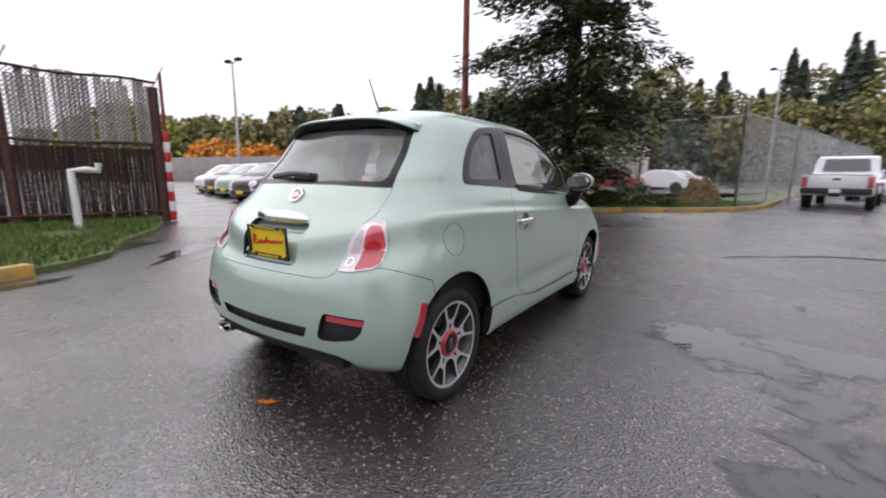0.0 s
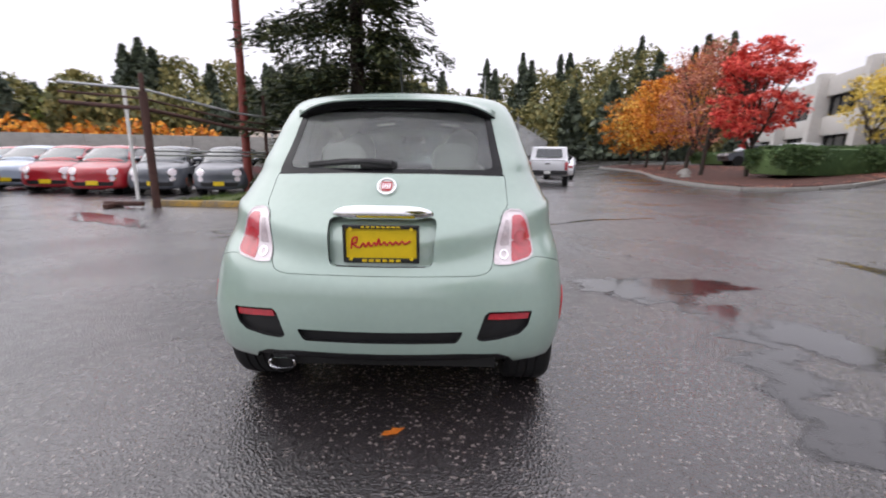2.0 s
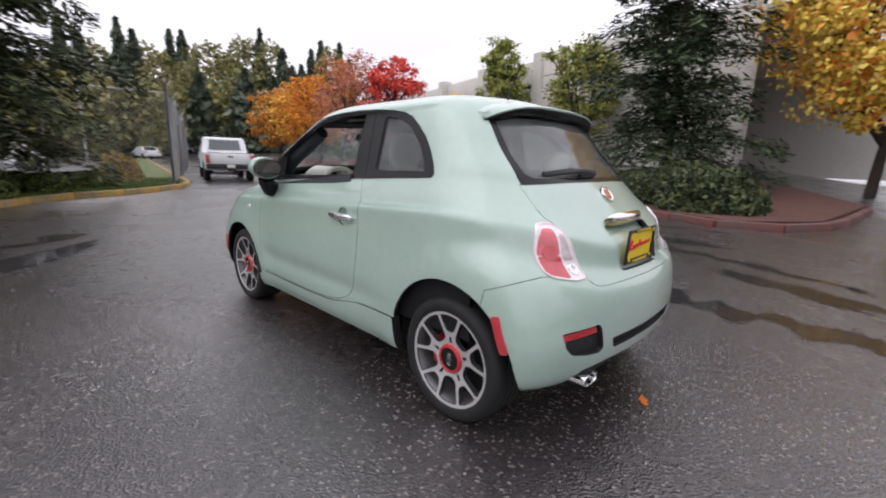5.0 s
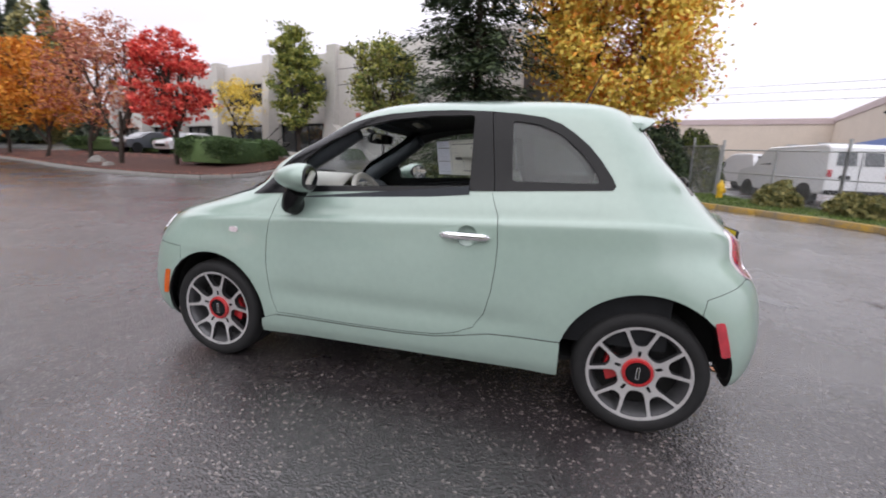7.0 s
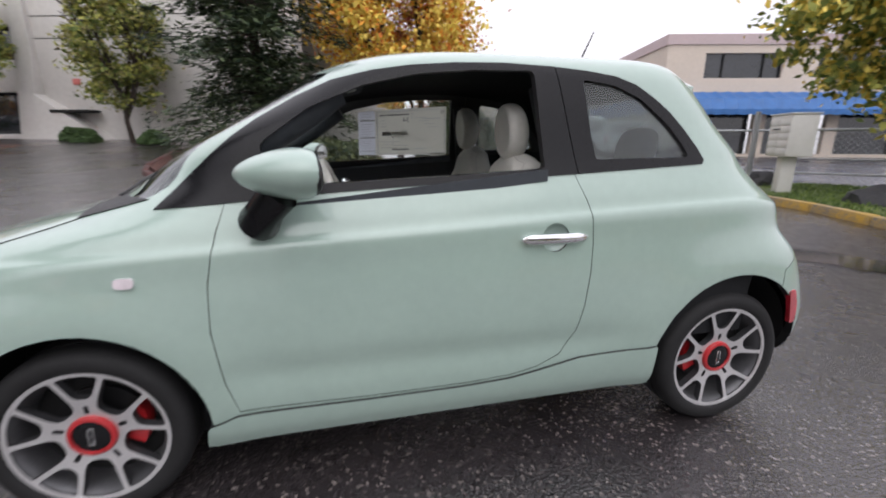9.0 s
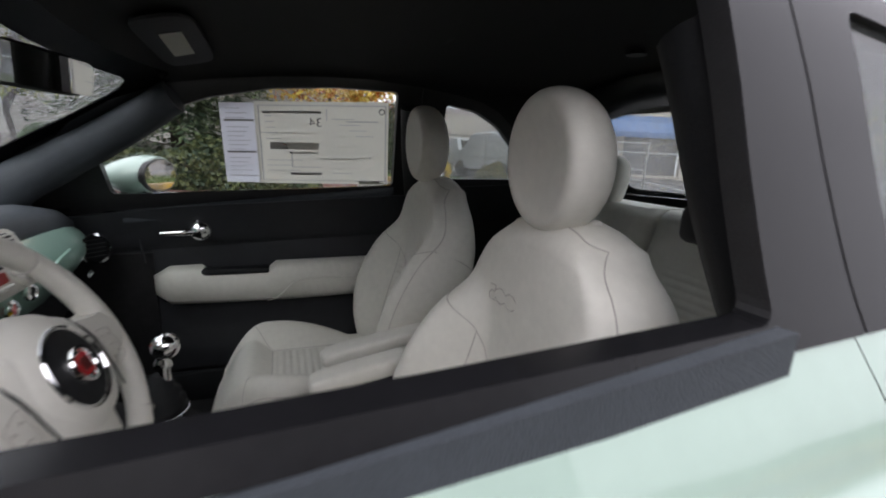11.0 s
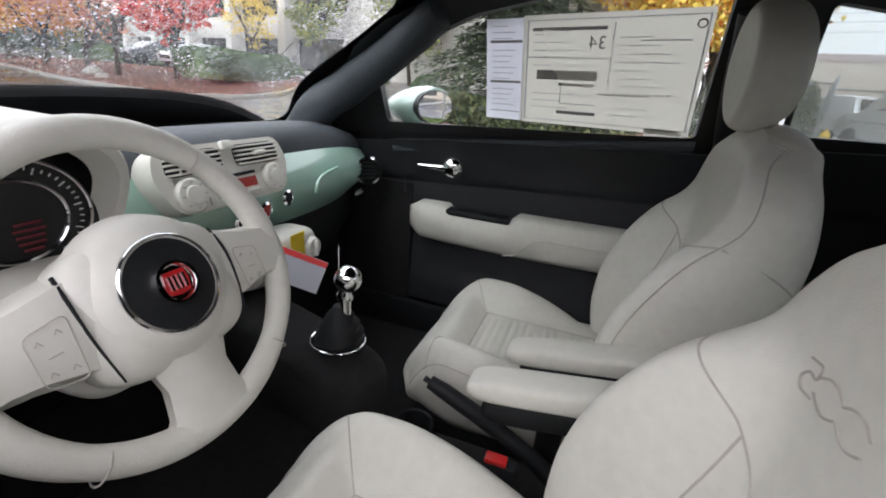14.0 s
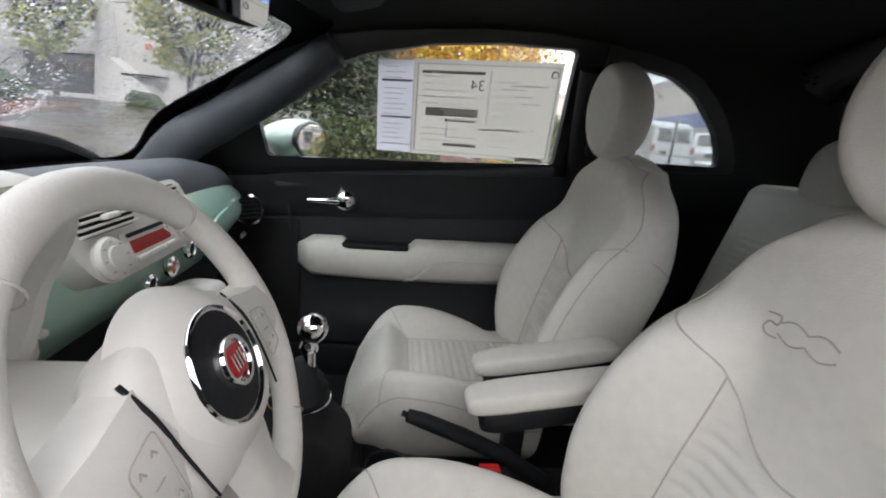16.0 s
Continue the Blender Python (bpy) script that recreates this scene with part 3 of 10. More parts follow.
door_glass = panel("door_window", car, M_WETGLASS, [(I, prism(grown(WINDOW, 0.006)[::-1], "x", 0.35, 2))], (0.3, -3, -1), (2, 3, 3), offset=-0.006, depth=0.004, label="passenger door window beaded with rain")
quarters = panel("quarter_window", car, M_TINT, [(I, prism(grown(QUARTER, 0.006), "x", -2, -0.35))], *LEFT, offset=-0.006, depth=0.004, mirror=True, label="fixed rear side window")
screen = panel("windscreen", car, M_WETSCREEN, [(I, prism(grown(SCREEN, 0.006), "y", 0.3, 1.35))], (-2, 0.2, 0.8), (2, 2, 2), offset=-0.004, depth=0.004, label="windscreen covered with rain drops")[0]
band = panel("windscreen_frit", screen, M_GLOSSBLACK, [(I, prism(grown(SCREEN, 0.005), "y", 0.3, 1.35)), (D, prism(round_poly([(-0.60, 1.005), (0.60, 1.005), (0.485, 1.365), (0.0, 1.395), (-0.485, 1.365)], 0.04), "y", 0.3, 1.35))], (-2, 0.2, 0.8), (2, 2, 2), offset=-0.009, depth=0.003)
hatch = panel("tailgate", car, M_MINT, [(I, prism(HATCH, "y", -2, -1.2)), (I, prism([(-0.6, 0.6), (0.6, 0.6), (0.6, 1.0725), (0.2, 1.0835), (-0.2, 1.0835), (-0.6, 1.0725)], "y", -2, -1.2)),
    (D, prism(round_poly([(-0.215, 0.712), (0.215, 0.712), (0.232, 0.905), (-0.232, 0.905)], 0.03), "y", -2, -1.2))], *REARZONE, inner=M_TRIM, label="mint green tailgate")[0]
recess = panel("plate_recess", hatch, M_MINT, [(I, prism(round_poly([(-0.235, 0.697), (0.235, 0.697), (0.252, 0.925), (-0.252, 0.925)], 0.03), "y", -2, -1.2))], *REARZONE, offset=-0.036, depth=0.01)
rearglass = panel("rear_window", car, M_WETREAR, [(I, prism(grown(HATCHGLASS, -0.001), "y", -2, -0.95))], *REARZONE, offset=-0.002, depth=0.004, label="rear window with rain drops and dark border")[0]
panel("dark_border", rearglass, M_GLOSSBLACK, [(I, prism(grown(HATCHGLASS, -0.001), "y", -2, -0.95)), (D, prism(round_poly([(-0.488, 1.104), (0.488, 1.104), (0.446, 1.379), (-0.446, 1.379)], 0.045), "y", -2, -0.9))], *REARZONE, offset=-0.0005, depth=0.003)
bumper = panel("rear_bumper", car, M_MINT, [(I, bump_box), (D, prism(grown(HATCH, 0.0025), "y", -2, -1.2)), (D, prism(LAMP, "y", -2, -1.1)), (D, prism(mx(LAMP), "y", -2, -1.1)),
    (D, prism(FOG, "y", -2, -1.1)), (D, prism(mx(FOG), "y", -2, -1.1)), (D, prism(GRILLE, "y", -2, -1.1)), (D, prism(VALANCE, "y", -2, -1.2)), (D, prism(ARCH_R, "x", -2, 2)),
    (D, prism([(-2, -0.1), (-2, 0.262), (2, 0.262), (2, -0.1)][::-1], "y", -2, -1.1))], *REARZONE, depth=0.03, inner=M_TRIM, label="mint green rear bumper")[0]
for side in (1, -1):
    flip = (lambda p: p) if side == 1 else mx
    panel("fog_recess", bumper, M_TRIM, [(I, prism(flip(grown(FOG, 0.01)), "y", -2, -1.1))], *REARZONE, offset=-0.024, depth=0.012, label="black fog lamp recess")
    panel("reflector", bumper, M_REDLENS, [(I, prism(flip(round_poly([(-0.632, 0.514), (-0.456, 0.522), (-0.447, 0.497), (-0.624, 0.488)], 0.006)), "y", -2, -1.1))], *REARZONE, offset=-0.010, depth=0.016, label="red rear reflector")
    panel("lamp_bezel", car, M_CLEARLENS, [(I, prism(flip(grown(LAMP, -0.001)), "y", -2, -1.1)), (D, prism(flip(grown(LAMP, -0.0052)), "y", -2, -1.1))], *REARZONE, offset=0.006, depth=0.03, label="pale clear tail lamp rim")
    lamp = panel("tail_lamp", car, M_CLEARLENS, [(I, prism(flip(grown(LAMP, -0.0042)), "y", -2, -1.1))], *REARZONE, offset=0.003, depth=0.03, label="clear and red glossy tail lamp")[0]
    panel("upper_lens", lamp, M_PINKLENS, [(I, prism(flip(round_poly([(-0.622, 0.882), (-0.600, 0.915), (-0.556, 0.915), (-0.551, 0.81), (-0.640, 0.81)], 0.014)), "y", -2, -1.1))], *REARZONE, offset=0.005, depth=0.012, label="pale red upper lamp lens")
    panel("brake_lens", lamp, M_REDLENS, [(I, prism(flip(round_poly([(-0.640, 0.8085), (-0.551, 0.8085), (-0.549, 0.727), (-0.629, 0.744), (-0.645, 0.762)], 0.012)), "y", -2, -1.1))], *REARZONE, offset=0.005, depth=0.012, label="deep red lower lamp lens")
    panel("round_reflector", lamp, M_REDLENS, [(I, prism(flip(circle2((-0.592, 0.822), 0.029, 28)), "y", -2, -1.1))], *REARZONE, offset=0.0075, depth=0.008, label="darker red round in the lamp")
    panel("reversing_lamp", lamp, M_CHROME, [(I, prism(flip(circle2((-0.516, 0.758), 0.019, 24)), "y", -2, -1.1)), (D, prism(flip(circle2((-0.516, 0.758), 0.0135, 24)), "y", -2, -1.1))], *REARZONE, offset=0.008, depth=0.012, label="bright ring of the reversing lamp")
    panel("indicator_lens", lamp, M_LAMPGREY, [(I, prism(flip(round_poly([(-0.541, 0.895), (-0.524, 0.895), (-0.497, 0.79), (-0.541, 0.79)], 0.010)), "y", -2, -1.1))], *REARZONE, offset=0.005, depth=0.012, label="greyish clear indicator lens")
panel("grille_mesh", bumper, M_TRIM, [(I, prism(grown(GRILLE, 0.01), "y", -2, -1.1))], *REARZONE, offset=-0.026, depth=0.012, label="black lower grille")
panel("valance", bumper, M_TRIM, [(I, prism([(-0.585, 0.20), (-0.58, 0.285), (-0.555, 0.325), (-0.50, 0.348), (-0.35, 0.358), (0.35, 0.358), (0.50, 0.348), (0.555, 0.325), (0.58, 0.285), (0.585, 0.20)], "y", -2, -1.2))], *REARZONE, offset=-0.02, depth=0.05, label="black rear diffuser")
nose = panel("front_bumper", car, M_MINT, [(I, nose_box), (D, prism(ARCH_F, "x", -2, 2)),
    (D, prism(round_poly([(-0.5, 0.27), (0.5, 0.27), (0.55, 0.39), (-0.55, 0.39)], 0.03), "y", 1.2, 2.2))], (-2, 1.0, -1), (2, 3, 2), depth=0.018, inner=M_TRIM, label="mint green front bumper")[0]
panel("lower_grille", nose, M_TRIM, [(I, prism(round_poly([(-0.52, 0.26), (0.52, 0.26), (0.57, 0.40), (-0.57, 0.40)], 0.03), "y", 1.2, 2.2))], (-2, 1.0, -1), (2, 3, 2), offset=-0.024, depth=0.01)
bonnet = panel("bonnet", car, M_MINT, [(I, prism(BONNET, "z", 0.6, 1.2))], (-2, 0.6, 0.6), (2, 3, 1.3), inner=M_TRIM, label="mint green bonnet")[0]
panel("cowl", car, M_TRIM, [(I, prism([(-0.62, 0.93), (0.62, 0.93), (0.66, 1.0), (-0.66, 1.0)], "y", 0.8, 1.14))], (-2, 0.7, 0.8), (2, 1.3, 1.1), offset=0.004, depth=0.03, label="black cowl below the windscreen")
panel("side_skirt", car, M_MINT, [(I, prism(SKIRT, "x", -2, -0.35))], *LEFT, offset=0.012, depth=0.05, mirror=True, inner=M_TRIM, label="mint green side skirt")
for sgn in (-1, 1):
    rng = (-2, -0.3) if sgn < 0 else (0.3, 2)
    z0 = ((-2, 1, -1), (-0.2, 3, 3)) if sgn < 0 else ((0.2, 1, -1), (2, 3, 3))
    z1 = ((-2, -3, -1), (-0.2, -1, 3)) if sgn < 0 else ((0.2, -3, -1), (2, -1, 3))
    panel("front_marker", car, M_ORANGE, [(I, prism(round_poly([(1.471, 0.358), (1.432, 0.508), (1.466, 0.508), (1.512, 0.353)], 0.01), "x", *rng))], *z0, offset=0.006, depth=0.02, label="orange side marker")
    panel("rear_marker", car, M_REDLENS, [(I, prism(round_poly([(-1.487, 0.437), (-1.440, 0.585), (-1.404, 0.578), (-1.452, 0.428)], 0.01), "x", *rng))], *z1, offset=0.006, depth=0.02, label="red side marker")
    for cz, r, nm in ((0.69, 0.105, "headlamp"), (0.50, 0.07, "driving_lamp")):
        hx = 0.52 * sgn
        lamp = panel(nm, car, M_CLEARLENS, [(I, prism(circle2((hx, cz), r), "y", 1.2, 2.2))], (-2, 1.0, -1), (2, 3, 2), offset=0.008, depth=0.03, label="round clear lamp")[0]
        panel("bezel", lamp, M_CHROME, [(I, prism(circle2((hx, cz), r + 0.012), "y", 1.2, 2.2)), (D, prism(circle2((hx, cz), r - 0.001), "y", 1.2, 2.2))], (-2, 1.0, -1), (2, 3, 2), offset=0.01, depth=0.03)

# ---- the car's fittings ----
WHEEL_FACES = {}


def wheel(name, x, y, z, side):
    """A tyre with sidewall steps and tread grooves, and a five-Y alloy rim with red-ringed hub, brake disc and caliper."""
    w = empty(name, (x, y, z))
    w.parent = car
    o = side
    bm = bmesh.new()
    prof = [(0.218, 0.0), (0.224, 0.010), (0.235, 0.016), (0.255, 0.018), (0.272, 0.013), (0.283, 0.0), (0.2885, -0.012)]
    for k in range(4):
        a = -0.025 - 0.042 * k
        prof += [(0.29, a), (0.29, a - 0.03), (0.283, a - 0.032), (0.283, a - 0.038)]
    prof += [(0.2885, -0.19), (0.28, -0.20), (0.25, -0.205), (0.218, -0.195)]
    lathe(bm, [(r, o * h) for r, h in prof], 72, "X", closed=True)
    part("tyre", bm, M_RUBBER, w, "black rubber tyre", sharp=50)
    bm = bmesh.new()
    lathe(bm, [(r, o * h) for r, h in [(0.2235, 0.004), (0.226, 0.001), (0.222, -0.01), (0.206, -0.03), (0.200, -0.18), (0.205, -0.19), (0.19, -0.185), (0.193, -0.03), (0.206, -0.008), (0.212, 0.002)]], 72, "X", closed=True)
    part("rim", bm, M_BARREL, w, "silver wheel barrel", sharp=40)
    bm = bmesh.new()
    lathe(bm, [(r, o * h) for r, h in [(0.2238, 0.0085), (0.2262, 0.003), (0.2225, -0.004), (0.2105, 0.0), (0.2125, 0.0075)]], 72, "X", closed=True)
    part("rim_lip", bm, M_ALLOY, w, "machined silver rim edge", sharp=40)
    # the wheel's face: a dished disc pierced by ten rounded openings and five bolt slots
    if o not in WHEEL_FACES:
        bm = bmesh.new()
        lathe(bm, [(r, o * h) for r, h in [(0.045, -0.014), (0.075, -0.012), (0.11, -0.007), (0.16, -0.001), (0.2145, 0.005), (0.2145, -0.022), (0.16, -0.030), (0.11, -0.036), (0.045, -0.042)]], 80, "X", closed=True)
        bmesh.ops.recalc_face_normals(bm, faces=bm.faces)
        disc = bpy.data.meshes.new("spokes")
        bm.to_mesh(disc)
        bm.free()
        tools = []
        deep = [(0.2085, 16.2), (0.18, 16.9), (0.15, 18.0), (0.12, 19.4), (0.100, 18.0), (0.090, 11.5), (0.087, 0.0)]
        short = [(0.2085, 15.4), (0.185, 14.4), (0.160, 12.6), (0.140, 10.4), (0.131, 5.5), (0.129, 0.0)]
        slot = [(0.104, 3.6), (0.080, 5.2), (0.074, 0.0)]
        for k in range(5):
            for half, turn in ((deep, 36), (short, 0), (slot, 0)):
                a0 = 72 * k + 17 + turn
                top = [(half[0][0] + 0.0018 * (1 - (q / 3) ** 2), half[0][1] * q / 3) for q in (-2, -1, 0, 1, 2)] if half is not slot else [(0.105, 0.0)]
                ring = [(r, -a) for r, a in half[::-1]] + top + [(r, a) for r, a in half[:-1]]
                pts = round_poly([(r * math.cos(radians(a0 + a)), r * math.sin(radians(a0 + a))) for r, a in ring], 0.006, 2)
                tools.append((D, prism(pts, "x", -0.2, 0.2)))
        face = cut(disc, tools)
        face.materials.clear()
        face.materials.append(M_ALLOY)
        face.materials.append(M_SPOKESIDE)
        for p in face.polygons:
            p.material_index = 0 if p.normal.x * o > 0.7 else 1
        face.shade_smooth()
        face.set_sharp_from_angle(angle=radians(30))
        WHEEL_FACES[o] = face
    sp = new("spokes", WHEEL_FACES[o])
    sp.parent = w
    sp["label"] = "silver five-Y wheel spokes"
    for k in range(5):
        a = radians(72 * k + 17)
        c = Vector((o * -0.03, 0.089 * math.cos(a), 0.089 * math.sin(a)))
        bm = bmesh.new()
        rod(bm, c - Vector((o * 0.02, 0, 0)), c + Vector((o * 0.010, 0, 0)), 0.0085, seg=6)
        part("lug_nut", bm, M_ALLOYDARK, w)
    bm = bmesh.new()
    lathe(bm, [(0.052, o * -0.004), (0.055, o * 0.001), (0.064, o * -0.001), (0.069, o * -0.009), (0.069, o * -0.03), (0.05, o * -0.03)], 48, "X", closed=True)
    cap = part("hub_ring", bm, M_REDPAINT, w, "red ring round the hub cap")
    bm = bmesh.new()
    lathe(bm, [(0.0, o * -0.002), (0.04, o * -0.002), (0.0535, o * -0.005), (0.0535, o * -0.03)], 48, "X")
    part("hub_cap", bm, M_GLOSSBLACK, w, "black hub cap")
    bm = bmesh.new()
    for q in (-1, 1):
        box(bm, o * -0.0015, q * 0.0065, 0, 0.004, 0.0035, 0.058, 0.0012)
        box(bm, o * -0.0015, 0, q * 0.0275, 0.004, 0.014, 0.0035, 0.0012)
    part("hub_emblem", bm, M_CHROME, cap)
    bm = bmesh.new()
    lathe(bm, [(0.06, o * -0.075), (0.13, o * -0.075), (0.13, o * -0.09), (0.06, o * -0.09)], 48, "X", closed=True)
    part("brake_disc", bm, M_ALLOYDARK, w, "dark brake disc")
    bm = bmesh.new()
    lathe(bm, [(0.0, o * -0.10), (0.195, o * -0.10), (0.195, o * -0.11), (0.0, o * -0.11)], 40, "X")
    part("brake_shield", bm, M_UNDER, w, "black brake shield")
    bm = bmesh.new()
    sg = 1 if y > 0 else -1
    an = (0.0 if y > 0 else math.pi) + math.pi
    arc = [(0.088, q) for q in np.linspace(-0.5, 0.5, 9)] + [(0.142, q) for q in np.linspace(0.5, -0.5, 9)]
    f0 = [bm.verts.new((o * -0.040, r * math.cos(an + q), r * math.sin(an + q))) for r, q in arc]
    f1 = [bm.verts.new((o * -0.092, r * math.cos(an + q), r * math.sin(an + q))) for r, q in arc]
    bm.faces.new(f0), bm.faces.new(f1[::-1])
    for i in range(len(arc)):
        bm.faces.new((f0[i], f0[(i + 1) % len(arc)], f1[(i + 1) % len(arc)], f1[i]))
    part("caliper", bm, M_REDPAINT, w, "red brake caliper")
    return w


WX = 0.772
for nm, x, y in (("wheel", -1, -1.15), ("wheel", -1, 1.15), ("wheel", 1, -1.15), ("wheel", 1, 1.15)):
    wheel(nm, x * WX, y, 0.289, x)

# wheel houses and floor pan
bm = bmesh.new()
for y in (-1.15, 1.15):
    for s in (-1, 1):
        n = 24
        c = (y if y < 0 else 1.135, 0.307)
        r = 0.367 if y < 0 else 0.343
        ring = [[bm.verts.new((s * xx, c[0] + r * math.cos(math.pi * i / n * 1.03 - 0.047), c[1] + r * math.sin(math.pi * i / n * 1.03 - 0.047))) for i in range(n + 1)] for xx in (0.74, 0.50)]
        for i in range(n):
            bm.faces.new((ring[0][i], ring[0][i + 1], ring[1][i + 1], ring[1][i]))
        mid = bm.verts.new((s * 0.50, c[0], c[1]))
        for i in range(n):
            bm.faces.new((ring[1][i], ring[1][i + 1], mid))
box(bm, 0, 0, 0.235, 1.36, 1.55, 0.04)
box(bm, 0, -1.32, 0.28, 0.98, 0.6, 0.05)
box(bm, 0, 1.3, 0.26, 0.98, 0.7, 0.05)
part("underbody", bm, M_UNDER, car, "black wheel houses and floor pan")

# tailgate spoiler
bm = bmesh.new()
rows = []
for x in np.linspace(-0.505, 0.505, 41):
    k = abs(x) / 0.505
    drop = 0.008 * k**2 + 0.062 * k**4
    back = -1.175 + 0.02 * k**2 + 0.075 * k**6
    zt = 1.462 - drop
    pts = [(-0.93, zt + 0.006), (-1.0, zt + 0.008), (-1.08, zt - 0.001), (back + 0.012, zt - 0.016), (back, zt - 0.024), (back + 0.003, zt - 0.031), (back + 0.030, zt - 0.062), (-1.085, zt - 0.066), (-0.99, zt - 0.035)]
    rows.append([bm.verts.new((x, y, z)) for y, z in pts])
for a, b in zip(rows, rows[1:]):
    for i in range(len(a)):
        f = bm.faces.new((a[i], a[(i + 1) % len(a)], b[(i + 1) % len(b)], b[i]))
        f.material_index = 1 if i in (5, 6, 7, 8) else 0
bm.faces.new(rows[0])
bm.faces.new(rows[-1][::-1])
spoiler = part("spoiler", bm, [M_MINT, M_GLOSSBLACK], car, "mint green roof spoiler, black below", sharp=60)
bm = bmesh.new()
lathe(bm, [(0.012, 0), (0.026, 0.0), (0.022, 0.012), (0.010, 0.02)], 20, "Z", (0, -0.80, 1.485))
tube(bm, [(0, -0.80, 1.50), (0, -0.835, 1.56), (0, -0.90, 1.70)], [0.006, 0.005, 0.003], 8)
part("aerial", bm, M_TRIM, car, "thin black roof aerial")

# plate, handle, badge, wiper, exhaust
plate = empty("number_plate")
plate.parent = car
tilt = pose(0.004, -1.640, 0.807, 3, 0, 0)
bm = bmesh.new()
box(bm, 0, 0, 0, 0.300, 0.004, 0.148, 0, tilt)
part("plate", bm, M_YELLOWPLATE, plate, "yellow dealer plate with a red scrawl", smooth=False)
bm = bmesh.new()
for cx, cz, sx, sz in ((0, 0.071, 0.315, 0.016), (0, -0.071, 0.315, 0.02), (-0.152, 0, 0.012, 0.158), (0.152, 0, 0.012, 0.158)):
    box(bm, cx, -0.006, cz, sx, 0.012, sz, 0.003, tilt)
part("plate_frame", bm, M_TRIM, plate, "black plate frame")
for cx, cz in ((-0.125, 0.062), (0.125, 0.062), (-0.125, -0.062), (0.125, -0.062)):
    bm = bmesh.new()
    lathe(bm, [(0.004, -0.004), (0.008, -0.004), (0.008, 0.0)], 16, "Y", tuple(tilt @ Vector((cx, -0.01, cz))))
    part("plate_screw", bm, M_YELLOWPLATE, plate)
bm = bmesh.new()
scr = smooth_line([(-0.125, -0.022), (-0.118, 0.020), (-0.100, 0.026), (-0.104, 0.004), (-0.118, 0.0), (-0.092, -0.018), (-0.075, 0.002), (-0.065, -0.014), (-0.052, 0.006), (-0.044, -0.012), (-0.028, 0.004),
                   (-0.020, -0.008), (-0.010, 0.022), (-0.004, -0.006), (0.012, 0.008), (0.022, -0.006), (0.036, 0.008), (0.048, -0.004), (0.060, 0.010), (0.072, -0.002), (0.086, 0.012), (0.098, 0.0), (0.120, 0.014)], 4)
tube(bm, [tilt @ Vector((p[0], -0.0035, p[1])) for p in scr], 0.0042, 6)
part("red_scrawl", bm, M_REDINK, plate)
for n_, x_, d_, z_, w_, h_ in ((6, -0.07, 0.028, -0.070, 0.020, 0.011), (8, -0.074, 0.021, 0.0715, 0.014, 0.007)):
    for i in range(n_):
        bm = bmesh.new()
        box(bm, x_ + i * d_, -0.0125, z_, w_, 0.002, h_, 0, tilt)
        part("print_bar", bm, M_YELLOWPLATE, plate, smooth=False)
bm = bmesh.new()
n = 33
rows = []
for x in np.linspace(-0.215, 0.215, n):
    k = abs(x) / 0.215
    h, d = 0.024 * (1 - k**6) + 0.004, 0.018 * (1 - k**4)
    yb, zc = -1.562 + 0.02 * k * k, 0.922 + 0.006 * (1 - k * k)
    rows.append([bm.verts.new((x, yb - d * math.sin(a) - 0.012, zc + h * math.cos(a) - 0.006 * math.sin(a))) for a in np.linspace(0, math.pi, 9)])
for a, b in zip(rows, rows[1:]):
    for i in range(8):
        bm.faces.new((a[i], a[i + 1], b[i + 1], b[i]))
    bm.faces.new((a[8], a[0], b[0], b[8]))
bm.faces.new(rows[0]), bm.faces.new(rows[-1][::-1])
part("tailgate_handle", bm, M_CHROME, hatch, "chrome tailgate handle bar", sharp=60)


def badge(parent, centre, q, r, name="badge"):
    """A round chromed emblem with a red centre and plain light strokes, facing along q's -y."""
    m = Matrix.Translation(centre) @ q
    b = empty(name)
    b.parent = parent
    bm = bmesh.new()
    lathe(bm, [(r * 0.72, -0.004), (r * 0.80, -0.008), (r * 0.94, -0.008), (r, -0.003), (r, 0.004), (r * 0.72, 0.004)], 40, "Y", closed=True)
    bm.transform(m)
    part("ring", bm, M_CHROME, b, "chrome ring")
    bm = bmesh.new()
    lathe(bm, [(0, -0.0035), (r * 0.74, -0.0035), (r * 0.74, 0.003), (0, 0.003)], 32, "Y")
    bm.transform(m)
    part("disc", bm, M_WHITEPAINT if name == "badge" else M_CHROME, b)
    bm = bmesh.new()
    pr = round_poly([(-r * 0.50, r * 0.52), (r * 0.50, r * 0.52), (r * 0.56, 0), (r * 0.46, -r * 0.50), (0, -r * 0.58), (-r * 0.46, -r * 0.50), (-r * 0.56, 0)], r * 0.1)
    vs = [bm.verts.new((p[0], -0.0055, p[1])) for p in pr]
    vb = [bm.verts.new((p[0], -0.002, p[1])) for p in pr]
    bm.faces.new(vs)
    for i in range(len(vs)):
        bm.faces.new((vs[i], vb[i], vb[(i + 1) % len(vs)], vs[(i + 1) % len(vs)]))
    bm.transform(m)
    part("shield", bm, M_REDPAINT, b, "red centre of the emblem", smooth=False)
    bm = bmesh.new()
    for i, w in ((-0.34, 0.05), (-0.12, 0.05), (0.1, 0.05), (0.32, 0.05)):
        box(bm, i * r, -0.0065, 0.0, w * 2 * r, 0.002, r * 0.62, 0, Matrix())
    bm.transform(m)
    part("strokes", bm, M_CHROME, b, smooth=False)
    return b


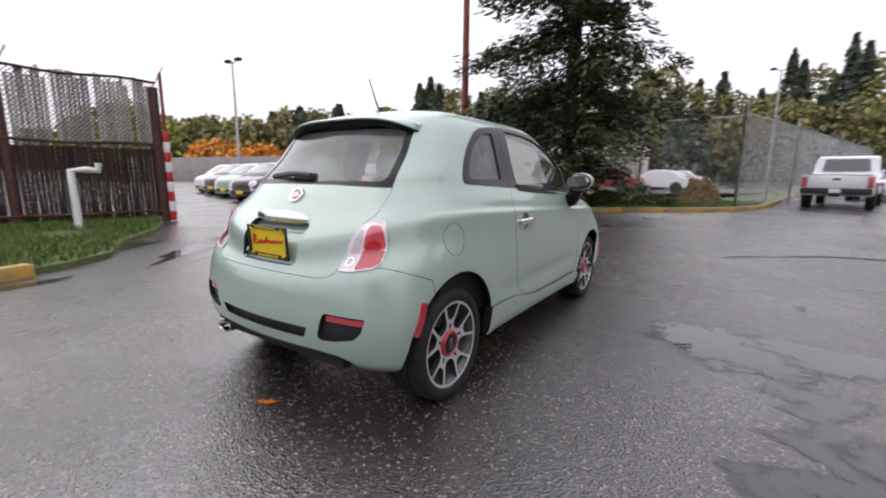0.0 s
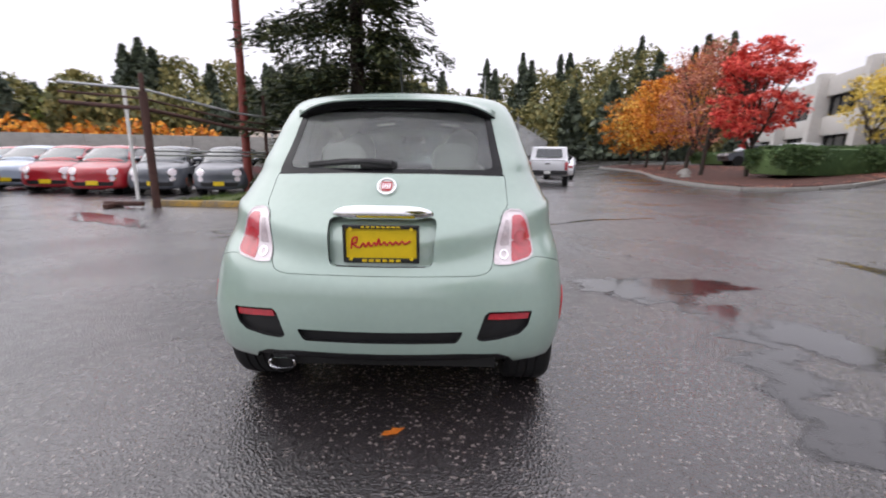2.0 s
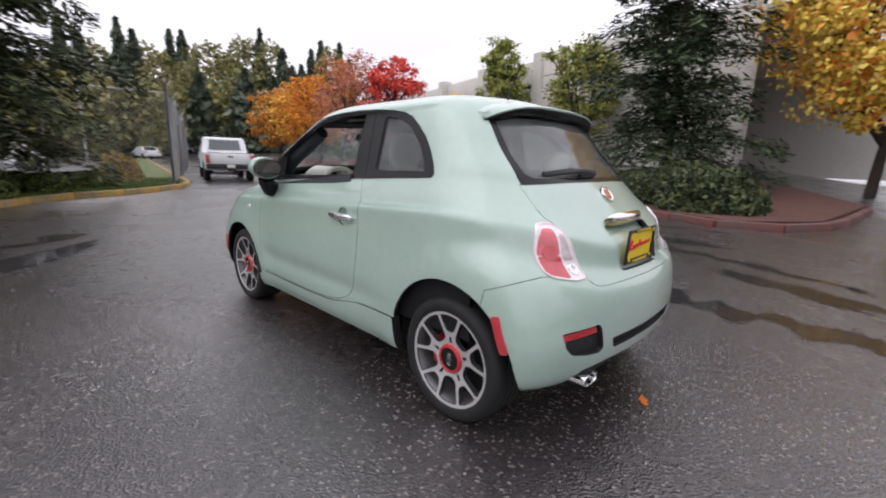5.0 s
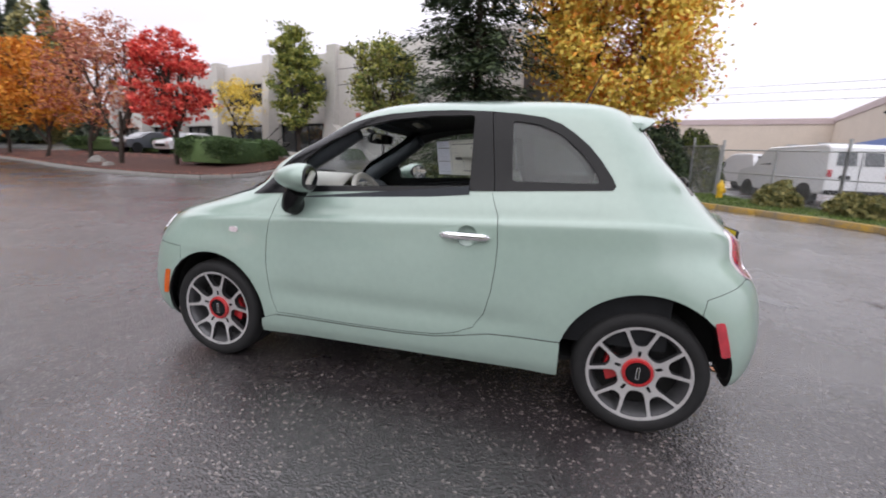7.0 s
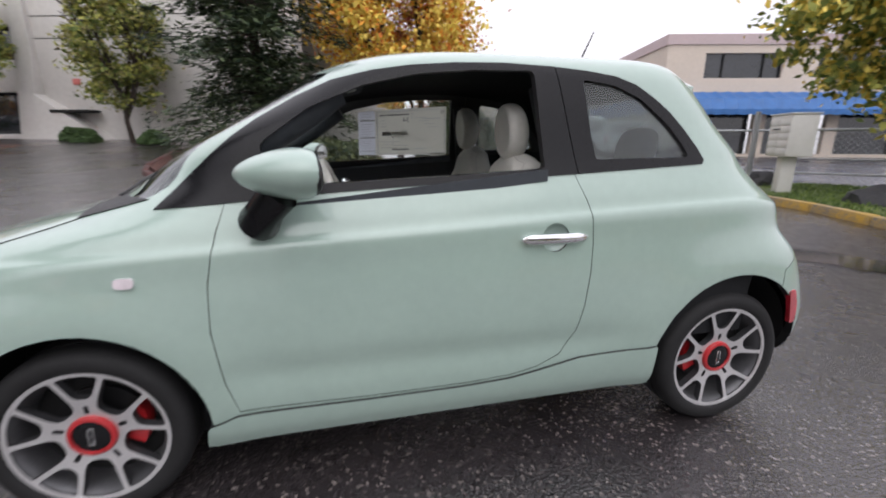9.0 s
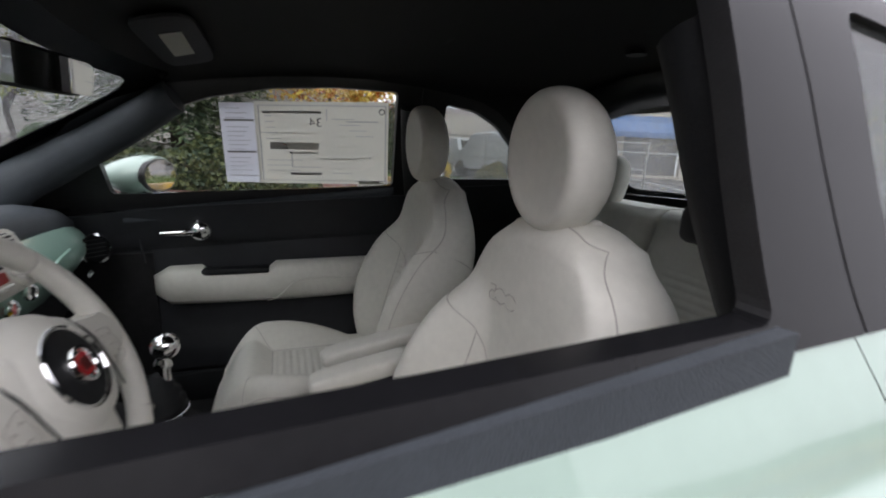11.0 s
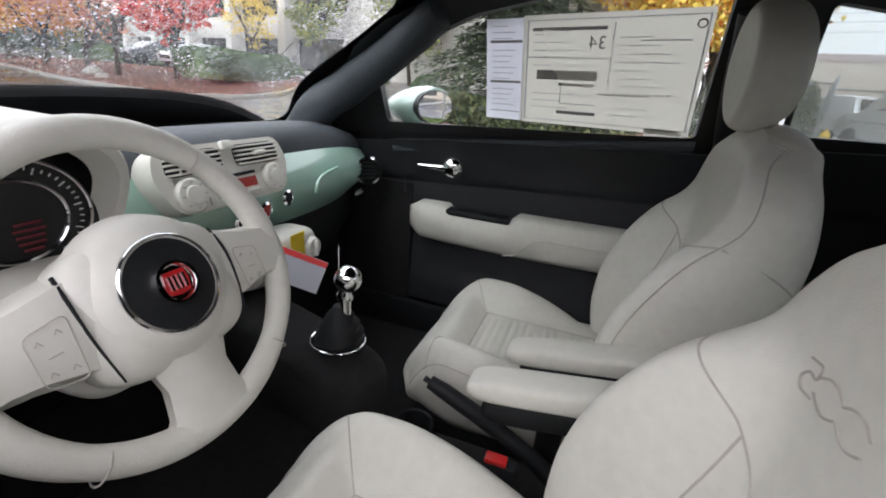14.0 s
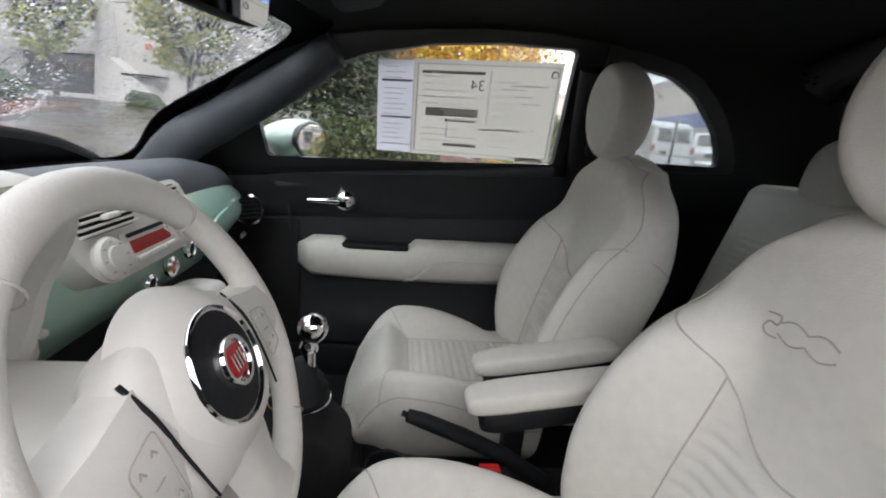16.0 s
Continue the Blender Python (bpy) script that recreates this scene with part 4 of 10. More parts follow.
badge(hatch, (0.002, -1.458, 1.028), pose(0, 0, 0, -38, 0, 0), 0.046)
bm = bmesh.new()
rod(bm, (0.01, -1.435, 1.145), (0.01, -1.465, 1.150), 0.024, 0.018, 16)
tube(bm, [(0.01, -1.462, 1.153), (-0.10, -1.462, 1.163), (-0.20, -1.455, 1.158), (-0.385, -1.42, 1.142)], [0.017, 0.015, 0.011, 0.008], 10)
tube(bm, [(-0.03, -1.452, 1.168), (-0.2, -1.447, 1.170), (-0.39, -1.418, 1.152)], 0.007, 6)
box(bm, -0.06, -1.462, 1.150, 0.15, 0.022, 0.040, 0.009)
bm.transform(Matrix.Translation((0.004, 0.093, -0.026)))
part("rear_wiper", bm, M_TRIM, car, "black rear wiper with a hooded arm")
bm = bmesh.new()
oval = [(0.058 * math.copysign(abs(math.cos(a)) ** 0.6, math.cos(a)), 0.027 * math.copysign(abs(math.sin(a)) ** 0.7, math.sin(a))) for a in np.linspace(0, 2 * math.pi, 33)[:-1]]
rings = [[bm.verts.new((-0.437 + px * s, y, 0.278 + pz * s)) for px, pz in oval] for s, y in ((1, -1.46), (1.0, -1.662), (0.93, -1.667), (0.86, -1.662), (0.84, -1.52))]
for a, b in zip(rings, rings[1:]):
    for i in range(len(a)):
        bm.faces.new((a[i], a[(i + 1) % len(a)], b[(i + 1) % len(b)], b[i]))
bm.faces.new(rings[-1])
part("exhaust_tip", bm, M_CHROME, car, "oval chrome exhaust tip")


def door_handle(s):
    """A chrome pull bar over a round painted cup."""
    xs = 0.802
    h = empty("door_handle")
    h.parent = car
    bm = bmesh.new()
    rows = []
    for y in np.linspace(-0.455, -0.215, 25):
        k = abs((y + 0.335) / 0.12)
        hh, dd = 0.014 * (1 - k**8) + 0.003, 0.022 * (1 - 0.3 * k**2)
        rows.append([bm.verts.new((s * (xs + dd + hh * 0.55 * math.cos(a) * (1 - k**8)), y, 0.853 + hh * math.sin(a))) for a in np.linspace(0, 2 * math.pi, 13)[:-1]])
    for a, b in zip(rows, rows[1:]):
        for i in range(12):
            bm.faces.new((a[i], a[(i + 1) % 12], b[(i + 1) % 12], b[i]))
    bm.faces.new(rows[0]), bm.faces.new(rows[-1][::-1])
    rod(bm, (s * (xs - 0.015), -0.435, 0.853), (s * (xs + 0.02), -0.435, 0.853), 0.012)
    rod(bm, (s * (xs - 0.015), -0.235, 0.853), (s * (xs + 0.02), -0.235, 0.853), 0.012)
    part("pull_bar", bm, M_CHROME, h, "chrome door pull", sharp=50)
    return h


for s in (-1, 1):
    door_handle(s)
    rng = (-2, -0.3) if s < 0 else (0.3, 2)
    zz = ((-2, -1, 0.5), (-0.2, 1.3, 1.2)) if s < 0 else ((0.2, -1, 0.5), (2, 1.3, 1.2))
    bm = bmesh.new()
    # dished cup behind the pull
    lathe(bm, [(0.0001, s * -0.024), (0.018, s * -0.022), (0.034, s * -0.016), (0.046, s * -0.006), (0.0515, s * 0.0005), (0.0525, s * -0.006), (0.048, s * -0.014), (0.03, s * -0.026)], 36, "X", (s * 0.7935, -0.345, 0.853))
    part("handle_cup", bm, M_MINT, car, "round recess behind the door pull", sharp=60)
    panel("side_repeater", car, M_CLEARLENS, [(I, prism(round_poly([(0.945, 0.768), (0.945, 0.798), (0.995, 0.798), (0.995, 0.768)], 0.014), "x", *rng))], *zz, offset=0.008, depth=0.02, label="clear round side repeater")
    # mirror
    m = empty("door_mirror")
    m.parent = car
    bm = bmesh.new()
    bmesh.ops.create_icosphere(bm, subdivisions=4, radius=1.0)
    for v in bm.verts:
        x, y, z = v.co
        back = y < -0.15
        yy = max(y, -0.34)
        v.co = Vector((s * (0.868 + 0.112 * x * (1 - 0.18 * max(0, y))), (0.492 if s < 0 else 0.535) + (0.150 if s < 0 else 0.125) * yy - (0.03 if s < 0 else 0.030) * x, 1.085 + 0.071 * z * (1 - 0.22 * max(0, y)) + 0.008 * x))
    part("mirror_shell", bm, M_MINT, m, "mint green mirror cap", sharp=40)
    bm = bmesh.new()
    g = 40
    pts = [(0.865 + 0.106 * math.cos(a), 1.085 + 0.060 * math.sin(a)) for a in np.linspace(0, 2 * math.pi, g + 1)[:-1]]
    f0 = [bm.verts.new((s * x, 0.436 + (0.048 if s > 0 else 0) - (0.03 if s < 0 else 0.030) * (x - 0.865) / 0.112, z)) for x, z in pts]
    f1 = [bm.verts.new((s * (0.865 + (x - 0.865) * 0.92), 0.433 + (0.048 if s > 0 else 0) - (0.03 if s < 0 else 0.030) * (x - 0.865) / 0.112, 1.085 + (z - 1.085) * 0.9)) for x, z in pts]
    for i in range(g):
        bm.faces.new((f0[i], f0[(i + 1) % g], f1[(i + 1) % g], f1[i]))
    f2 = [bm.verts.new((s * x, 0.452 + (0.048 if s > 0 else 0) - (0.03 if s < 0 else 0.030) * (x - 0.865) / 0.112, z)) for x, z in pts]
    for i in range(g):
        bm.faces.new((f2[i], f2[(i + 1) % g], f0[(i + 1) % g], f0[i]))
    part("mirror_rim", bm, M_TRIM, m, "black mirror rim")
    bm = bmesh.new()
    vs = [bm.verts.new((s * (0.865 + (x - 0.865) * 0.93), 0.4345 + (0.048 if s > 0 else 0) - (0.03 if s < 0 else 0.030) * (x - 0.865) / 0.112, 1.085 + (z - 1.085) * 0.91)) for x, z in pts]
    bm.faces.new(vs)
    part("mirror_glass", bm, mat("mirror_silver", (0.9, 0.9, 0.9), 0.02, 1.0, vary=0.02) if s < 0 else bpy.data.materials["mirror_silver"], m, "silver mirror glass", smooth=False)
    bm = bmesh.new()
    tube(bm, [(s * 0.735, 0.60, 0.925), (s * 0.79, 0.60, 0.945), (s * 0.825, 0.57, 0.985), (s * 0.84, 0.53, 1.03)], [0.055, 0.058, 0.05, 0.055], 16)
    part("mirror_arm", bm, M_GLOSSBLACK, m, "black mirror foot")

# shut line of the bonnet
bm = bmesh.new()
seam = []
for x, y in [p for p in smooth_line([(-0.60, 1.03), (-0.635, 1.16), (-0.66, 1.40), (-0.55, 1.60), (-0.3, 1.66), (0.3, 1.66), (0.55, 1.60), (0.66, 1.40), (0.635, 1.16), (0.60, 1.03)], 6)]:
    hit = SKIN_TREE.ray_cast(Vector((x, y, 2.0)), Vector((0, 0, -1)))[0]
    if hit is not None:
        seam.append(hit)
tube(bm, seam, 0.0026, 6)
part("bonnet_seam", bm, M_TRIM, bonnet, "dark shut line round the bonnet")

# ---- the ground ----
def sstep(a, b, v):
    t = min(1.0, max(0.0, (v - a) / (b - a)))
    return t * t * (3 - 2 * t)


def ground_z(x, y):
    """Flat round the car, rising to the offices in the east and to the hill in the north."""
    return 1.15 * sstep(9, 26, x) * sstep(-4, 6, y) + 0.25 * sstep(8, 20, x) * (1 - sstep(-4, 6, y)) + 0.8 * sstep(40, 110, y) + 6 * sstep(110, 300, math.hypot(x, y))


def asphalt_material():
    m = bpy.data.materials.new("wet_asphalt")
    m.use_nodes = True
    nt = m.node_tree
    N, L = nt.nodes.new, nt.links.new
    b = nt.nodes["Principled BSDF"]
    geo = N("ShaderNodeNewGeometry")
    def noise_tex(scale, detail=3):
        n = N("ShaderNodeTexNoise")
        n.inputs["Scale"].default_value, n.inputs["Detail"].default_value = scale, detail
        L(geo.outputs["Position"], n.inputs["Vector"])
        return n.outputs[0]
    def ramp(src, a, ca, bb, cb):
        r = N("ShaderNodeValToRGB")
        r.color_ramp.elements[0].position, r.color_ramp.elements[0].color = a, (*ca, 1)
        r.color_ramp.elements[1].position, r.color_ramp.elements[1].color = bb, (*cb, 1)
        L(src, r.inputs[0])
        return r.outputs[0]
    vo = N("ShaderNodeTexVoronoi")
    vo.inputs["Scale"].default_value = 88
    L(geo.outputs["Position"], vo.inputs["Vector"])
    bw = N("ShaderNodeSeparateColor")
    L(vo.outputs["Color"], bw.inputs[0])
    stones = ramp(bw.outputs[0], 0.0, (0.016, 0.0138, 0.0146), 1.0, (0.048, 0.0415, 0.043))
    # pale stones; the wet sparkle of the grit is put into their colour
    bright = ramp(bw.outputs[1], 0.91, (0, 0, 0), 0.97, (1, 1, 1))
    mix1 = N("ShaderNodeMix")
    mix1.data_type = "RGBA"
    L(bright, mix1.inputs[0])
    L(stones, mix1.inputs[6])
    mix1.inputs[7].default_value = (0.19, 0.168, 0.155, 1)
    tone = ramp(noise_tex(0.55, 5), 0.35, (0.72, 0.72, 0.74), 0.65, (1.15, 1.12, 1.12))
    mul = N("ShaderNodeMix")
    mul.data_type, mul.blend_type = "RGBA", "MULTIPLY"
    mul.inputs[0].default_value = 1.0
    L(mix1.outputs[2], mul.inputs[6])
    L(tone, mul.inputs[7])
    L(mul.outputs[2], b.inputs["Base Color"])
    wet = ramp(noise_tex(0.33, 4), 0.44, (0.33, 0.33, 0.33), 0.60, (0.17, 0.17, 0.17))
    fine = ramp(noise_tex(9, 3), 0.35, (0.85, 0.85, 0.85), 0.65, (1.2, 1.2, 1.2))
    mw = N("ShaderNodeMix")
    mw.data_type, mw.blend_type = "RGBA", "MULTIPLY"
    mw.inputs[0].default_value = 1.0
    L(wet, mw.inputs[6])
    L(fine, mw.inputs[7])
    L(mw.outputs[2], b.inputs["Roughness"])
    b.inputs["Specular IOR Level"].default_value = 0.5
    film = ramp(noise_tex(0.8, 5), 0.38, (0.75, 0.75, 0.75), 0.62, (1.0, 1.0, 1.0))
    L(film, b.inputs["Coat Weight"])
    b.inputs["Coat Roughness"].default_value, b.inputs["Coat IOR"].default_value = 0.25, 1.70
    bp = N("ShaderNodeBump")
    bp.inputs["Strength"].default_value, bp.inputs["Distance"].default_value = 0.75, 0.006
    L(vo.outputs["Distance"], bp.inputs["Height"])
    L(bp.outputs[0], b.inputs["Normal"])
    bc = N("ShaderNodeBump")
    bc.inputs["Strength"].default_value, bc.inputs["Distance"].default_value = 0.42, 0.006
    L(vo.outputs["Distance"], bc.inputs["Height"])
    L(bc.outputs[0], b.inputs["Coat Normal"])
    return m


M_ASPHALT = asphalt_material()
xs = np.unique(np.r_[np.linspace(-2500, -60, 12), np.linspace(-60, 60, 121), np.linspace(60, 2500, 12)])
ys = np.unique(np.r_[np.linspace(-2500, -60, 12), np.linspace(-60, 120, 121), np.linspace(120, 2500, 12)])
verts = [(x, y, ground_z(x, y)) for y in ys for x in xs]
nx = len(xs)
faces = [(j * nx + i, j * nx + i + 1, (j + 1) * nx + i + 1, (j + 1) * nx + i) for j in range(len(ys) - 1) for i in range(nx - 1)]
ground = link_mesh("ground", verts, faces, M_ASPHALT)
tagged(ground, "wet dark grey asphalt with puddles", "ground", kind="structure")


# standing water, tar seams and litter on the asphalt
def water_material():
    """A film of rain water that thins out to nothing at its rim."""
    m = mat("rain_water", (0.030, 0.028, 0.029), 0.09, vary=0.2, scale=4, bump=0.03, bump_scale=14)
    nt = m.node_tree
    b, out = nt.nodes["Principled BSDF"], nt.nodes["Material Output"]
    b.inputs["IOR"].default_value = 1.62
    at, no, geo = nt.nodes.new("ShaderNodeAttribute"), nt.nodes.new("ShaderNodeTexNoise"), nt.nodes.new("ShaderNodeNewGeometry")
    at.attribute_name = "film"
    no.inputs["Scale"].default_value, no.inputs["Detail"].default_value = 14, 5
    add, ramp = nt.nodes.new("ShaderNodeMath"), nt.nodes.new("ShaderNodeValToRGB")
    ramp.color_ramp.elements[0].position, ramp.color_ramp.elements[1].position = 0.62, 1.0
    tr, mx = nt.nodes.new("ShaderNodeBsdfTransparent"), nt.nodes.new("ShaderNodeMixShader")
    nt.links.new(geo.outputs["Position"], no.inputs["Vector"])
    nt.links.new(at.outputs["Fac"], add.inputs[0])
    nt.links.new(no.outputs[0], add.inputs[1])
    nt.links.new(add.outputs[0], ramp.inputs[0])
    nt.links.new(ramp.outputs[0], mx.inputs[0])
    nt.links.new(tr.outputs[0], mx.inputs[1])
    nt.links.new(b.outputs[0], mx.inputs[2])
    nt.links.new(mx.outputs[0], out.inputs[0])
    return m


def water_mesh(name, rings, films, closed, label):
    """Bands between rings of points, each ring with its depth of film."""
    me = bpy.data.meshes.new(name)
    n = len(rings[0])
    faces = [(a * n + i, a * n + (i + 1) % n, (a + 1) * n + (i + 1) % n, (a + 1) * n + i) for a in range(len(rings) - 1) for i in range(n if closed else n - 1)]
    if closed:
        faces.append(tuple((len(rings) - 1) * n + i for i in range(n)))
    me.from_pydata([p for r in rings for p in r], [], faces)
    me.attributes.new("film", "FLOAT", "POINT").data.foreach_set("value", [f for r, f in zip(rings, films) for _ in r])
    me.materials.append(M_WATER)
    tagged(new(name, me), label, "puddle", kind="structure")


M_WATER = water_material()
M_LEAFORANGE = mat("wet_orange_leaf", (0.50, 0.14, 0.02), 0.35, vary=0.3, scale=40)
M_TWIG = mat("wet_twig", (0.03, 0.02, 0.015), 0.5, vary=0.3, scale=40)


def puddle(label, cx, cy, rx, ry, turn, seed, lift):
    """A sheet of water with a wandering edge."""
    rng = random.Random(seed)
    ph = [(k, rng.uniform(0, 6.28), rng.uniform(0.4, 1.0) * 0.34 / k ** 0.7) for k in (2, 3, 4, 5, 7, 9, 13)]
    ca, sa = math.cos(radians(turn)), math.sin(radians(turn))
    rings = []
    for f in (1.25, 1.0, 0.8, 0.6):
        ring = []
        for i in range(90):
            t = 2 * math.pi * i / 90
            q = f * max(0.3, 1 + sum(w * math.sin(k * t + p) for k, p, w in ph))
            x, y = rx * q * math.cos(t), ry * q * math.sin(t)
            ring.append((cx + ca * x - sa * y, cy + sa * x + ca * y, ground_z(cx, cy) + lift))
        rings.append(ring)
    water_mesh("puddle", rings, (0.0, 0.35, 0.55, 0.7), True, label)


for k, row in enumerate(((1.98, 0.48, 0.42, 0.40, 20), (2.55, 0.60, 0.42, 0.26, 5), (2.72, -0.66, 0.36, 0.26, -60), (3.3, -2.0, 0.7, 0.2, 60), (-2.15, 3.75, 1.05, 0.24, 50),
                        (0.9, -4.6, 1.1, 0.35, 35), (-4.95, 0.55, 1.2, 0.18, 127), (-3.9, -2.2, 0.6, 0.16, 100), (-5.6, -0.6, 0.9, 0.22, 120), (5.2, 0.3, 1.1, 0.25, 100), (-6.2, 4.4, 1.3, 0.3, 150))):
    puddle("shallow rain puddle on the asphalt", *row, 40 + k, 0.0022 + 0.0003 * k)


def seam(label, pts, w, seed):
    """A narrow run of water along a dip."""
    rng = random.Random(seed)
    line = smooth_line(pts, 9)
    films = (0.0, 0.45, 0.66, 0.45, 0.0)
    rows = [[] for _ in films]
    for i, p in enumerate(line):
        a, b = Vector(line[max(0, i - 1)]), Vector(line[min(len(line) - 1, i + 1)])
        t = (b - a).normalized()
        q = w * (1 + 0.35 * math.sin(i * 0.55 + seed) + 0.25 * math.sin(i * 1.37 + 2 * seed)) * (0.1 if i in (0, len(line) - 1) else 1)
        o = 0.3 * w * math.sin(i * 0.8 + 3 * seed)
        for r, sd in zip(rows, (-0.8, -0.45, 0.0, 0.45, 0.8)):
            r.append((p[0] - t.y * (o + sd * q), p[1] + t.x * (o + sd * q), ground_z(p[0], p[1]) + 0.0018))
    water_mesh("water_run", rows, films, False, label)


for k, (w, pts) in enumerate(((0.26, [(1.75, 0.62), (2.05, 0.21), (2.3, -0.05), (2.38, -0.4), (2.33, -0.8), (2.1, -1.25), (2.02, -1.68), (2.06, -2.2), (1.8, -2.9)]), (0.16, [(4.66, -0.1), (4.45, -0.9), (4.2, -1.6), (3.7, -2.6)]), (0.14, [(7.1, 1.6), (6.95, 0.4), (7.05, -0.8)]),
                              (0.28, [(-3.3, 3.0), (-2.8, 3.9), (-2.2, 4.75), (-1.4, 5.4)]), (0.16, [(-4.4, -0.4), (-5.0, 0.5), (-6.2, 2.1)]), (0.09, [(1.8, 4.2), (3.0, 5.1), (4.6, 5.6)]))):
    seam("narrow run of rain water on the asphalt", pts, w, 60 + k)


def leaf_at(x, y, size, turn, label):
    bm = bmesh.new()
    prof = [(-1.0, 0.0), (-0.55, 0.34), (-0.1, 0.26), (0.15, 0.46), (0.5, 0.24), (1.0, 0.02), (0.5, -0.22), (0.1, -0.42), (-0.2, -0.24), (-0.6, -0.30)]
    ca, sa = math.cos(turn), math.sin(turn)
    for k in (0, 1):
        vs = [bm.verts.new((x + size * (ca * u - sa * v), y + size * (sa * u + ca * v), ground_z(x, y) + 0.004 + 0.0015 * k + 0.006 * abs(v) + 0.004 * u * u)) for u, v in prof]
        bm.faces.new(vs if k else vs[::-1])
        if k:
            for i in range(len(vs)):
                bm.faces.new((low[i], low[(i + 1) % len(vs)], vs[(i + 1) % len(vs)], vs[i]))
        low = vs
    ob = part("fallen_leaf", bm, M_LEAFORANGE, None, smooth=False)
    tagged(ob, label, "leaf")


leaf_at(0.055, -1.738, 0.055, 0.5, "wet orange leaf lying on the asphalt")
for x, y, tn in ((1.71, 0.31, 0.4), (2.46, 1.82, 1.9)):
    bm = bmesh.new()
    tube(bm, [(x - 0.07 * math.cos(tn), y - 0.07 * math.sin(tn), 0.006), (x, y, 0.016), (x + 0.06 * math.cos(tn + 0.4), y + 0.06 * math.sin(tn + 0.4), 0.008)], [0.004, 0.005, 0.003], 6)
    tube(bm, [(x, y, 0.014), (x + 0.02, y - 0.03, 0.035)], [0.004, 0.002], 6)
    tagged(part("twig", bm, M_TWIG, None), "small dark wet twig on the asphalt", "twig")

# ---- surroundings: materials ----
M_CONCRETE = mat("weathered_concrete", (0.30, 0.29, 0.27), 0.85, vary=0.18, scale=1.5, bump=0.25, bump_scale=30)
M_KERBYELLOW = mat("worn_yellow_kerb_paint", (0.16, 0.15, 0.13), 0.7, scale=3.2, bump=0.3, bump_scale=25, color2=(0.50, 0.30, 0.04))
M_TILTUP = mat("grey_tilt_up_concrete", (0.58, 0.56, 0.53), 0.85, vary=0.06, scale=0.5, bump=0.1, bump_scale=10)
M_CREAM = mat("cream_stucco", (0.62, 0.54, 0.46), 0.85, vary=0.05, scale=0.6, bump=0.15, bump_scale=20)
M_PINKTRIM = mat("pinkish_parapet", (0.52, 0.42, 0.42), 0.7, vary=0.06, scale=0.8)
M_BLUEBAND = mat("faded_blue_paint", (0.17, 0.24, 0.50), 0.7, vary=0.08, scale=0.7)
M_AWNING = mat("blue_awning_sheet", (0.03, 0.13, 0.36), 0.45, vary=0.15, scale=2)
M_WINDOWDARK = mat("dark_window_glass", (0.025, 0.028, 0.032), 0.08, vary=0.3, scale=0.8, coat=0.5)
M_GALV = mat("galvanised_steel", (0.42, 0.43, 0.44), 0.45, 0.7, vary=0.12, scale=6)
M_RUST = mat("rusty_brown_steel", (0.075, 0.035, 0.028), 0.7, 0.2, vary=0.35, scale=5, bump=0.3, bump_scale=40)
M_REDPOLE = mat("red_brown_pole_paint", (0.20, 0.035, 0.025), 0.55, vary=0.3, scale=2.5)
M_SLATLIGHT = mat("pale_weathered_slat", (0.52, 0.51, 0.50), 0.75, vary=0.25, scale=6, obj=0.4)
M_SLATDARK = mat("dark_brown_slat", (0.028, 0.018, 0.016), 0.8, vary=0.5, scale=6, obj=0.5)
M_GRASS = mat("grass_blades", (0.035, 0.075, 0.014), 0.7, scale=3, island=0.5, color2=(0.14, 0.20, 0.035))
M_LAWN = mat("lawn_soil", (0.05, 0.085, 0.02), 0.9, scale=2.2, bump=0.6, bump_scale=30, color2=(0.13, 0.15, 0.045))
M_MULCH = mat("red_brown_mulch", (0.045, 0.016, 0.013), 0.9, scale=7, bump=0.8, bump_scale=35, color2=(0.12, 0.05, 0.035))
M_BARK = mat("bark", (0.05, 0.038, 0.03), 0.9, vary=0.35, scale=8, bump=0.7, bump_scale=25)
M_YELLOWHYD = mat("yellow_hydrant_paint", (0.68, 0.42, 0.02), 0.45, vary=0.1, scale=8)
M_BEIGEBOX = mat("off_white_box_enamel", (0.60, 0.59, 0.55), 0.5, vary=0.06, scale=4)
M_ROCK = mat("dark_rock", (0.03, 0.03, 0.032), 0.7, vary=0.4, scale=5, bump=0.6, bump_scale=14)


def leaf_mat(name, c1, c2, rough=0.6):
    m = mat(name, c1, rough, scale=0.6, island=0.75, color2=c2, spec=0.3)
    return m


L_SPRUCE = leaf_mat("dark_conifer_needles", (0.022, 0.040, 0.022), (0.075, 0.105, 0.045))
L_FIR = leaf_mat("olive_conifer_needles", (0.026, 0.042, 0.022), (0.10, 0.115, 0.045))
L_RED = leaf_mat("scarlet_maple_leaves", (0.56, 0.03, 0.03), (0.90, 0.17, 0.12))
L_ORANGE = leaf_mat("orange_leaves", (0.52, 0.16, 0.02), (0.82, 0.38, 0.05))
L_YELLOW = leaf_mat("golden_leaves", (0.70, 0.51, 0.08), (0.92, 0.73, 0.17))
L_RUSSET = leaf_mat("russet_thin_leaves", (0.40, 0.11, 0.08), (0.66, 0.32, 0.20))
L_GREEN = leaf_mat("yellowing_green_leaves", (0.13, 0.18, 0.045), (0.40, 0.40, 0.09))
L_OLIVE = leaf_mat("olive_autumn_leaves", (0.125, 0.135, 0.055), (0.29, 0.255, 0.095))
L_HEDGE = leaf_mat("clipped_hedge_leaves", (0.045, 0.085, 0.03), (0.12, 0.19, 0.07))
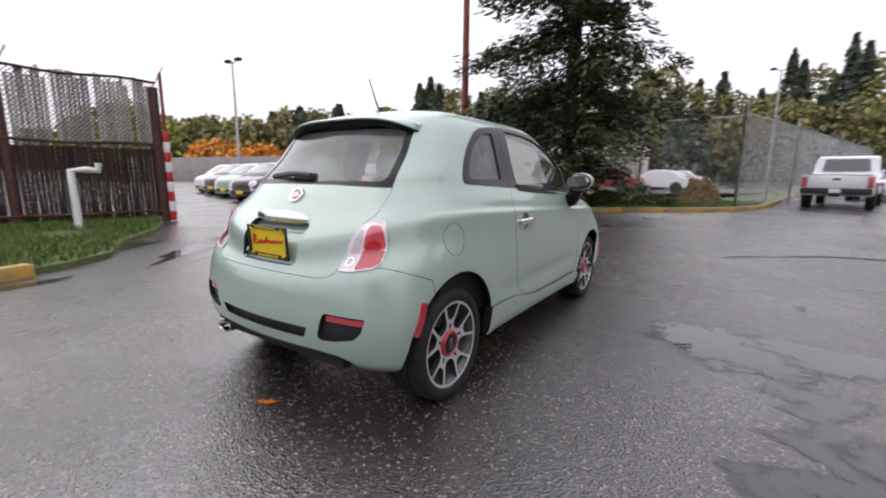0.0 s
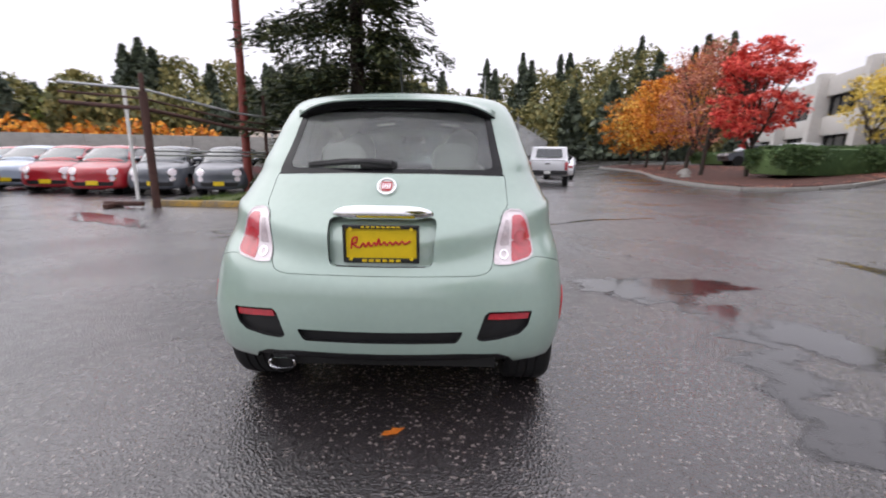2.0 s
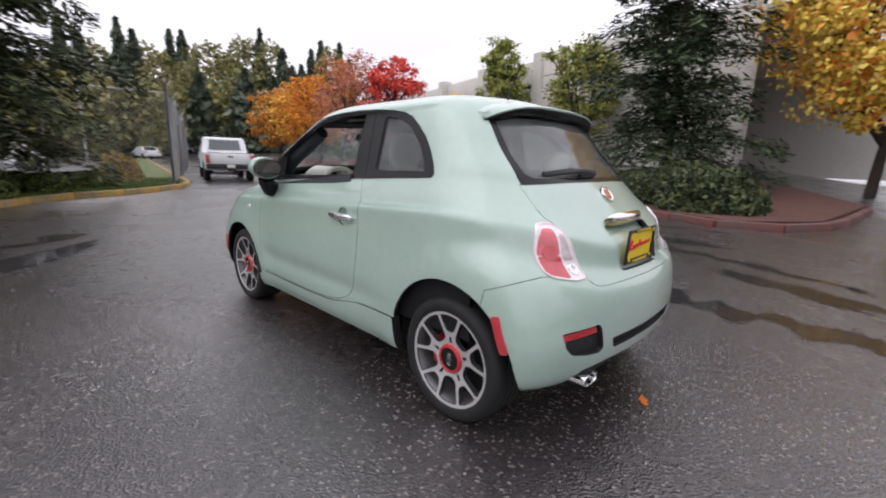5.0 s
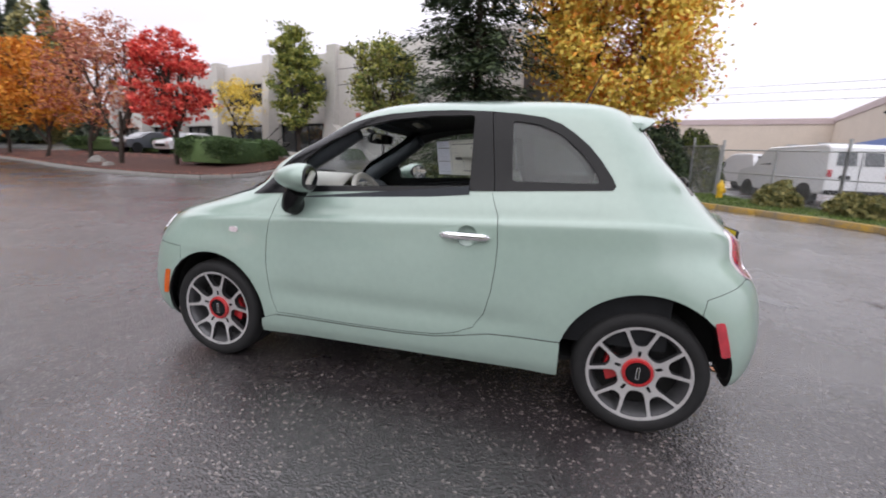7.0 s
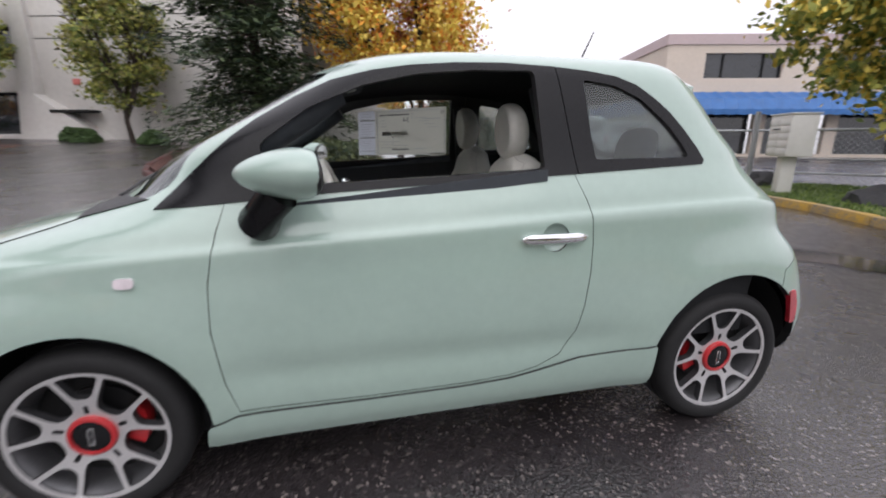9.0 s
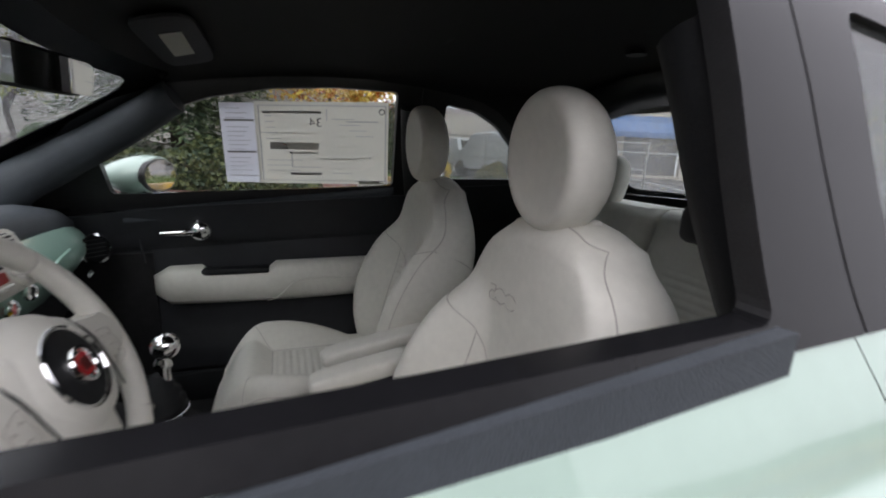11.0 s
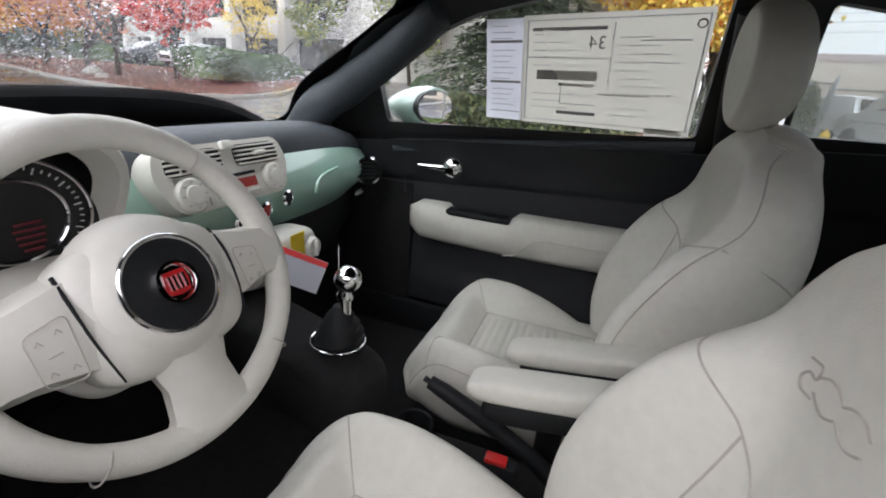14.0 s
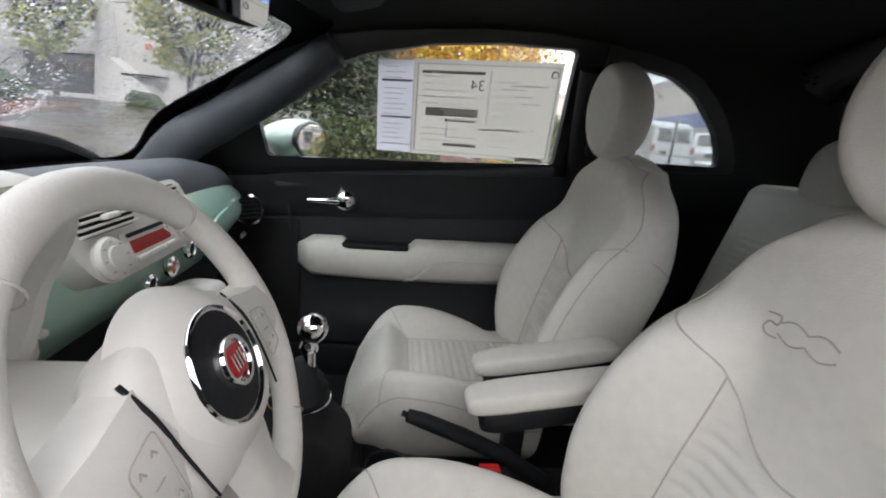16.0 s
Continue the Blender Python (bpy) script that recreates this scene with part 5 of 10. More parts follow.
L_SHRUB = leaf_mat("shrub_leaves", (0.03, 0.05, 0.015), (0.14, 0.17, 0.04))
L_DRY = leaf_mat("dry_yellow_shrub", (0.24, 0.15, 0.04), (0.45, 0.32, 0.09))
RNG = np.random.default_rng(7)


def card_mesh(name, mid, along, across, material, parent=None, label=""):
    """Many small leaf-shaped faces: middles with half-length and half-width vectors, each a rhombus with a fold."""
    n = len(mid)
    lift = np.cross(along, across)
    lift = lift / (np.linalg.norm(lift, axis=1, keepdims=True) + 1e-9) * np.linalg.norm(across, axis=1, keepdims=True) * 0.35
    v = np.stack([mid - along, mid + across + lift, mid + along, mid - across + lift], 1).reshape(-1, 3)
    me = bpy.data.meshes.new(name)
    me.vertices.add(4 * n)
    me.vertices.foreach_set("co", v.ravel().astype(np.float32))
    me.loops.add(4 * n)
    me.loops.foreach_set("vertex_index", np.arange(4 * n, dtype=np.int32))
    me.polygons.add(n)
    me.polygons.foreach_set("loop_start", np.arange(0, 4 * n, 4, dtype=np.int32))
    me.update(calc_edges=True)
    me.materials.append(material)
    ob = new(name, me)
    if parent:
        ob.parent = parent
    if label:
        ob["label"] = label
    return ob


def unit(n):
    v = RNG.normal(size=(n, 3))
    return v / np.linalg.norm(v, axis=1, keepdims=True)


def leaf_cards(mid, size):
    n = len(mid)
    a = unit(n)
    b = np.cross(a, unit(n))
    b /= np.linalg.norm(b, axis=1, keepdims=True) + 1e-9
    s = size * RNG.uniform(0.6, 1.3, (n, 1))
    return a * s, b * s * 0.6


def limbs(bm, base, height, spread, levels, r0, lean=0.0):
    """A branching skeleton; returns the tips."""
    tips = []
    def grow(p, d, length, r, lev):
        q = p + d * length * 0.5 + Vector(RNG.normal(0, 0.04 * length, 3))
        e = q + (d + Vector(RNG.normal(0, 0.12, 3))).normalized() * length * 0.5
        tube(bm, [p, q, e], [r, r * 0.85, r * 0.65], 7 if lev < 2 else 5)
        if lev >= levels:
            tips.append(e)
            return
        for k in range(3 if lev else 5):
            a = RNG.uniform(0, 2 * math.pi)
            nd = (d * 0.75 + Vector((math.cos(a), math.sin(a), RNG.uniform(-0.1, 0.4))) * spread).normalized()
            grow(p.lerp(e, RNG.uniform(0.55, 1.0)), nd, length * RNG.uniform(0.55, 0.8), r * 0.55, lev + 1)
    grow(Vector(base), Vector((lean, 0, 1)).normalized(), height, r0, 0)
    return tips


def broad_tree(name, label, x, y, h, r, leaf, n, size, trunk_h=None, density=1.0, base=None, mix=None):
    """A leafy tree: trunk and limbs as one mesh, the crown as many leaves in clumps."""
    z = ground_z(x, y) if base is None else base
    t = empty(name, (x, y, z))
    bm = bmesh.new()
    th = trunk_h or h * 0.28
    tips = limbs(bm, (0, 0, -0.1), th + 0.1, 0.62, 3, max(0.05, h * 0.017))
    top = max(p.z for p in tips)
    k = h * 0.93 / top
    wide = max(math.hypot(p.x, p.y) for p in tips)
    kx = r / wide
    for v in bm.verts:
        f = sstep(th * 0.7, th * 1.6, v.co.z)
        v.co = Vector((v.co.x * (1 + (kx - 1) * f), v.co.y * (1 + (kx - 1) * f), v.co.z * (1 + (k - 1) * f)))
    part("trunk", bm, M_BARK, t, "dark bark trunk and limbs")
    tips = np.array([(p.x * kx, p.y * kx, p.z * k) for p in tips])
    # clumps: at the limb tips and through an uneven crown
    u = unit(220) * RNG.uniform(0.35, 1.0, (220, 1)) ** 0.6
    lo = th * 0.75
    fill = np.stack([u[:, 0] * r * 0.92, u[:, 1] * r * 0.92, lo + (h - lo) * (0.5 + 0.5 * u[:, 2])], -1)
    narrow = 1 - 0.45 * np.clip((fill[:, 2] - lo) / (h - lo) - 0.45, 0, 1) * 1.6
    fill[:, :2] *= narrow[:, None]
    keep = np.array([noise.noise(Vector(q) * (2.2 / r) + Vector((x, y, 0))) for q in fill]) > -0.22
    spots = np.concatenate([tips[RNG.integers(0, len(tips), 40)], fill[keep]])
    cr = RNG.uniform(0.5, 1.3, len(spots))
    which = RNG.integers(0, len(spots), n)
    mid = spots[which] + RNG.normal(0, 1, (n, 3)) * np.array([r * 0.13, r * 0.13, r * 0.075]) * cr[which][:, None] * density
    a, b = leaf_cards(mid, size)
    if mix:
        k = int(n * 0.7)
        card_mesh("crown", mid[:k], a[:k], b[:k], leaf, t)
        card_mesh("crown", mid[k:], a[k:], b[k:], mix, t)
    else:
        card_mesh("crown", mid, a, b, leaf, t)
    tagged(t, label, "tree")
    return t


def conifer(name, label, x, y, h, r, leaf, start=0.06, whorls=34, per=9, droop=0.25, shape=0.8, ragged=0.25, size=0.16, spray=46, base=None):
    """A conifer: tapered trunk, whorls of drooping boughs, each with flat needle sprays."""
    z0 = ground_z(x, y) if base is None else base
    t = empty(name, (x, y, z0))
    bm = bmesh.new()
    tube(bm, [(0, 0, -0.2), (0.03, 0, h * 0.3), (-0.03, 0.04, h * 0.65), (0, 0, h)], [h * 0.013, h * 0.010, h * 0.006, 0.012], 9)
    mids, al, ac = [], [], []
    for i in range(whorls):
        f = (i + RNG.uniform(0, 0.8)) / whorls
        z = h * (start + (0.985 - start) * f)
        for k in range(per):
            L = r * max(0.06, (1 - f) ** shape) * RNG.uniform(1 - ragged * 1.6, 1 + ragged * 0.5)
            if f < 0.12:
                L *= 0.75 + 2 * f
            a = RNG.uniform(0, 2 * math.pi)
            d = np.array([math.cos(a), math.sin(a), 0])
            up = RNG.uniform(0.0, 0.25) + 0.35 * f
            s = np.linspace(0, 1, 5)
            pts = [np.array([0, 0, z]) + d * L * q + np.array([0, 0, L * (up * q - (droop + up * 0.6) * q * q)]) for q in s]
            tube(bm, pts, [0.028 * (1 - f) + 0.012, 0.02, 0.014, 0.009, 0.004], 4)
            m = max(6, int(spray * L / r))
            q = RNG.uniform(0.15, 1.02, m) ** 0.8
            side = np.cross(d, (0, 0, 1))
            off = RNG.normal(0, 1, m) * (0.24 * L * (1.05 - q) + 0.10)
            base_pt = np.array([0, 0, z]) + d * (L * q)[:, None] + np.stack([0 * q, 0 * q, L * (up * q - (droop + up * 0.6) * q * q)], -1)
            p = base_pt + side * off[:, None] + np.stack([0 * q, 0 * q, -0.25 * np.abs(off) + RNG.normal(-0.05, 0.13, m)], -1)
            dirv = d * 0.8 + side * np.sign(off)[:, None] * 0.7 + RNG.normal(0, 0.25, (m, 3)) + np.array([0, 0, -0.25])
            dirv /= np.linalg.norm(dirv, axis=1, keepdims=True)
            crs = np.cross(dirv, np.array([0, 0, 1.0]) + RNG.normal(0, 0.3, (m, 3)))
            crs /= np.linalg.norm(crs, axis=1, keepdims=True) + 1e-9
            sz = size * RNG.uniform(0.7, 1.4, (m, 1))
            mids.append(p), al.append(dirv * sz), ac.append(crs * sz * 0.30)
    part("trunk", bm, M_BARK, t, "dark straight trunk with boughs")
    card_mesh("crown", np.concatenate(mids), np.concatenate(al), np.concatenate(ac), leaf, t)
    tagged(t, label, "tree")
    return t


# ---- lawns, kerbs, islands ----
def patch_ground(name, outline, material, label, lift=0.05, step=0.5, category="ground"):
    """A raised flat bed that follows the ground, with a skirt."""
    bm = bmesh.new()
    vs = [bm.verts.new((x, y, ground_z(x, y) + lift)) for x, y in outline]
    bm.faces.new(vs)
    bmesh.ops.triangulate(bm, faces=bm.faces[:])
    for v in bm.verts:
        v.co.z = ground_z(v.co.x, v.co.y) + lift
    edge = [e for e in bm.edges if e.is_boundary]
    r = bmesh.ops.extrude_edge_only(bm, edges=edge)
    for v in r["geom"]:
        if isinstance(v, bmesh.types.BMVert):
            v.co.z -= lift + 0.1
    me = bpy.data.meshes.new(name)
    bmesh.ops.recalc_face_normals(bm, faces=bm.faces)
    bm.to_mesh(me)
    bm.free()
    me.materials.append(material)
    ob = new(name, me)
    return tagged(ob, label, category, kind="structure")


def kerb(line, material, label, w=0.16, h=0.14):
    """A kerb of cast stones laid end to end along a line; each stone is a piece of its own."""
    k = empty("kerb", (line[0][0], line[0][1], 0))
    inv = Matrix.Translation((-line[0][0], -line[0][1], 0))
    pts = [np.array(p) for p in smooth_line(line, 10)]
    out, acc = [pts[0]], 0.0
    for a, b in zip(pts, pts[1:]):
        acc += np.linalg.norm(b - a)
        if acc > 1.1:
            out.append(b)
            acc = 0
    for a, b in zip(out, out[1:]):
        L = float(np.linalg.norm(b - a))
        c = (a + b) / 2
        bm = bmesh.new()
        box(bm, 0, 0, h / 2 - 0.05, L - 0.012, w, h + 0.1, 0.022)
        me = bpy.data.meshes.new("kerb_stone")
        bm.to_mesh(me)
        bm.free()
        me.materials.append(material)
        o = finish("kerb_stone", me, k)
        za, zb = ground_z(*a), ground_z(*b)
        o.matrix_local = inv @ Matrix.LocRotScale((c[0], c[1], (za + zb) / 2 + RNG.uniform(-0.008, 0.008)), Euler((0, -math.atan2(zb - za, L), math.atan2(b[1] - a[1], b[0] - a[0]) + RNG.uniform(-0.012, 0.012))), None)
    return tagged(k, label, "kerb", kind="structure")


def blades(name, outline, n, hmin, hmax, material, label, wid=0.006, lift=0.05):
    """Grass as one object of many blades inside an outline."""
    xs_, ys_ = [p[0] for p in outline], [p[1] for p in outline]
    P = []
    while len(P) < n:
        x, y = RNG.uniform(min(xs_), max(xs_)), RNG.uniform(min(ys_), max(ys_))
        c = False
        for (x1, y1), (x2, y2) in zip(outline, outline[1:] + outline[:1]):
            if (y1 > y) != (y2 > y) and x < (x2 - x1) * (y - y1) / (y2 - y1) + x1:
                c = not c
        if c and noise.noise(Vector((x * 0.8, y * 0.8, 0))) > -0.35 + RNG.uniform(-0.2, 0.2):
            P.append((x, y, ground_z(x, y) + lift))
    P = np.array(P)
    h = RNG.uniform(hmin, hmax, (n, 1))
    d = np.c_[RNG.normal(0, 0.35, (n, 2)), np.ones(n)]
    d /= np.linalg.norm(d, axis=1, keepdims=True)
    s = np.cross(d, unit(n))
    s /= np.linalg.norm(s, axis=1, keepdims=True)
    ob = card_mesh(name, P + d * h * 0.45, d * h * 0.5, s * wid * (0.6 + h / hmax), material)
    return tagged(ob, label, "grass", kind="stuff")


STRIP = [(-6.6, 7.0), (-5.2, 7.0), (-4.1, 7.0), (-3.3, 8.2), (-2.6, 9.2), (-1.4, 11.0), (0.6, 12.4), (2.2, 14.6), (2.9, 18), (4.0, 25), (10, 60), (8.4, 60), (3.4, 30), (0.9, 19), (-4, 18), (-9, 16), (-7, 12), (-6.2, 9.2)]
patch_ground("lawn", STRIP, M_LAWN, "rough grassy strip behind the yellow kerb", 0.06)
blades("grass", STRIP[:9] + [(1.0, 18), (-4, 16), (-6.2, 9.2)], 26000, 0.05, 0.16, M_GRASS, "rough wet grass along the fence", 0.007, 0.05)
kerb([(-6.9, 6.75), (-5.4, 6.7), (-4.2, 6.8), (-3.3, 8.0), (-2.6, 9.1), (-1.4, 10.9), (0.7, 12.3), (2.3, 14.5), (3.05, 18), (4.15, 25), (5.7, 34), (10.1, 60)], M_KERBYELLOW, "worn yellow painted concrete kerb")
LEFTBED = [(-4.35, -2.2), (-4.55, -1.35), (-4.95, -0.75), (-6.0, -0.25), (-7.0, 0.6), (-8.3, 1.3), (-9.5, 1.6), (-12, -2), (-14, -8), (-6, -8)]
patch_ground("lawn", LEFTBED, M_LAWN, "patch of wet grass beside the slatted gate", 0.07)
blades("grass", LEFTBED, 30000, 0.05, 0.17, M_GRASS, "long wet grass beside the slatted gate", 0.007, 0.06)
kerb([(-3.6, -7.5), (-4.0, -4.0), (-4.3, -2.2), (-4.5, -1.4), (-4.85, -0.95)], M_KERBYELLOW, "yellow painted kerb end by the grass")
SE = [(15.5, -3.0), (12.3, -4.7), (9.4, -6.9), (6.8, -7.75), (4.2, -7.7), (2.2, -7.1), (0.0, -6.3), (-6, -5.2), (-10, -12), (2.0, -12.6), (6.0, -12.2), (8.2, -11.0), (10.5, -9.4), (13.5, -7.2), (17, -6.2)]
patch_ground("lawn", SE, M_LAWN, "green verge with wet grass", 0.07)
blades("grass", SE, 38000, 0.04, 0.11, M_GRASS, "short green verge grass", 0.008, 0.06)
kerb([(15.6, -2.9), (12.3, -4.6), (9.4, -6.8), (6.8, -7.65), (4.2, -7.6), (2.2, -7.0), (0.0, -6.2), (-6, -5.1)], M_KERBYELLOW, "worn yellow kerb along the verge")
ISLAND = [(12.3, 13.2), (14.2, 12.6), (17.0, 13.6), (20.2, 15.8), (20.8, 17.6), (19.5, 19.5), (19.5, 30), (18.5, 44), (16.2, 44), (15.2, 32), (13.0, 24), (11.8, 18), (11.7, 14.5)]
patch_ground("mulch_bed", ISLAND, M_MULCH, "raised island of red-brown mulch and fallen leaves", 0.16)
kerb([(17.0, 13.5), (14.2, 12.5), (12.3, 13.1), (11.6, 14.5), (11.7, 18), (12.9, 24), (15.1, 32), (16.1, 44)], M_CONCRETE, "grey concrete kerb round the planted island")
kerb([(17.0, 13.5), (20.3, 15.7), (20.9, 17.6), (19.6, 19.5)], M_CONCRETE, "grey concrete kerb of the island's end")
n = 5000
lx, ly = RNG.uniform(11.8, 19.3, n), RNG.uniform(12.8, 34, n)
ok = (lx > 11.7 + np.maximum(0, ly - 18) * 0.21)
P = np.stack([lx, ly, [ground_z(a, b) + 0.17 for a, b in zip(lx, ly)]], -1)[ok]
a, b = leaf_cards(P, 0.06)
a[:, 2] *= 0.2
b[:, 2] *= 0.2
tagged(card_mesh("fallen_leaves", P, a, b, L_RUSSET), "fallen russet leaves on the mulch", "leaves", kind="stuff")
CONBED = [(11.2, 5.2), (13.5, 6.4), (18, 7.0), (19, 0), (14, -2.4), (9.5, -1.8), (7.9, -0.6), (8.6, 1.0), (9.7, 2.6), (10.4, 4.0)]
patch_ground("mulch_bed", CONBED, M_MULCH, "mulch bed under the big dark conifer", 0.14)
kerb([(18, 7.0), (13.5, 6.5), (11.2, 5.3), (10.3, 4.0), (9.6, 2.6), (8.5, 1.0), (7.8, -0.6), (9.4, -1.9), (14, -2.5)], mat("red_kerb_paint", (0.07, 0.058, 0.052), 0.7, scale=3, bump=0.3, bump_scale=25, color2=(0.15, 0.040, 0.034)), "kerb with worn red paint")

# ---- trees ----
conifer("conifer", "tall dark ragged conifer behind the yellow kerb", -2.95, 11.6, 20.5, 3.5, L_FIR, start=0.06, whorls=46, per=8, droop=0.27, shape=0.42, ragged=0.48, size=0.135, spray=270)
conifer("conifer", "broad dense dark spruce in the mulch bed", 15.4, 3.2, 14.5, 3.9, L_SPRUCE, start=0.02, whorls=42, per=9, droop=0.2, shape=0.7, ragged=0.38, size=0.135, spray=190)
broad_tree("maple", "scarlet red maple on the mulch island", 14.75, 18.4, 6.9, 2.1, L_RED, 9500, 0.085, 1.9, 0.62)
broad_tree("young_tree", "thin russet tree losing its leaves", 14.3, 21.6, 7.4, 2.2, L_RUSSET, 4200, 0.07, 2.2, 0.75)
broad_tree("young_tree", "thin tree with pink and orange leaves", 15.2, 25.0, 7.6, 2.4, L_RUSSET, 5200, 0.08, 2.2, 0.75, mix=L_ORANGE)
broad_tree("young_tree", "orange autumn tree beside the road", 15.8, 29.5, 7.0, 2.5, L_ORANGE, 8000, 0.10, 2.0, 0.9)
broad_tree("young_tree", "golden orange tree beside the road", 16.8, 34.5, 7.0, 2.6, L_ORANGE, 8000, 0.11, 2.0, 0.9, mix=L_YELLOW)
broad_tree("young_tree", "low orange tree at the road bend", 17.6, 40, 6.5, 3.0, L_ORANGE, 8000, 0.13, 1.6, 0.9, mix=L_OLIVE)
broad_tree("tree", "slender yellowing green tree before the office wall", 24.2, 17.8, 8.6, 1.9, L_GREEN, 13000, 0.10, 2.0, 0.85)
broad_tree("tree", "yellowing green tree at the office wall", 22.0, 10.2, 7.2, 2.3, L_GREEN, 11000, 0.10, 2.0, 0.9, mix=L_OLIVE)
broad_tree("tree", "thin yellow tree before the offices", 25.6, 24.0, 5.6, 1.9, L_YELLOW, 2600, 0.09, 2.0, 0.9)
broad_tree("tree", "large golden autumn tree", 19.2, -2.4, 10.8, 4.3, L_YELLOW, 26000, 0.12, 2.6, 0.9, mix=L_ORANGE)
broad_tree("tree", "thin half-bare russet tree", 22.6, -4.0, 10.5, 3.0, L_RUSSET, 5200, 0.09, 3.0, 0.9)
broad_tree("tree", "green tree turning yellow on the verge", 4.3, -11.3, 7.2, 3.1, L_GREEN, 26000, 0.10, 1.9, 0.85, mix=L_YELLOW)


def shrub(name, label, x, y, rx, ry, h, leaf, n, size, base=None, boxy=False, lift=0.0, sticks=True):
    """A shrub or hedge: twigs and a mass of small leaves on an uneven form."""
    z = (ground_z(x, y) if base is None else base) + lift
    t = empty(name, (x, y, z))
    d = unit(n)
    d[:, 2] = np.abs(d[:, 2])
    if boxy:
        p = np.sign(d) * np.abs(d) ** 0.28
    else:
        p = d
    rad = RNG.uniform(0.72, 1.0, (n, 1)) ** 0.5
    bumpy = np.array([0.86 + 0.22 * noise.noise(Vector(q) * 2.3 + Vector((x, y, 0))) for q in d])[:, None]
    mid = p * rad * (bumpy if not boxy else 0.97 + 0.3 * (bumpy - 0.86)) * np.array([rx, ry, h])
    a, b = leaf_cards(mid, size)
    bm = bmesh.new()
    for i in range(14):
        q = unit(1)[0]
        tube(bm, [(0.1 * q[0], 0.1 * q[1], 0), (rx * 0.35 * q[0], ry * 0.35 * q[1], h * 0.4), (rx * 0.75 * q[0], ry * 0.75 * q[1], h * 0.6 + 0.15 * h * abs(q[2]))], [0.02, 0.014, 0.006], 5)
    part("stems", bm, M_BARK, t)
    card_mesh("foliage", mid, a, b, leaf, t)
    if boxy:
        bm = bmesh.new()
        box(bm, 0, 0, h * 0.42, rx * 1.62, ry * 1.62, h * 0.84, 0.1)
        part("inner_shade", bm, L_HEDGE, t)
    return tagged(t, label, "hedge" if boxy else "shrub")


shrub("hedge", "clipped dark green hedge on the mulch island", 16.6, 16.6, 2.7, 1.5, 1.35, L_HEDGE, 15000, 0.06, boxy=True, lift=0.15)
shrub("hedge", "clipped green hedge along the office lot", 22.3, 31, 1.2, 6, 1.0, L_HEDGE, 9000, 0.08, boxy=True)
for x, y, r, h, lf, lb in ((-4.0, 9.0, 1.15, 1.25, L_FIR, "dark bushy evergreen under the conifer"), (-3.0, 10.6, 1.3, 1.0, L_SHRUB, "low green shrub behind the kerb"), (-1.6, 12.3, 1.0, 0.7, L_SHRUB, "low green shrub behind the kerb"),
                           (-0.4, 13.4, 0.9, 0.55, L_SHRUB, "low trailing shrub behind the kerb"), (-5.0, 9.8, 1.0, 1.0, L_FIR, "dark bushy evergreen under the conifer"), (-4.9, 8.0, 0.5, 0.35, L_SHRUB, "tuft of green weeds by the pole"), (0.7, 16.2, 0.75, 1.2, L_DRY, "dry yellow shrub at the fence corner")):
    shrub("shrub", lb, x, y, r, r, h, lf, int(5200 * r), 0.055)
for x, y, r, h in ((10.7, 2.2, 1.2, 1.0), (9.9, 0.4, 1.4, 1.2), (12.0, 3.9, 1.2, 0.9), (12.4, 1.4, 1.5, 1.3)):
    shrub("shrub", "spreading blue-green juniper below the spruce", x, y, r, r, h, L_FIR, 7000, 0.07, lift=0.1)
for x, y, r, h, lf in ((18.5, -4.4, 2.0, 3.2, L_SPRUCE), (20.5, -6.3, 1.9, 3.0, L_SHRUB), (13.0, -7.0, 0.9, 0.9, L_OLIVE), (11.2, -8.2, 1.0, 0.8, L_OLIVE), (9.4, -9.2, 0.8, 0.6, L_OLIVE)):
    shrub("shrub", "overgrown shrub along the wire fence", x, y, r, r * 0.8, h, lf, int(4200 * r), 0.07)
for x, y in ((23.2, 13.2), (24.4, 19.6), (21.2, 9.0), (25.8, 22.2), (22.4, 12.4)):
    shrub("shrub", "small rounded shrub at the office wall", x, y, 0.9, 0.7, 0.75, L_HEDGE, 2600, 0.06)

# far woods: conifers, autumn broadleaves and low orange scrub, each one mass
def woods(name, label, spots, leaf, per, size, tall):
    mids, sizes = [], []
    for x, y, h, r in spots:
        z0 = ground_z(x, y)
        f = RNG.uniform(0, 1, per)
        if tall:
            rad = r * (1 - f) ** 0.8 * np.sqrt(RNG.uniform(0.15, 1, per)) * (0.85 + 0.22 * np.sin(f * 34 + x))
            zz = z0 + h * (0.04 + 0.96 * f)
        else:
            u = unit(per)
            rad = r * np.hypot(u[:, 0], u[:, 1]) * RNG.uniform(0.7, 1.05, per)
            zz = z0 + h * (0.5 + 0.5 * u[:, 2] * RNG.uniform(0.8, 1.0, per)) + RNG.normal(0, 0.3, per)
        an = RNG.uniform(0, 2 * math.pi, per)
        mids.append(np.stack([x + rad * np.cos(an), y + rad * np.sin(an), zz], -1))
    mid = np.concatenate(mids)
    a, b = leaf_cards(mid, size)
    return tagged(card_mesh(name, mid, a, b, leaf), label, "woods", kind="stuff")


def polar(az, d):
    return d * math.cos(radians(az)), d * math.sin(radians(az))


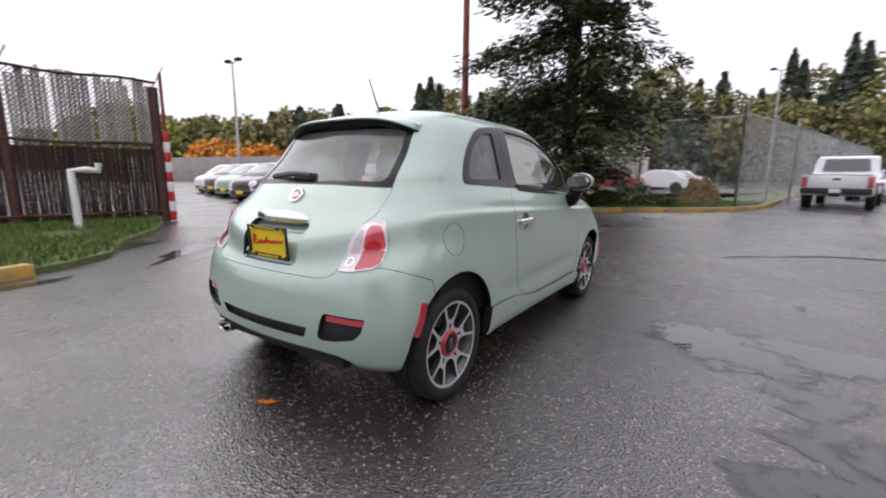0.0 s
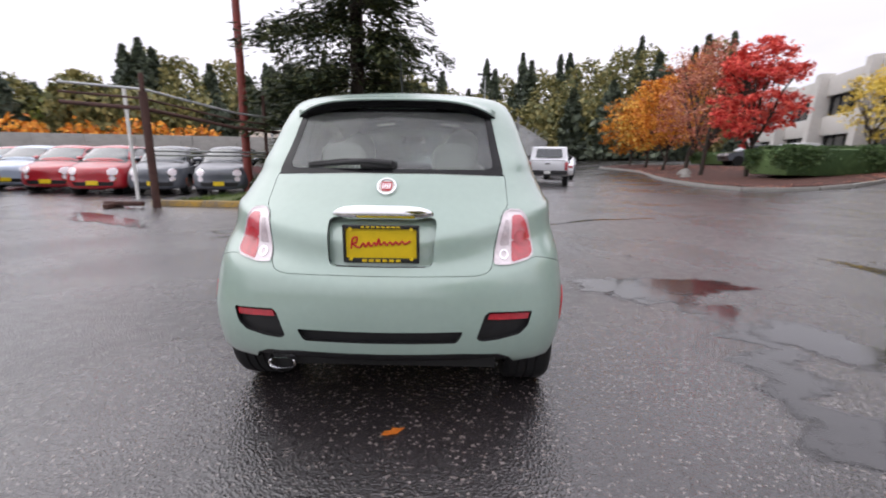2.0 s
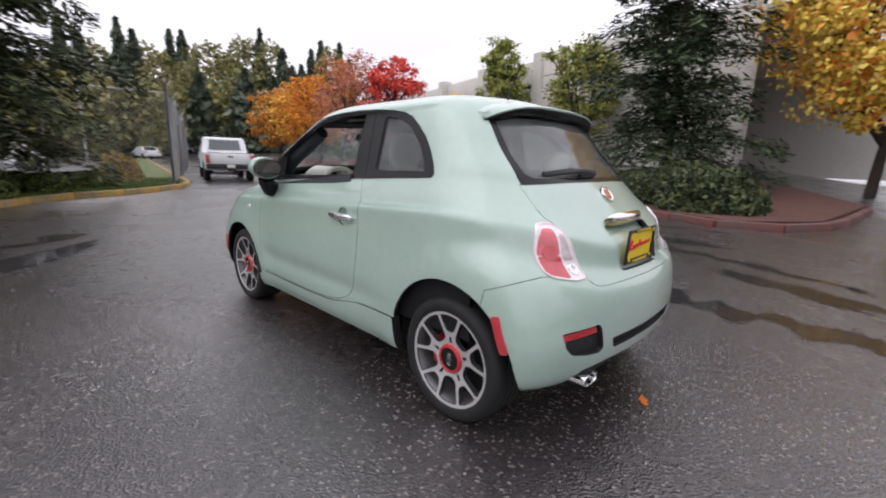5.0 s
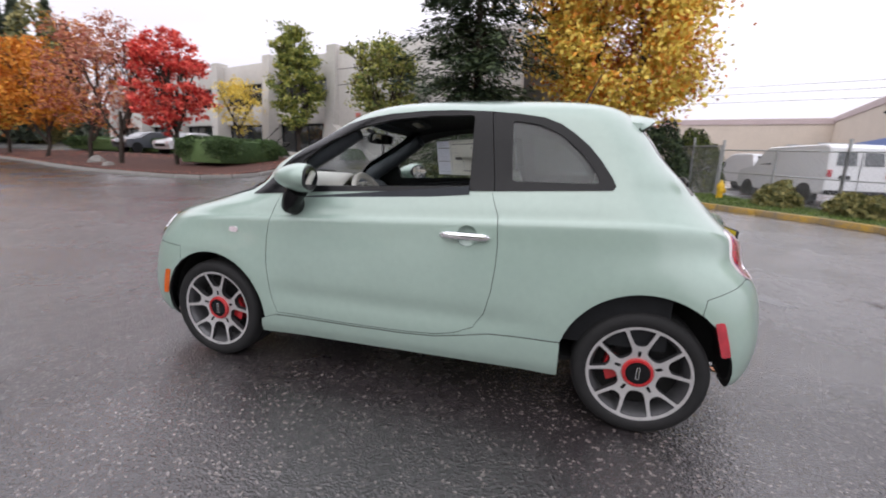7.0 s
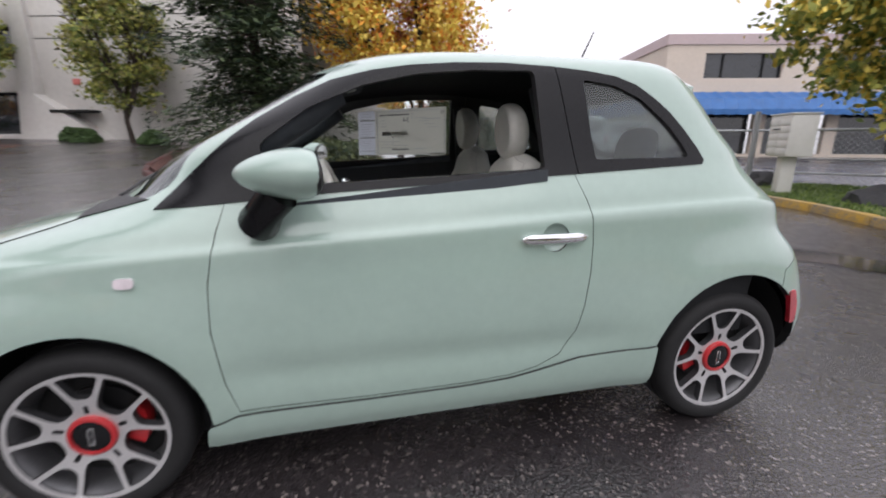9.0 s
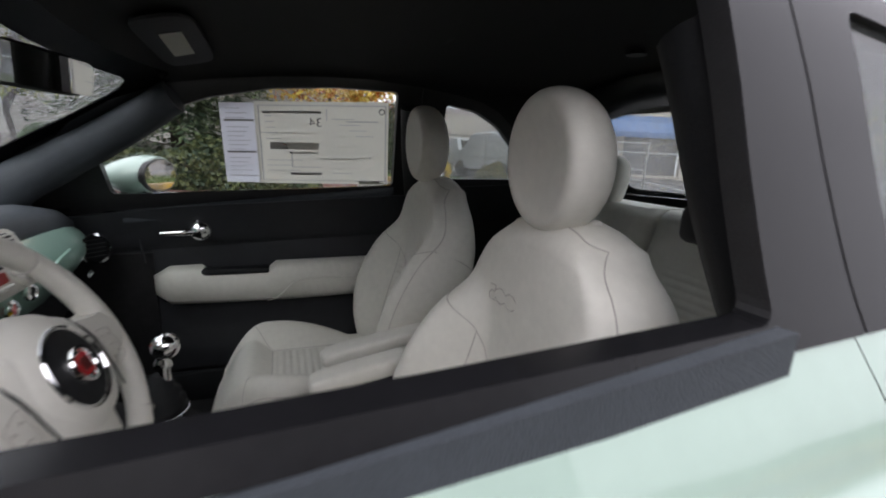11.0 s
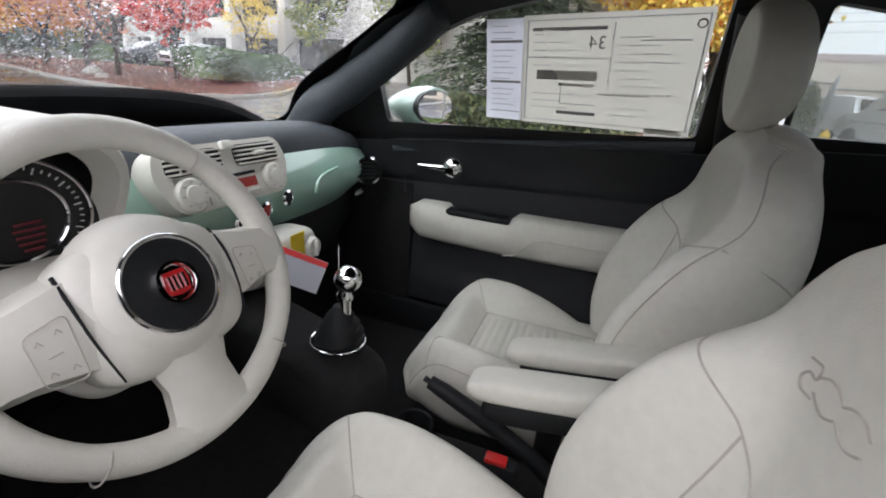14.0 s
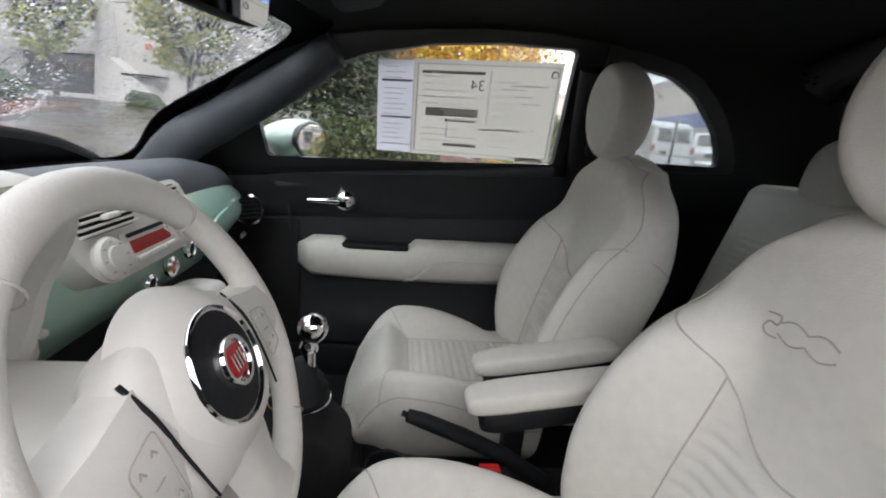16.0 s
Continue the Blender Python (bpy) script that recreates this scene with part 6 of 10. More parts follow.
con, olive, oran, greens = [], [], [], []
for az in np.arange(57, 128, 1.15):
    d = RNG.uniform(85, 120)
    h = (16 + 2.5 * sstep(90, 74, az) + 5 * noise.noise(Vector((az * 0.13, 0, 3))) + RNG.uniform(-3, 4)) * d / 100
    (con if RNG.uniform() < 0.55 else olive).append((*polar(az, d), h * (1.05 if len(con) % 3 else 1.18), RNG.uniform(3.8, 5.4)))
for az in np.arange(60, 150, 1.6):
    d = RNG.uniform(66, 84)
    (olive if RNG.uniform() < 0.62 else con).append((*polar(az, d), RNG.uniform(8.5, 11.5), RNG.uniform(3, 4.6)))
for az in np.arange(126, 166, 1.4):
    d = RNG.uniform(75, 95)
    (greens if RNG.uniform() < 0.6 else olive).append((*polar(az, d), RNG.uniform(8, 11.5), RNG.uniform(4, 6)))
for az in np.arange(122, 158, 5.2):
    oran.append((*polar(az, RNG.uniform(60, 66)), RNG.uniform(4.5, 6.5), RNG.uniform(2.5, 4)))
for az, d, h in ((126.2, 88, 21), (127.6, 88, 19.5), (125, 90, 20), (119.5, 95, 19), (113, 70, 15), (111, 72, 16), (109.5, 70, 15), (115.6, 75, 14)):
    con.append((*polar(az, d), h * 0.94, 5.0))
# far conifer and olive colours are lightened, with distance haze put into them
woods("far_conifers", "distant dark conifer woods", con, leaf_mat("far_conifer_hazed_green", (0.06, 0.078, 0.055), (0.115, 0.14, 0.092)), 1300, 0.62, True)
woods("far_broadleaves", "distant olive and yellow autumn woods", olive, L_OLIVE, 1700, 0.46, False)
woods("far_green_trees", "distant green and yellow trees", greens, L_GREEN, 1300, 0.42, False)
woods("far_orange_scrub", "distant orange autumn scrub", oran, L_ORANGE, 600, 0.34, False)
# dark sheet behind the woods, coloured as shade, so no gap shows between trunks
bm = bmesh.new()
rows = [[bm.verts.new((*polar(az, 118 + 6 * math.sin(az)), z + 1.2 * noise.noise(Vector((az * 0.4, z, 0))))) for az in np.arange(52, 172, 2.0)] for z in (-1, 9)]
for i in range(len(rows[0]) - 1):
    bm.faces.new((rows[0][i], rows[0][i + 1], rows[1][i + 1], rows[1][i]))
shade_sheet = part("backdrop", bm, mat("shaded_wood_edge", (0.018, 0.025, 0.014), 0.9, scale=0.4, color2=(0.07, 0.075, 0.03)), None)
tagged(shade_sheet, "dark sheet standing for the shade within the far woods", "backdrop", kind="structure")

# ---- offices to the east: tilt-up concrete with buttress piers ----
def office():
    t = empty("office_building", (26.15, 16.05, 1.0), -17.0)
    tagged(t, "two-storey grey tilt-up concrete offices with leaning piers", "building")
    H = 7.5
    # local frame: +y runs north along the facade, -x faces the car park
    def wall(name, y0, y1, z0, z1, x0=0.0, th=0.3, m=M_TILTUP, label=""):
        bm = bmesh.new()
        box(bm, x0 + th / 2, (y0 + y1) / 2, (z0 + z1) / 2, th, y1 - y0, z1 - z0, 0.01)
        return part(name, bm, m, t, label)
    blank = wall("wall", -14.5, -0.45, -0.8, H, 0.0)
    for z in (5.15, 6.2):
        bm = bmesh.new()
        box(bm, -0.006, -7.4, z, 0.02, 13.9, 0.035)
        part("groove", bm, M_UNDER, t)
    for k in range(5):
        y0, y1 = 0.45 + 7.45 * k, 7.45 + 7.45 * k - 0.45
        wall("spandrel", y0, y1, 5.9, H, 0.35)
        wall("spandrel", y0, y1, 2.6, 4.2, 0.35)
        wall("plinth", y0, y1, -0.8, 0.4, 0.35)
        for z0, z1 in ((4.2, 5.9), (0.4, 2.6)):
            w = wall("window", y0, y1, z0, z1, 0.75, 0.06, M_WINDOWDARK, "dark strip of office windows")
            bm = bmesh.new()
            for q in np.linspace(y0, y1, 5):
                box(bm, 0.72, q, (z0 + z1) / 2, 0.05, 0.07, z1 - z0)
            box(bm, 0.72, (y0 + y1) / 2, z1 - 0.03, 0.05, y1 - y0, 0.06)
            part("mullions", bm, M_UNDER, w)
    for k in range(6):
        bm = bmesh.new()
        yc = 7.45 * k
        o = [(-0.62, -0.8), (-0.62, 0.3), (-0.25, H + 0.35), (0.75, H + 0.35), (0.75, -0.8)]
        if k == 0:
            o = [(-1.0, -0.8), (-0.9, 0.4), (-0.3, 4.5), (-0.25, H + 0.35), (0.75, H + 0.35), (0.75, -0.8)]
        a = [bm.verts.new((x, yc - 0.45, z)) for x, z in o]
        b = [bm.verts.new((x, yc + 0.45, z)) for x, z in o]
        bm.faces.new(a), bm.faces.new(b[::-1])
        for i in range(len(a)):
            bm.faces.new((a[i], a[(i + 1) % len(a)], b[(i + 1) % len(a)], b[i]))
        part("pier", bm, M_TILTUP, t, "leaning concrete pier", sharp=20)
    bm = bmesh.new()
    a = [bm.verts.new((x, y, z)) for x, y, z in ((0.0, -0.5, 2.4), (0.0, -5.2, -0.6), (0.0, -0.5, -0.6))]
    b = [bm.verts.new((x, y, z)) for x, y, z in ((-0.7, -0.5, 2.4), (-0.9, -5.2, -0.6), (-1.1, -0.5, -0.6))]
    bm.faces.new(a), bm.faces.new(b[::-1])
    for i in range(3):
        bm.faces.new((a[i], a[(i + 1) % 3], b[(i + 1) % 3], b[i]))
    part("ramp_wall", bm, M_TILTUP, t, "sloping concrete buttress", sharp=20)
    bm = bmesh.new()
    box(bm, -0.35, -2.4, 1.55, 1.0, 2.1, 0.12)
    part("canopy", bm, M_UNDER, t, "small dark canopy")
    bm = bmesh.new()
    box(bm, -0.03, -2.4, 3.05, 0.05, 0.42, 0.30, 0.01)
    part("sign", bm, mat("faded_red_sign", (0.55, 0.16, 0.14), 0.6, vary=0.1), t, "small faded red wall sign")
    bm = bmesh.new()
    box(bm, 9.0, 10, H - 0.4, 17, 50, 0.3)
    box(bm, 17.5, 10, H / 2 - 0.4, 0.3, 50, H)
    part("roof", bm, M_TILTUP, t, "flat roof")
    for k in range(2):
        st = empty("outside_stair", (25.3 + 0.8 * k, 20.6 - 8.3 * k, 1.1), -17)
        for i in range(6):
            bm = bmesh.new()
            box(bm, -0.3, -0.28 * i, 0.16 * i + 0.1, 1.0, 0.3, 0.05)
            part("tread", bm, M_CONCRETE, st)
        for sx in (-0.8, 0.2):
            for nm, z0, r_ in (("stringer", 0.0, 0.04), ("handrail", 0.95, 0.025)):
                bm = bmesh.new()
                tube(bm, [(sx, 0.1, z0), (sx, -1.6, z0 + 0.95)], r_, 6)
                part(nm, bm, M_UNDER, st)
        tagged(st, "small open concrete stair at the office wall", "stair")
    return t


office()


# ---- cream building with blue awning to the south-east ----
def shop():
    t = empty("shop_building", (21.0, -18.2, 0.15), 0)
    tagged(t, "cream stucco building with pink parapet, blue band and blue awning", "building")
    u, v = Vector((-0.259, -0.966, 0)), Vector((0.966, -0.259, 0))  # along the front, along the flank
    fr = Matrix((( *(-u), 0), (*v, 0), (0, 0, 1, 0), (0, 0, 0, 1))).transposed()
    H = 6.9
    def blk(name, a0, a1, b0, b1, z0, z1, m, label="", bev=0.0):
        """A block from a0..a1 along the front and b0..b1 along the flank."""
        bm = bmesh.new()
        box(bm, 0, 0, 0, 1, 1, 1)
        for q in bm.verts:
            a = a0 + (q.co.x + 0.5) * (a1 - a0)
            b = b0 + (q.co.y + 0.5) * (b1 - b0)
            z = z0 + (q.co.z + 0.5) * (z1 - z0)
            q.co = u * a + v * b + Vector((0, 0, z))
        return part(name, bm, m, t, label, smooth=False)
    wins = [(2.2, 6.6), (8.6, 12.6), (14.6, 18.6)]
    zs, ze = 4.55, 5.9
    blk("wall", 0, 24, 0, 0.3, 3.2, zs, M_CREAM)
    blk("wall", 0, 24, 0, 0.3, ze, 6.35, M_CREAM)
    last = 0
    for a0, a1 in wins + [(24, 24)]:
        blk("wall", last, a0, 0, 0.3, zs, ze, M_CREAM)
        last = a1
    for a0, a1 in wins:
        w = blk("window", a0, a1, 0.22, 0.26, zs, ze, M_WINDOWDARK, "dark upper window")
        for e in (a0, a0 + (a1 - a0) * 0.24, a0 + (a1 - a0) * 0.76, a1 - 0.06):
            p = blk("mullion", e, e + 0.06, 0.12, 0.24, zs, ze, M_UNDER)
            p.parent = w
    blk("wall", 0, 1.6, 0, 0.3, -0.4, 3.2, M_CREAM)
    for a0 in (1.6, 5.8, 10.4, 15.0, 19.6):
        blk("shop_window", a0, a0 + 3.9, 0.5, 0.56, 0.25, 3.2, M_WINDOWDARK, "dark shop front glass")
        blk("pier", a0 + 3.9, a0 + 4.6, 0, 0.3, -0.4, 3.2, M_CREAM)
        blk("sill", a0, a0 + 3.9, 0, 0.4, -0.4, 0.25, M_CREAM)
    blk("parapet", -0.08, 24, -0.08, 0.4, 6.35, H, M_PINKTRIM, "pinkish parapet")
    blk("flank_wall", 0, 0.3, 0.3, 34, -0.4, 6.35, M_CREAM)
    blk("flank_parapet", -0.08, 0.3, 0.4, 34, 6.35, H, M_PINKTRIM, "pinkish parapet")
    blk("blue_band", -0.03, 0.0, 0.0, 34, 2.7, 3.75, M_BLUEBAND, "painted blue band")
    blk("back_wing", -16, 0.2, 33.5, 34, -0.4, 6.2, M_CREAM, "cream wing behind")
    blk("back_parapet", -16, 0.2, 33.4, 34.1, 6.2, 6.8, M_PINKTRIM)
    bm = bmesh.new()
    prof = [(0.0, 3.78), (-0.9, 3.35), (-1.25, 2.75), (-1.25, 2.45), (-1.2, 2.45), (-1.2, 2.72), (-0.86, 3.28), (0.0, 3.7)]
    n = 33
    rows = []
    for i in range(n * 3):
        a = 0.1 + 23.8 * i / (n * 3 - 1)
        rib = 0.035 if i % 3 == 0 else 0.0
        rows.append([bm.verts.new(u * a + v * (b - rib) + Vector((0, 0, z + rib))) for b, z in prof])
    for p, q in zip(rows, rows[1:]):
        for i in range(len(prof)):
            bm.faces.new((p[i], p[(i + 1) % len(prof)], q[(i + 1) % len(prof)], q[i]))
    bm.faces.new(rows[0]), bm.faces.new(rows[-1][::-1])
    part("awning", bm, M_AWNING, t, "ribbed blue sheet awning", sharp=15)
    for b in (3.0, 9.5, 17.0):
        bm = bmesh.new()
        box(bm, 0, 0, 0, 0.3, 0.18, 0.16, 0.02, Matrix.Translation(u * -0.15 + v * b + Vector((0, 0, 5.6))))
        part("wall_lamp", bm, M_UNDER, t)
    blk("roof", 0.2, 24, 0.3, 34, 6.2, 6.35, M_TILTUP)
    return t


shop()

# ---- fences, gates and poles ----
def wires(bm, a, b, z0, z1, pitch=0.11, r=0.0022):
    """Chain-link: crossing straight wires between a and b."""
    a, b = Vector(a), Vector(b)
    L, H = (b - a).length, z1 - z0
    d = (b - a).normalized()
    n = int((L + H) / pitch)
    for s in (1, -1):
        for i in range(n):
            q = i * pitch - H
            t0, t1 = max(0.0, -q), min(H, L - q)
            if t1 - t0 < 0.05:
                continue
            f = (lambda t: a + d * (q + t)) if s == 1 else (lambda t: b - d * (q + t))
            p0, p1 = f(t0), f(t1)
            g0, g1 = ground_z(p0.x, p0.y), ground_z(p1.x, p1.y)
            rod(bm, (p0.x, p0.y, g0 + z0 + t0), (p1.x, p1.y, g1 + z0 + t1), r, seg=3, caps=False)


def chain_fence(label, pts, h, step=3.0, pitch=0.11, rails=(1.0,), arms=False, m=M_GALV, r=0.03, wire=True, wr=0.0022):
    """A wire fence: posts, rails and mesh, part by part."""
    t = empty("wire_fence", (0, 0, 0))
    for a, b in zip(pts, pts[1:]):
        a, b = Vector(a), Vector(b)
        n = max(1, round((b - a).length / step))
        for i in range(n + 1):
            p = a.lerp(b, i / n)
            g = ground_z(p.x, p.y)
            bm = bmesh.new()
            rod(bm, (p.x, p.y, g - 0.1), (p.x, p.y, g + h + (0.35 if i == 0 else 0.04)), r * (1.4 if i in (0, n) else 1), seg=10)
            if arms:
                rod(bm, (p.x, p.y, g + h), (p.x + 0.18, p.y, g + h + 0.3), 0.015, seg=6)
            part("post", bm, m, t)
        for k in rails:
            bm = bmesh.new()
            rod(bm, (a.x, a.y, ground_z(a.x, a.y) + h * k), (b.x, b.y, ground_z(b.x, b.y) + h * k), 0.022, seg=8)
            part("rail", bm, m, t)
        if wire:
            bm = bmesh.new()
            wires(bm, a, b, 0.05, h, pitch, wr)
            ob = part("mesh", bm, m, t, smooth=False)
            ob["kind"] = "stuff"
    return tagged(t, label, "fence")


chain_fence("galvanised chain-link fence with leaning top arms", [(1.85, 14.2, 0), (3.7, 20.5, 0), (6.4, 30, 0), (10.0, 43, 0)], 3.1, 3.0, 0.10, arms=True, wr=0.004)
chain_fence("galvanised chain-link fence across the lot", [(1.85, 14.2, 0), (-1.2, 14.6, 0), (-7.6, 15.6, 0)], 3.0, 3.2, 0.13, wr=0.003)
chain_fence("wire fence before the white vans", [(15.6, -6.1, 0), (12.2, -8.2, 0), (9.2, -10.2, 0)], 1.75, 2.6, 0.13, (1.0, 0.55), wr=0.003)
chain_fence("wire fence along the shop lot", [(8.2, -12.6, 0), (3.0, -16.5, 0), (-6, -18.5, 0)], 1.5, 3.0, 0.15, (1.0, 0.45), wr=0.003)
chain_fence("wire fence with vines by the hydrant", [(20.8, -4.8, 0), (17.6, -5.6, 0), (15.8, -6.1, 0)], 1.9, 3.0, 0.13, wr=0.003)

g = empty("swing_gate", (0, 0, 0))
bm = bmesh.new()
rod(bm, (8.0, -10.9, -0.1), (8.0, -10.9, 1.95), 0.07, seg=12)
part("post", bm, M_GALV, g)
bm = bmesh.new()
tube(bm, [(7.9, -10.9, 0.35), (7.9, -10.9, 1.45), (4.9, -13.4, 1.45), (4.9, -13.4, 0.35)], 0.03, 8, closed=True)
part("leaf_frame", bm, M_GALV, g)
bm = bmesh.new()
tube(bm, [(7.95, -10.9, 0.4), (10.6, -9.6, 0.85)], 0.028, 8)
tube(bm, [(8.0, -10.9, 1.45), (11.6, -9.0, 1.5)], 0.028, 8)
part("bar", bm, M_GALV, g)
tagged(g, "open galvanised steel gate with a leaning bar", "gate")

# slatted gate on the western side
sg = empty("slatted_gate", (0, 0, 0))
A, B = Vector((-9.0, 1.65, 0)), Vector((-10.6, -5.6, 0))
dr = (B - A).normalized()
nr = Vector((-dr.y, dr.x, 0))
GT = 3.05
for k, q in enumerate((0.0, 2.45, 5.0, 7.4)):
    p = A + dr * q
    bm = bmesh.new()
    rod(bm, (p.x, p.y, 0), (p.x, p.y, GT + (0.0 if k else -0.1)), 0.075 if k else 0.1, seg=12)
    part("post", bm, M_RUST, sg, "rusty brown gate post")
    bm = bmesh.new()
    rod(bm, (p.x, p.y, GT - 0.1), (p.x + 0.12, p.y + 0.2, GT + 0.35), 0.018, seg=6)
    part("wire_arm", bm, M_GALV, sg)
for z, wob in ((GT, 0.03), (1.72, 0.02), (0.25, 0.01)):
    bm = bmesh.new()
    tube(bm, [A + dr * q + Vector((0, 0, z + wob * math.sin(q * 3))) + nr * 0.05 for q in np.linspace(-0.05, 7.4, 24)], 0.028, 7)
    part("rail", bm, M_RUST, sg, "bent rusty gate rail")
slat_hi, slat_lo = bmesh.new(), bmesh.new()
box(slat_hi, 0, 0, 0, 0.062, 0.012, 1.0, 0.003)
box(slat_lo, 0, 0, 0, 0.066, 0.012, 1.0, 0.003)
mes = []
for nm, bmx_, m_ in (("slat", slat_hi, M_SLATLIGHT), ("slat", slat_lo, M_SLATDARK)):
    me = bpy.data.meshes.new(nm)
    bmx_.to_mesh(me)
    bmx_.free()
    me.materials.append(m_)
    mes.append(me)
ang = math.atan2(dr.y, dr.x)
for i in range(100):
    q = 0.12 + i * 0.0725
    p = A + dr * q + nr * RNG.uniform(-0.01, 0.01)
    top = GT + 0.02 + RNG.uniform(-0.16, 0.06)
    for me, z0, z1 in ((mes[0], 1.66 + RNG.uniform(-0.06, 0.06), top), (mes[1], 0.12, 1.62)):
        if me is mes[0] and i % 9 == 4:
            continue
        o = new("slat", me)
        o.parent = sg
        o.matrix_local = Matrix.LocRotScale((p.x, p.y, (z0 + z1) / 2), Euler((0, RNG.uniform(-0.012, 0.012), ang + RNG.uniform(-0.25, 0.25))), (1, 1, z1 - z0))
bm = bmesh.new()
wires(bm, A + nr * 0.03, B + nr * 0.03, 0.1, GT, 0.085, 0.006)
o = part("mesh", bm, M_RUST, sg, smooth=False)
o["kind"] = "stuff"
tagged(sg, "rusty chain-link gate with pale and brown woven slats", "gate")
rp = empty("marker_post", (-8.83, 1.75, 0))
for i in range(9):
    bm = bmesh.new()
    lathe(bm, [(0.062, 0.0), (0.065, 0.01), (0.065, 0.21), (0.062, 0.22)], 16, "Z", (0, 0, 0.02 + 0.22 * i))
    part("band", bm, M_REDPAINT if i % 2 == 0 else M_WHITEPAINT, rp)
bm = bmesh.new()
rod(bm, (0, 0, 2.0), (0, 0, 3.25), 0.035, seg=10)
part("pipe", bm, M_REDPOLE, rp)
tagged(rp, "red and white striped gate post", "post")
bm = bmesh.new()
tube(bm, [(-8.1, -0.2, 0.0), (-8.12, -0.2, 0.6), (-8.14, -0.2, 1.14), (-8.05, 0.0, 1.16), (-7.98, 0.16, 1.14), (-7.98, 0.17, 1.28)], 0.06, 10)
tagged(part("bent_pipe", bm, M_WHITEPAINT, None, sharp=60), "white painted bent steel pipe in the grass", "pipe")

# barrier gate beside the lot
bg = empty("barrier_gate", (0, 0, 0))
bm = bmesh.new()
rod(bm, (-6.62, 6.45, 0), (-6.62, 6.45, 2.55), 0.085, seg=12)
rod(bm, (-6.62, 6.45, 2.55), (-6.62, 6.45, 2.95), 0.05, seg=10)
part("post", bm, M_RUST, bg, "rusty brown gate post")
for z0, z1, m_, r_ in ((2.62, 2.30, M_GALV, 0.028), (2.42, 2.1, M_RUST, 0.025), (2.2, 1.9, M_RUST, 0.045)):
    bm = bmesh.new()
    tube(bm, [(-8.4, 6.3, z0 + 0.12), (-6.65, 6.5, z0), (-5.8, 8.8, z1 + 0.06), (-4.9, 10.4, z1)], r_, 8)
    part("rail", bm, m_, bg)
for z in (1.28, 1.18):
    bm = bmesh.new()
    tube(bm, [(-6.62, 6.45, z), (-5.46, 9.98, z + 0.02)], 0.024, 8)
    part("rail", bm, M_GALV, bg)
bm = bmesh.new()
rod(bm, (-5.46, 9.98, 0), (-5.46, 9.98, 2.97), 0.05, seg=10)
part("post", bm, M_RUST, bg)
bm = bmesh.new()
rod(bm, (-8.35, 8.2, 0), (-8.35, 8.2, 2.9), 0.045, seg=10)
part("post", bm, M_WHITEPAINT, bg, "white gate post")
bm = bmesh.new()
box(bm, -7.2, 6.2, 0.10, 0.9, 0.10, 0.10, 0.02)
box(bm, -7.45, 6.2, 0.05, 0.12, 0.5, 0.10, 0.02)
part("foot", bm, M_RUST, bg)
tagged(bg, "rusty barrier gate with several pipe rails", "gate")
bm = bmesh.new()
tube(bm, [(-6.21, 10.2, 0), (-6.17, 10.2, 4), (-6.14, 10.2, 11.5)], [0.13, 0.115, 0.09], 14)
tagged(part("utility_pole", bm, M_REDPOLE, None), "tall red-brown steel pole", "pole")


def lamp_post(x, y, h, label):
    t = empty("lamp_post", (x, y, ground_z(x, y)))
    bm = bmesh.new()
    tube(bm, [(0, 0, 0), (0, 0, h)], [0.13, 0.08], 10)
    part("pole", bm, M_GALV, t)
    for s in (-1, 1):
        bm = bmesh.new()
        tube(bm, [(0, 0, h - 0.1), (s * 0.5, 0.1, h + 0.15)], 0.04, 6)
        box(bm, s * 0.75, 0.1, h + 0.22, 0.6, 0.4, 0.22, 0.04)
        part("lamp_head", bm, M_UNDER, t)
    tagged(t, label, "lamp post")


lamp_post(-33.5, 18.0, 9.9, "tall grey lot lamp post with two heads")
lamp_post(4.5, 60, 12.5, "tall lamp post far up the road")
bm = bmesh.new()
for z in (8.6, 9.4, 10.1):
    tube(bm, [(30, -60, z), (45, -30, z - 0.6), (60, 0, z)], 0.02, 4)
tagged(part("power_lines", bm, M_UNDER, None), "thin overhead power lines", "cable")
# concrete wall behind the parked cars
cw = empty("yard_wall", (0, 0, 0))
pts = [(-62, 20), (-34, 24), (-22, 27), (-8, 30.5), (-4, 31.5)]
for (x0, y0), (x1, y1) in zip(pts, pts[1:]):
    n = max(1, int(math.hypot(x1 - x0, y1 - y0) / 3))
    for i in range(n):
        a, b = Vector((x0, y0, 0)).lerp(Vector((x1, y1, 0)), i / n), Vector((x0, y0, 0)).lerp(Vector((x1, y1, 0)), (i + 1) / n)
        bm = bmesh.new()
        L = (b - a).length
        box(bm, 0, 0, 1.3, L - 0.02, 0.2, 2.7, 0.015)
        o = part("panel", bm, M_CONCRETE, cw)
        o.matrix_local = Matrix.LocRotScale((a + b) / 2, Euler((0, 0, math.atan2(b.y - a.y, b.x - a.x))), None)
tagged(cw, "long weathered concrete yard wall", "wall")
bm = bmesh.new()
box(bm, -13, 42, 1.6, 14, 8, 4.2, 0.05)
tagged(part("shed", bm, M_CREAM, None), "low pale shed beyond the yard", "building")
bm = bmesh.new()
box(bm, 7.5, 92, 2.2, 5, 5, 3.6, 0.05)
tagged(part("shed", bm, mat("tan_siding", (0.45, 0.34, 0.24), 0.8, vary=0.1, scale=1), None), "small tan shed at the end of the road", "building")

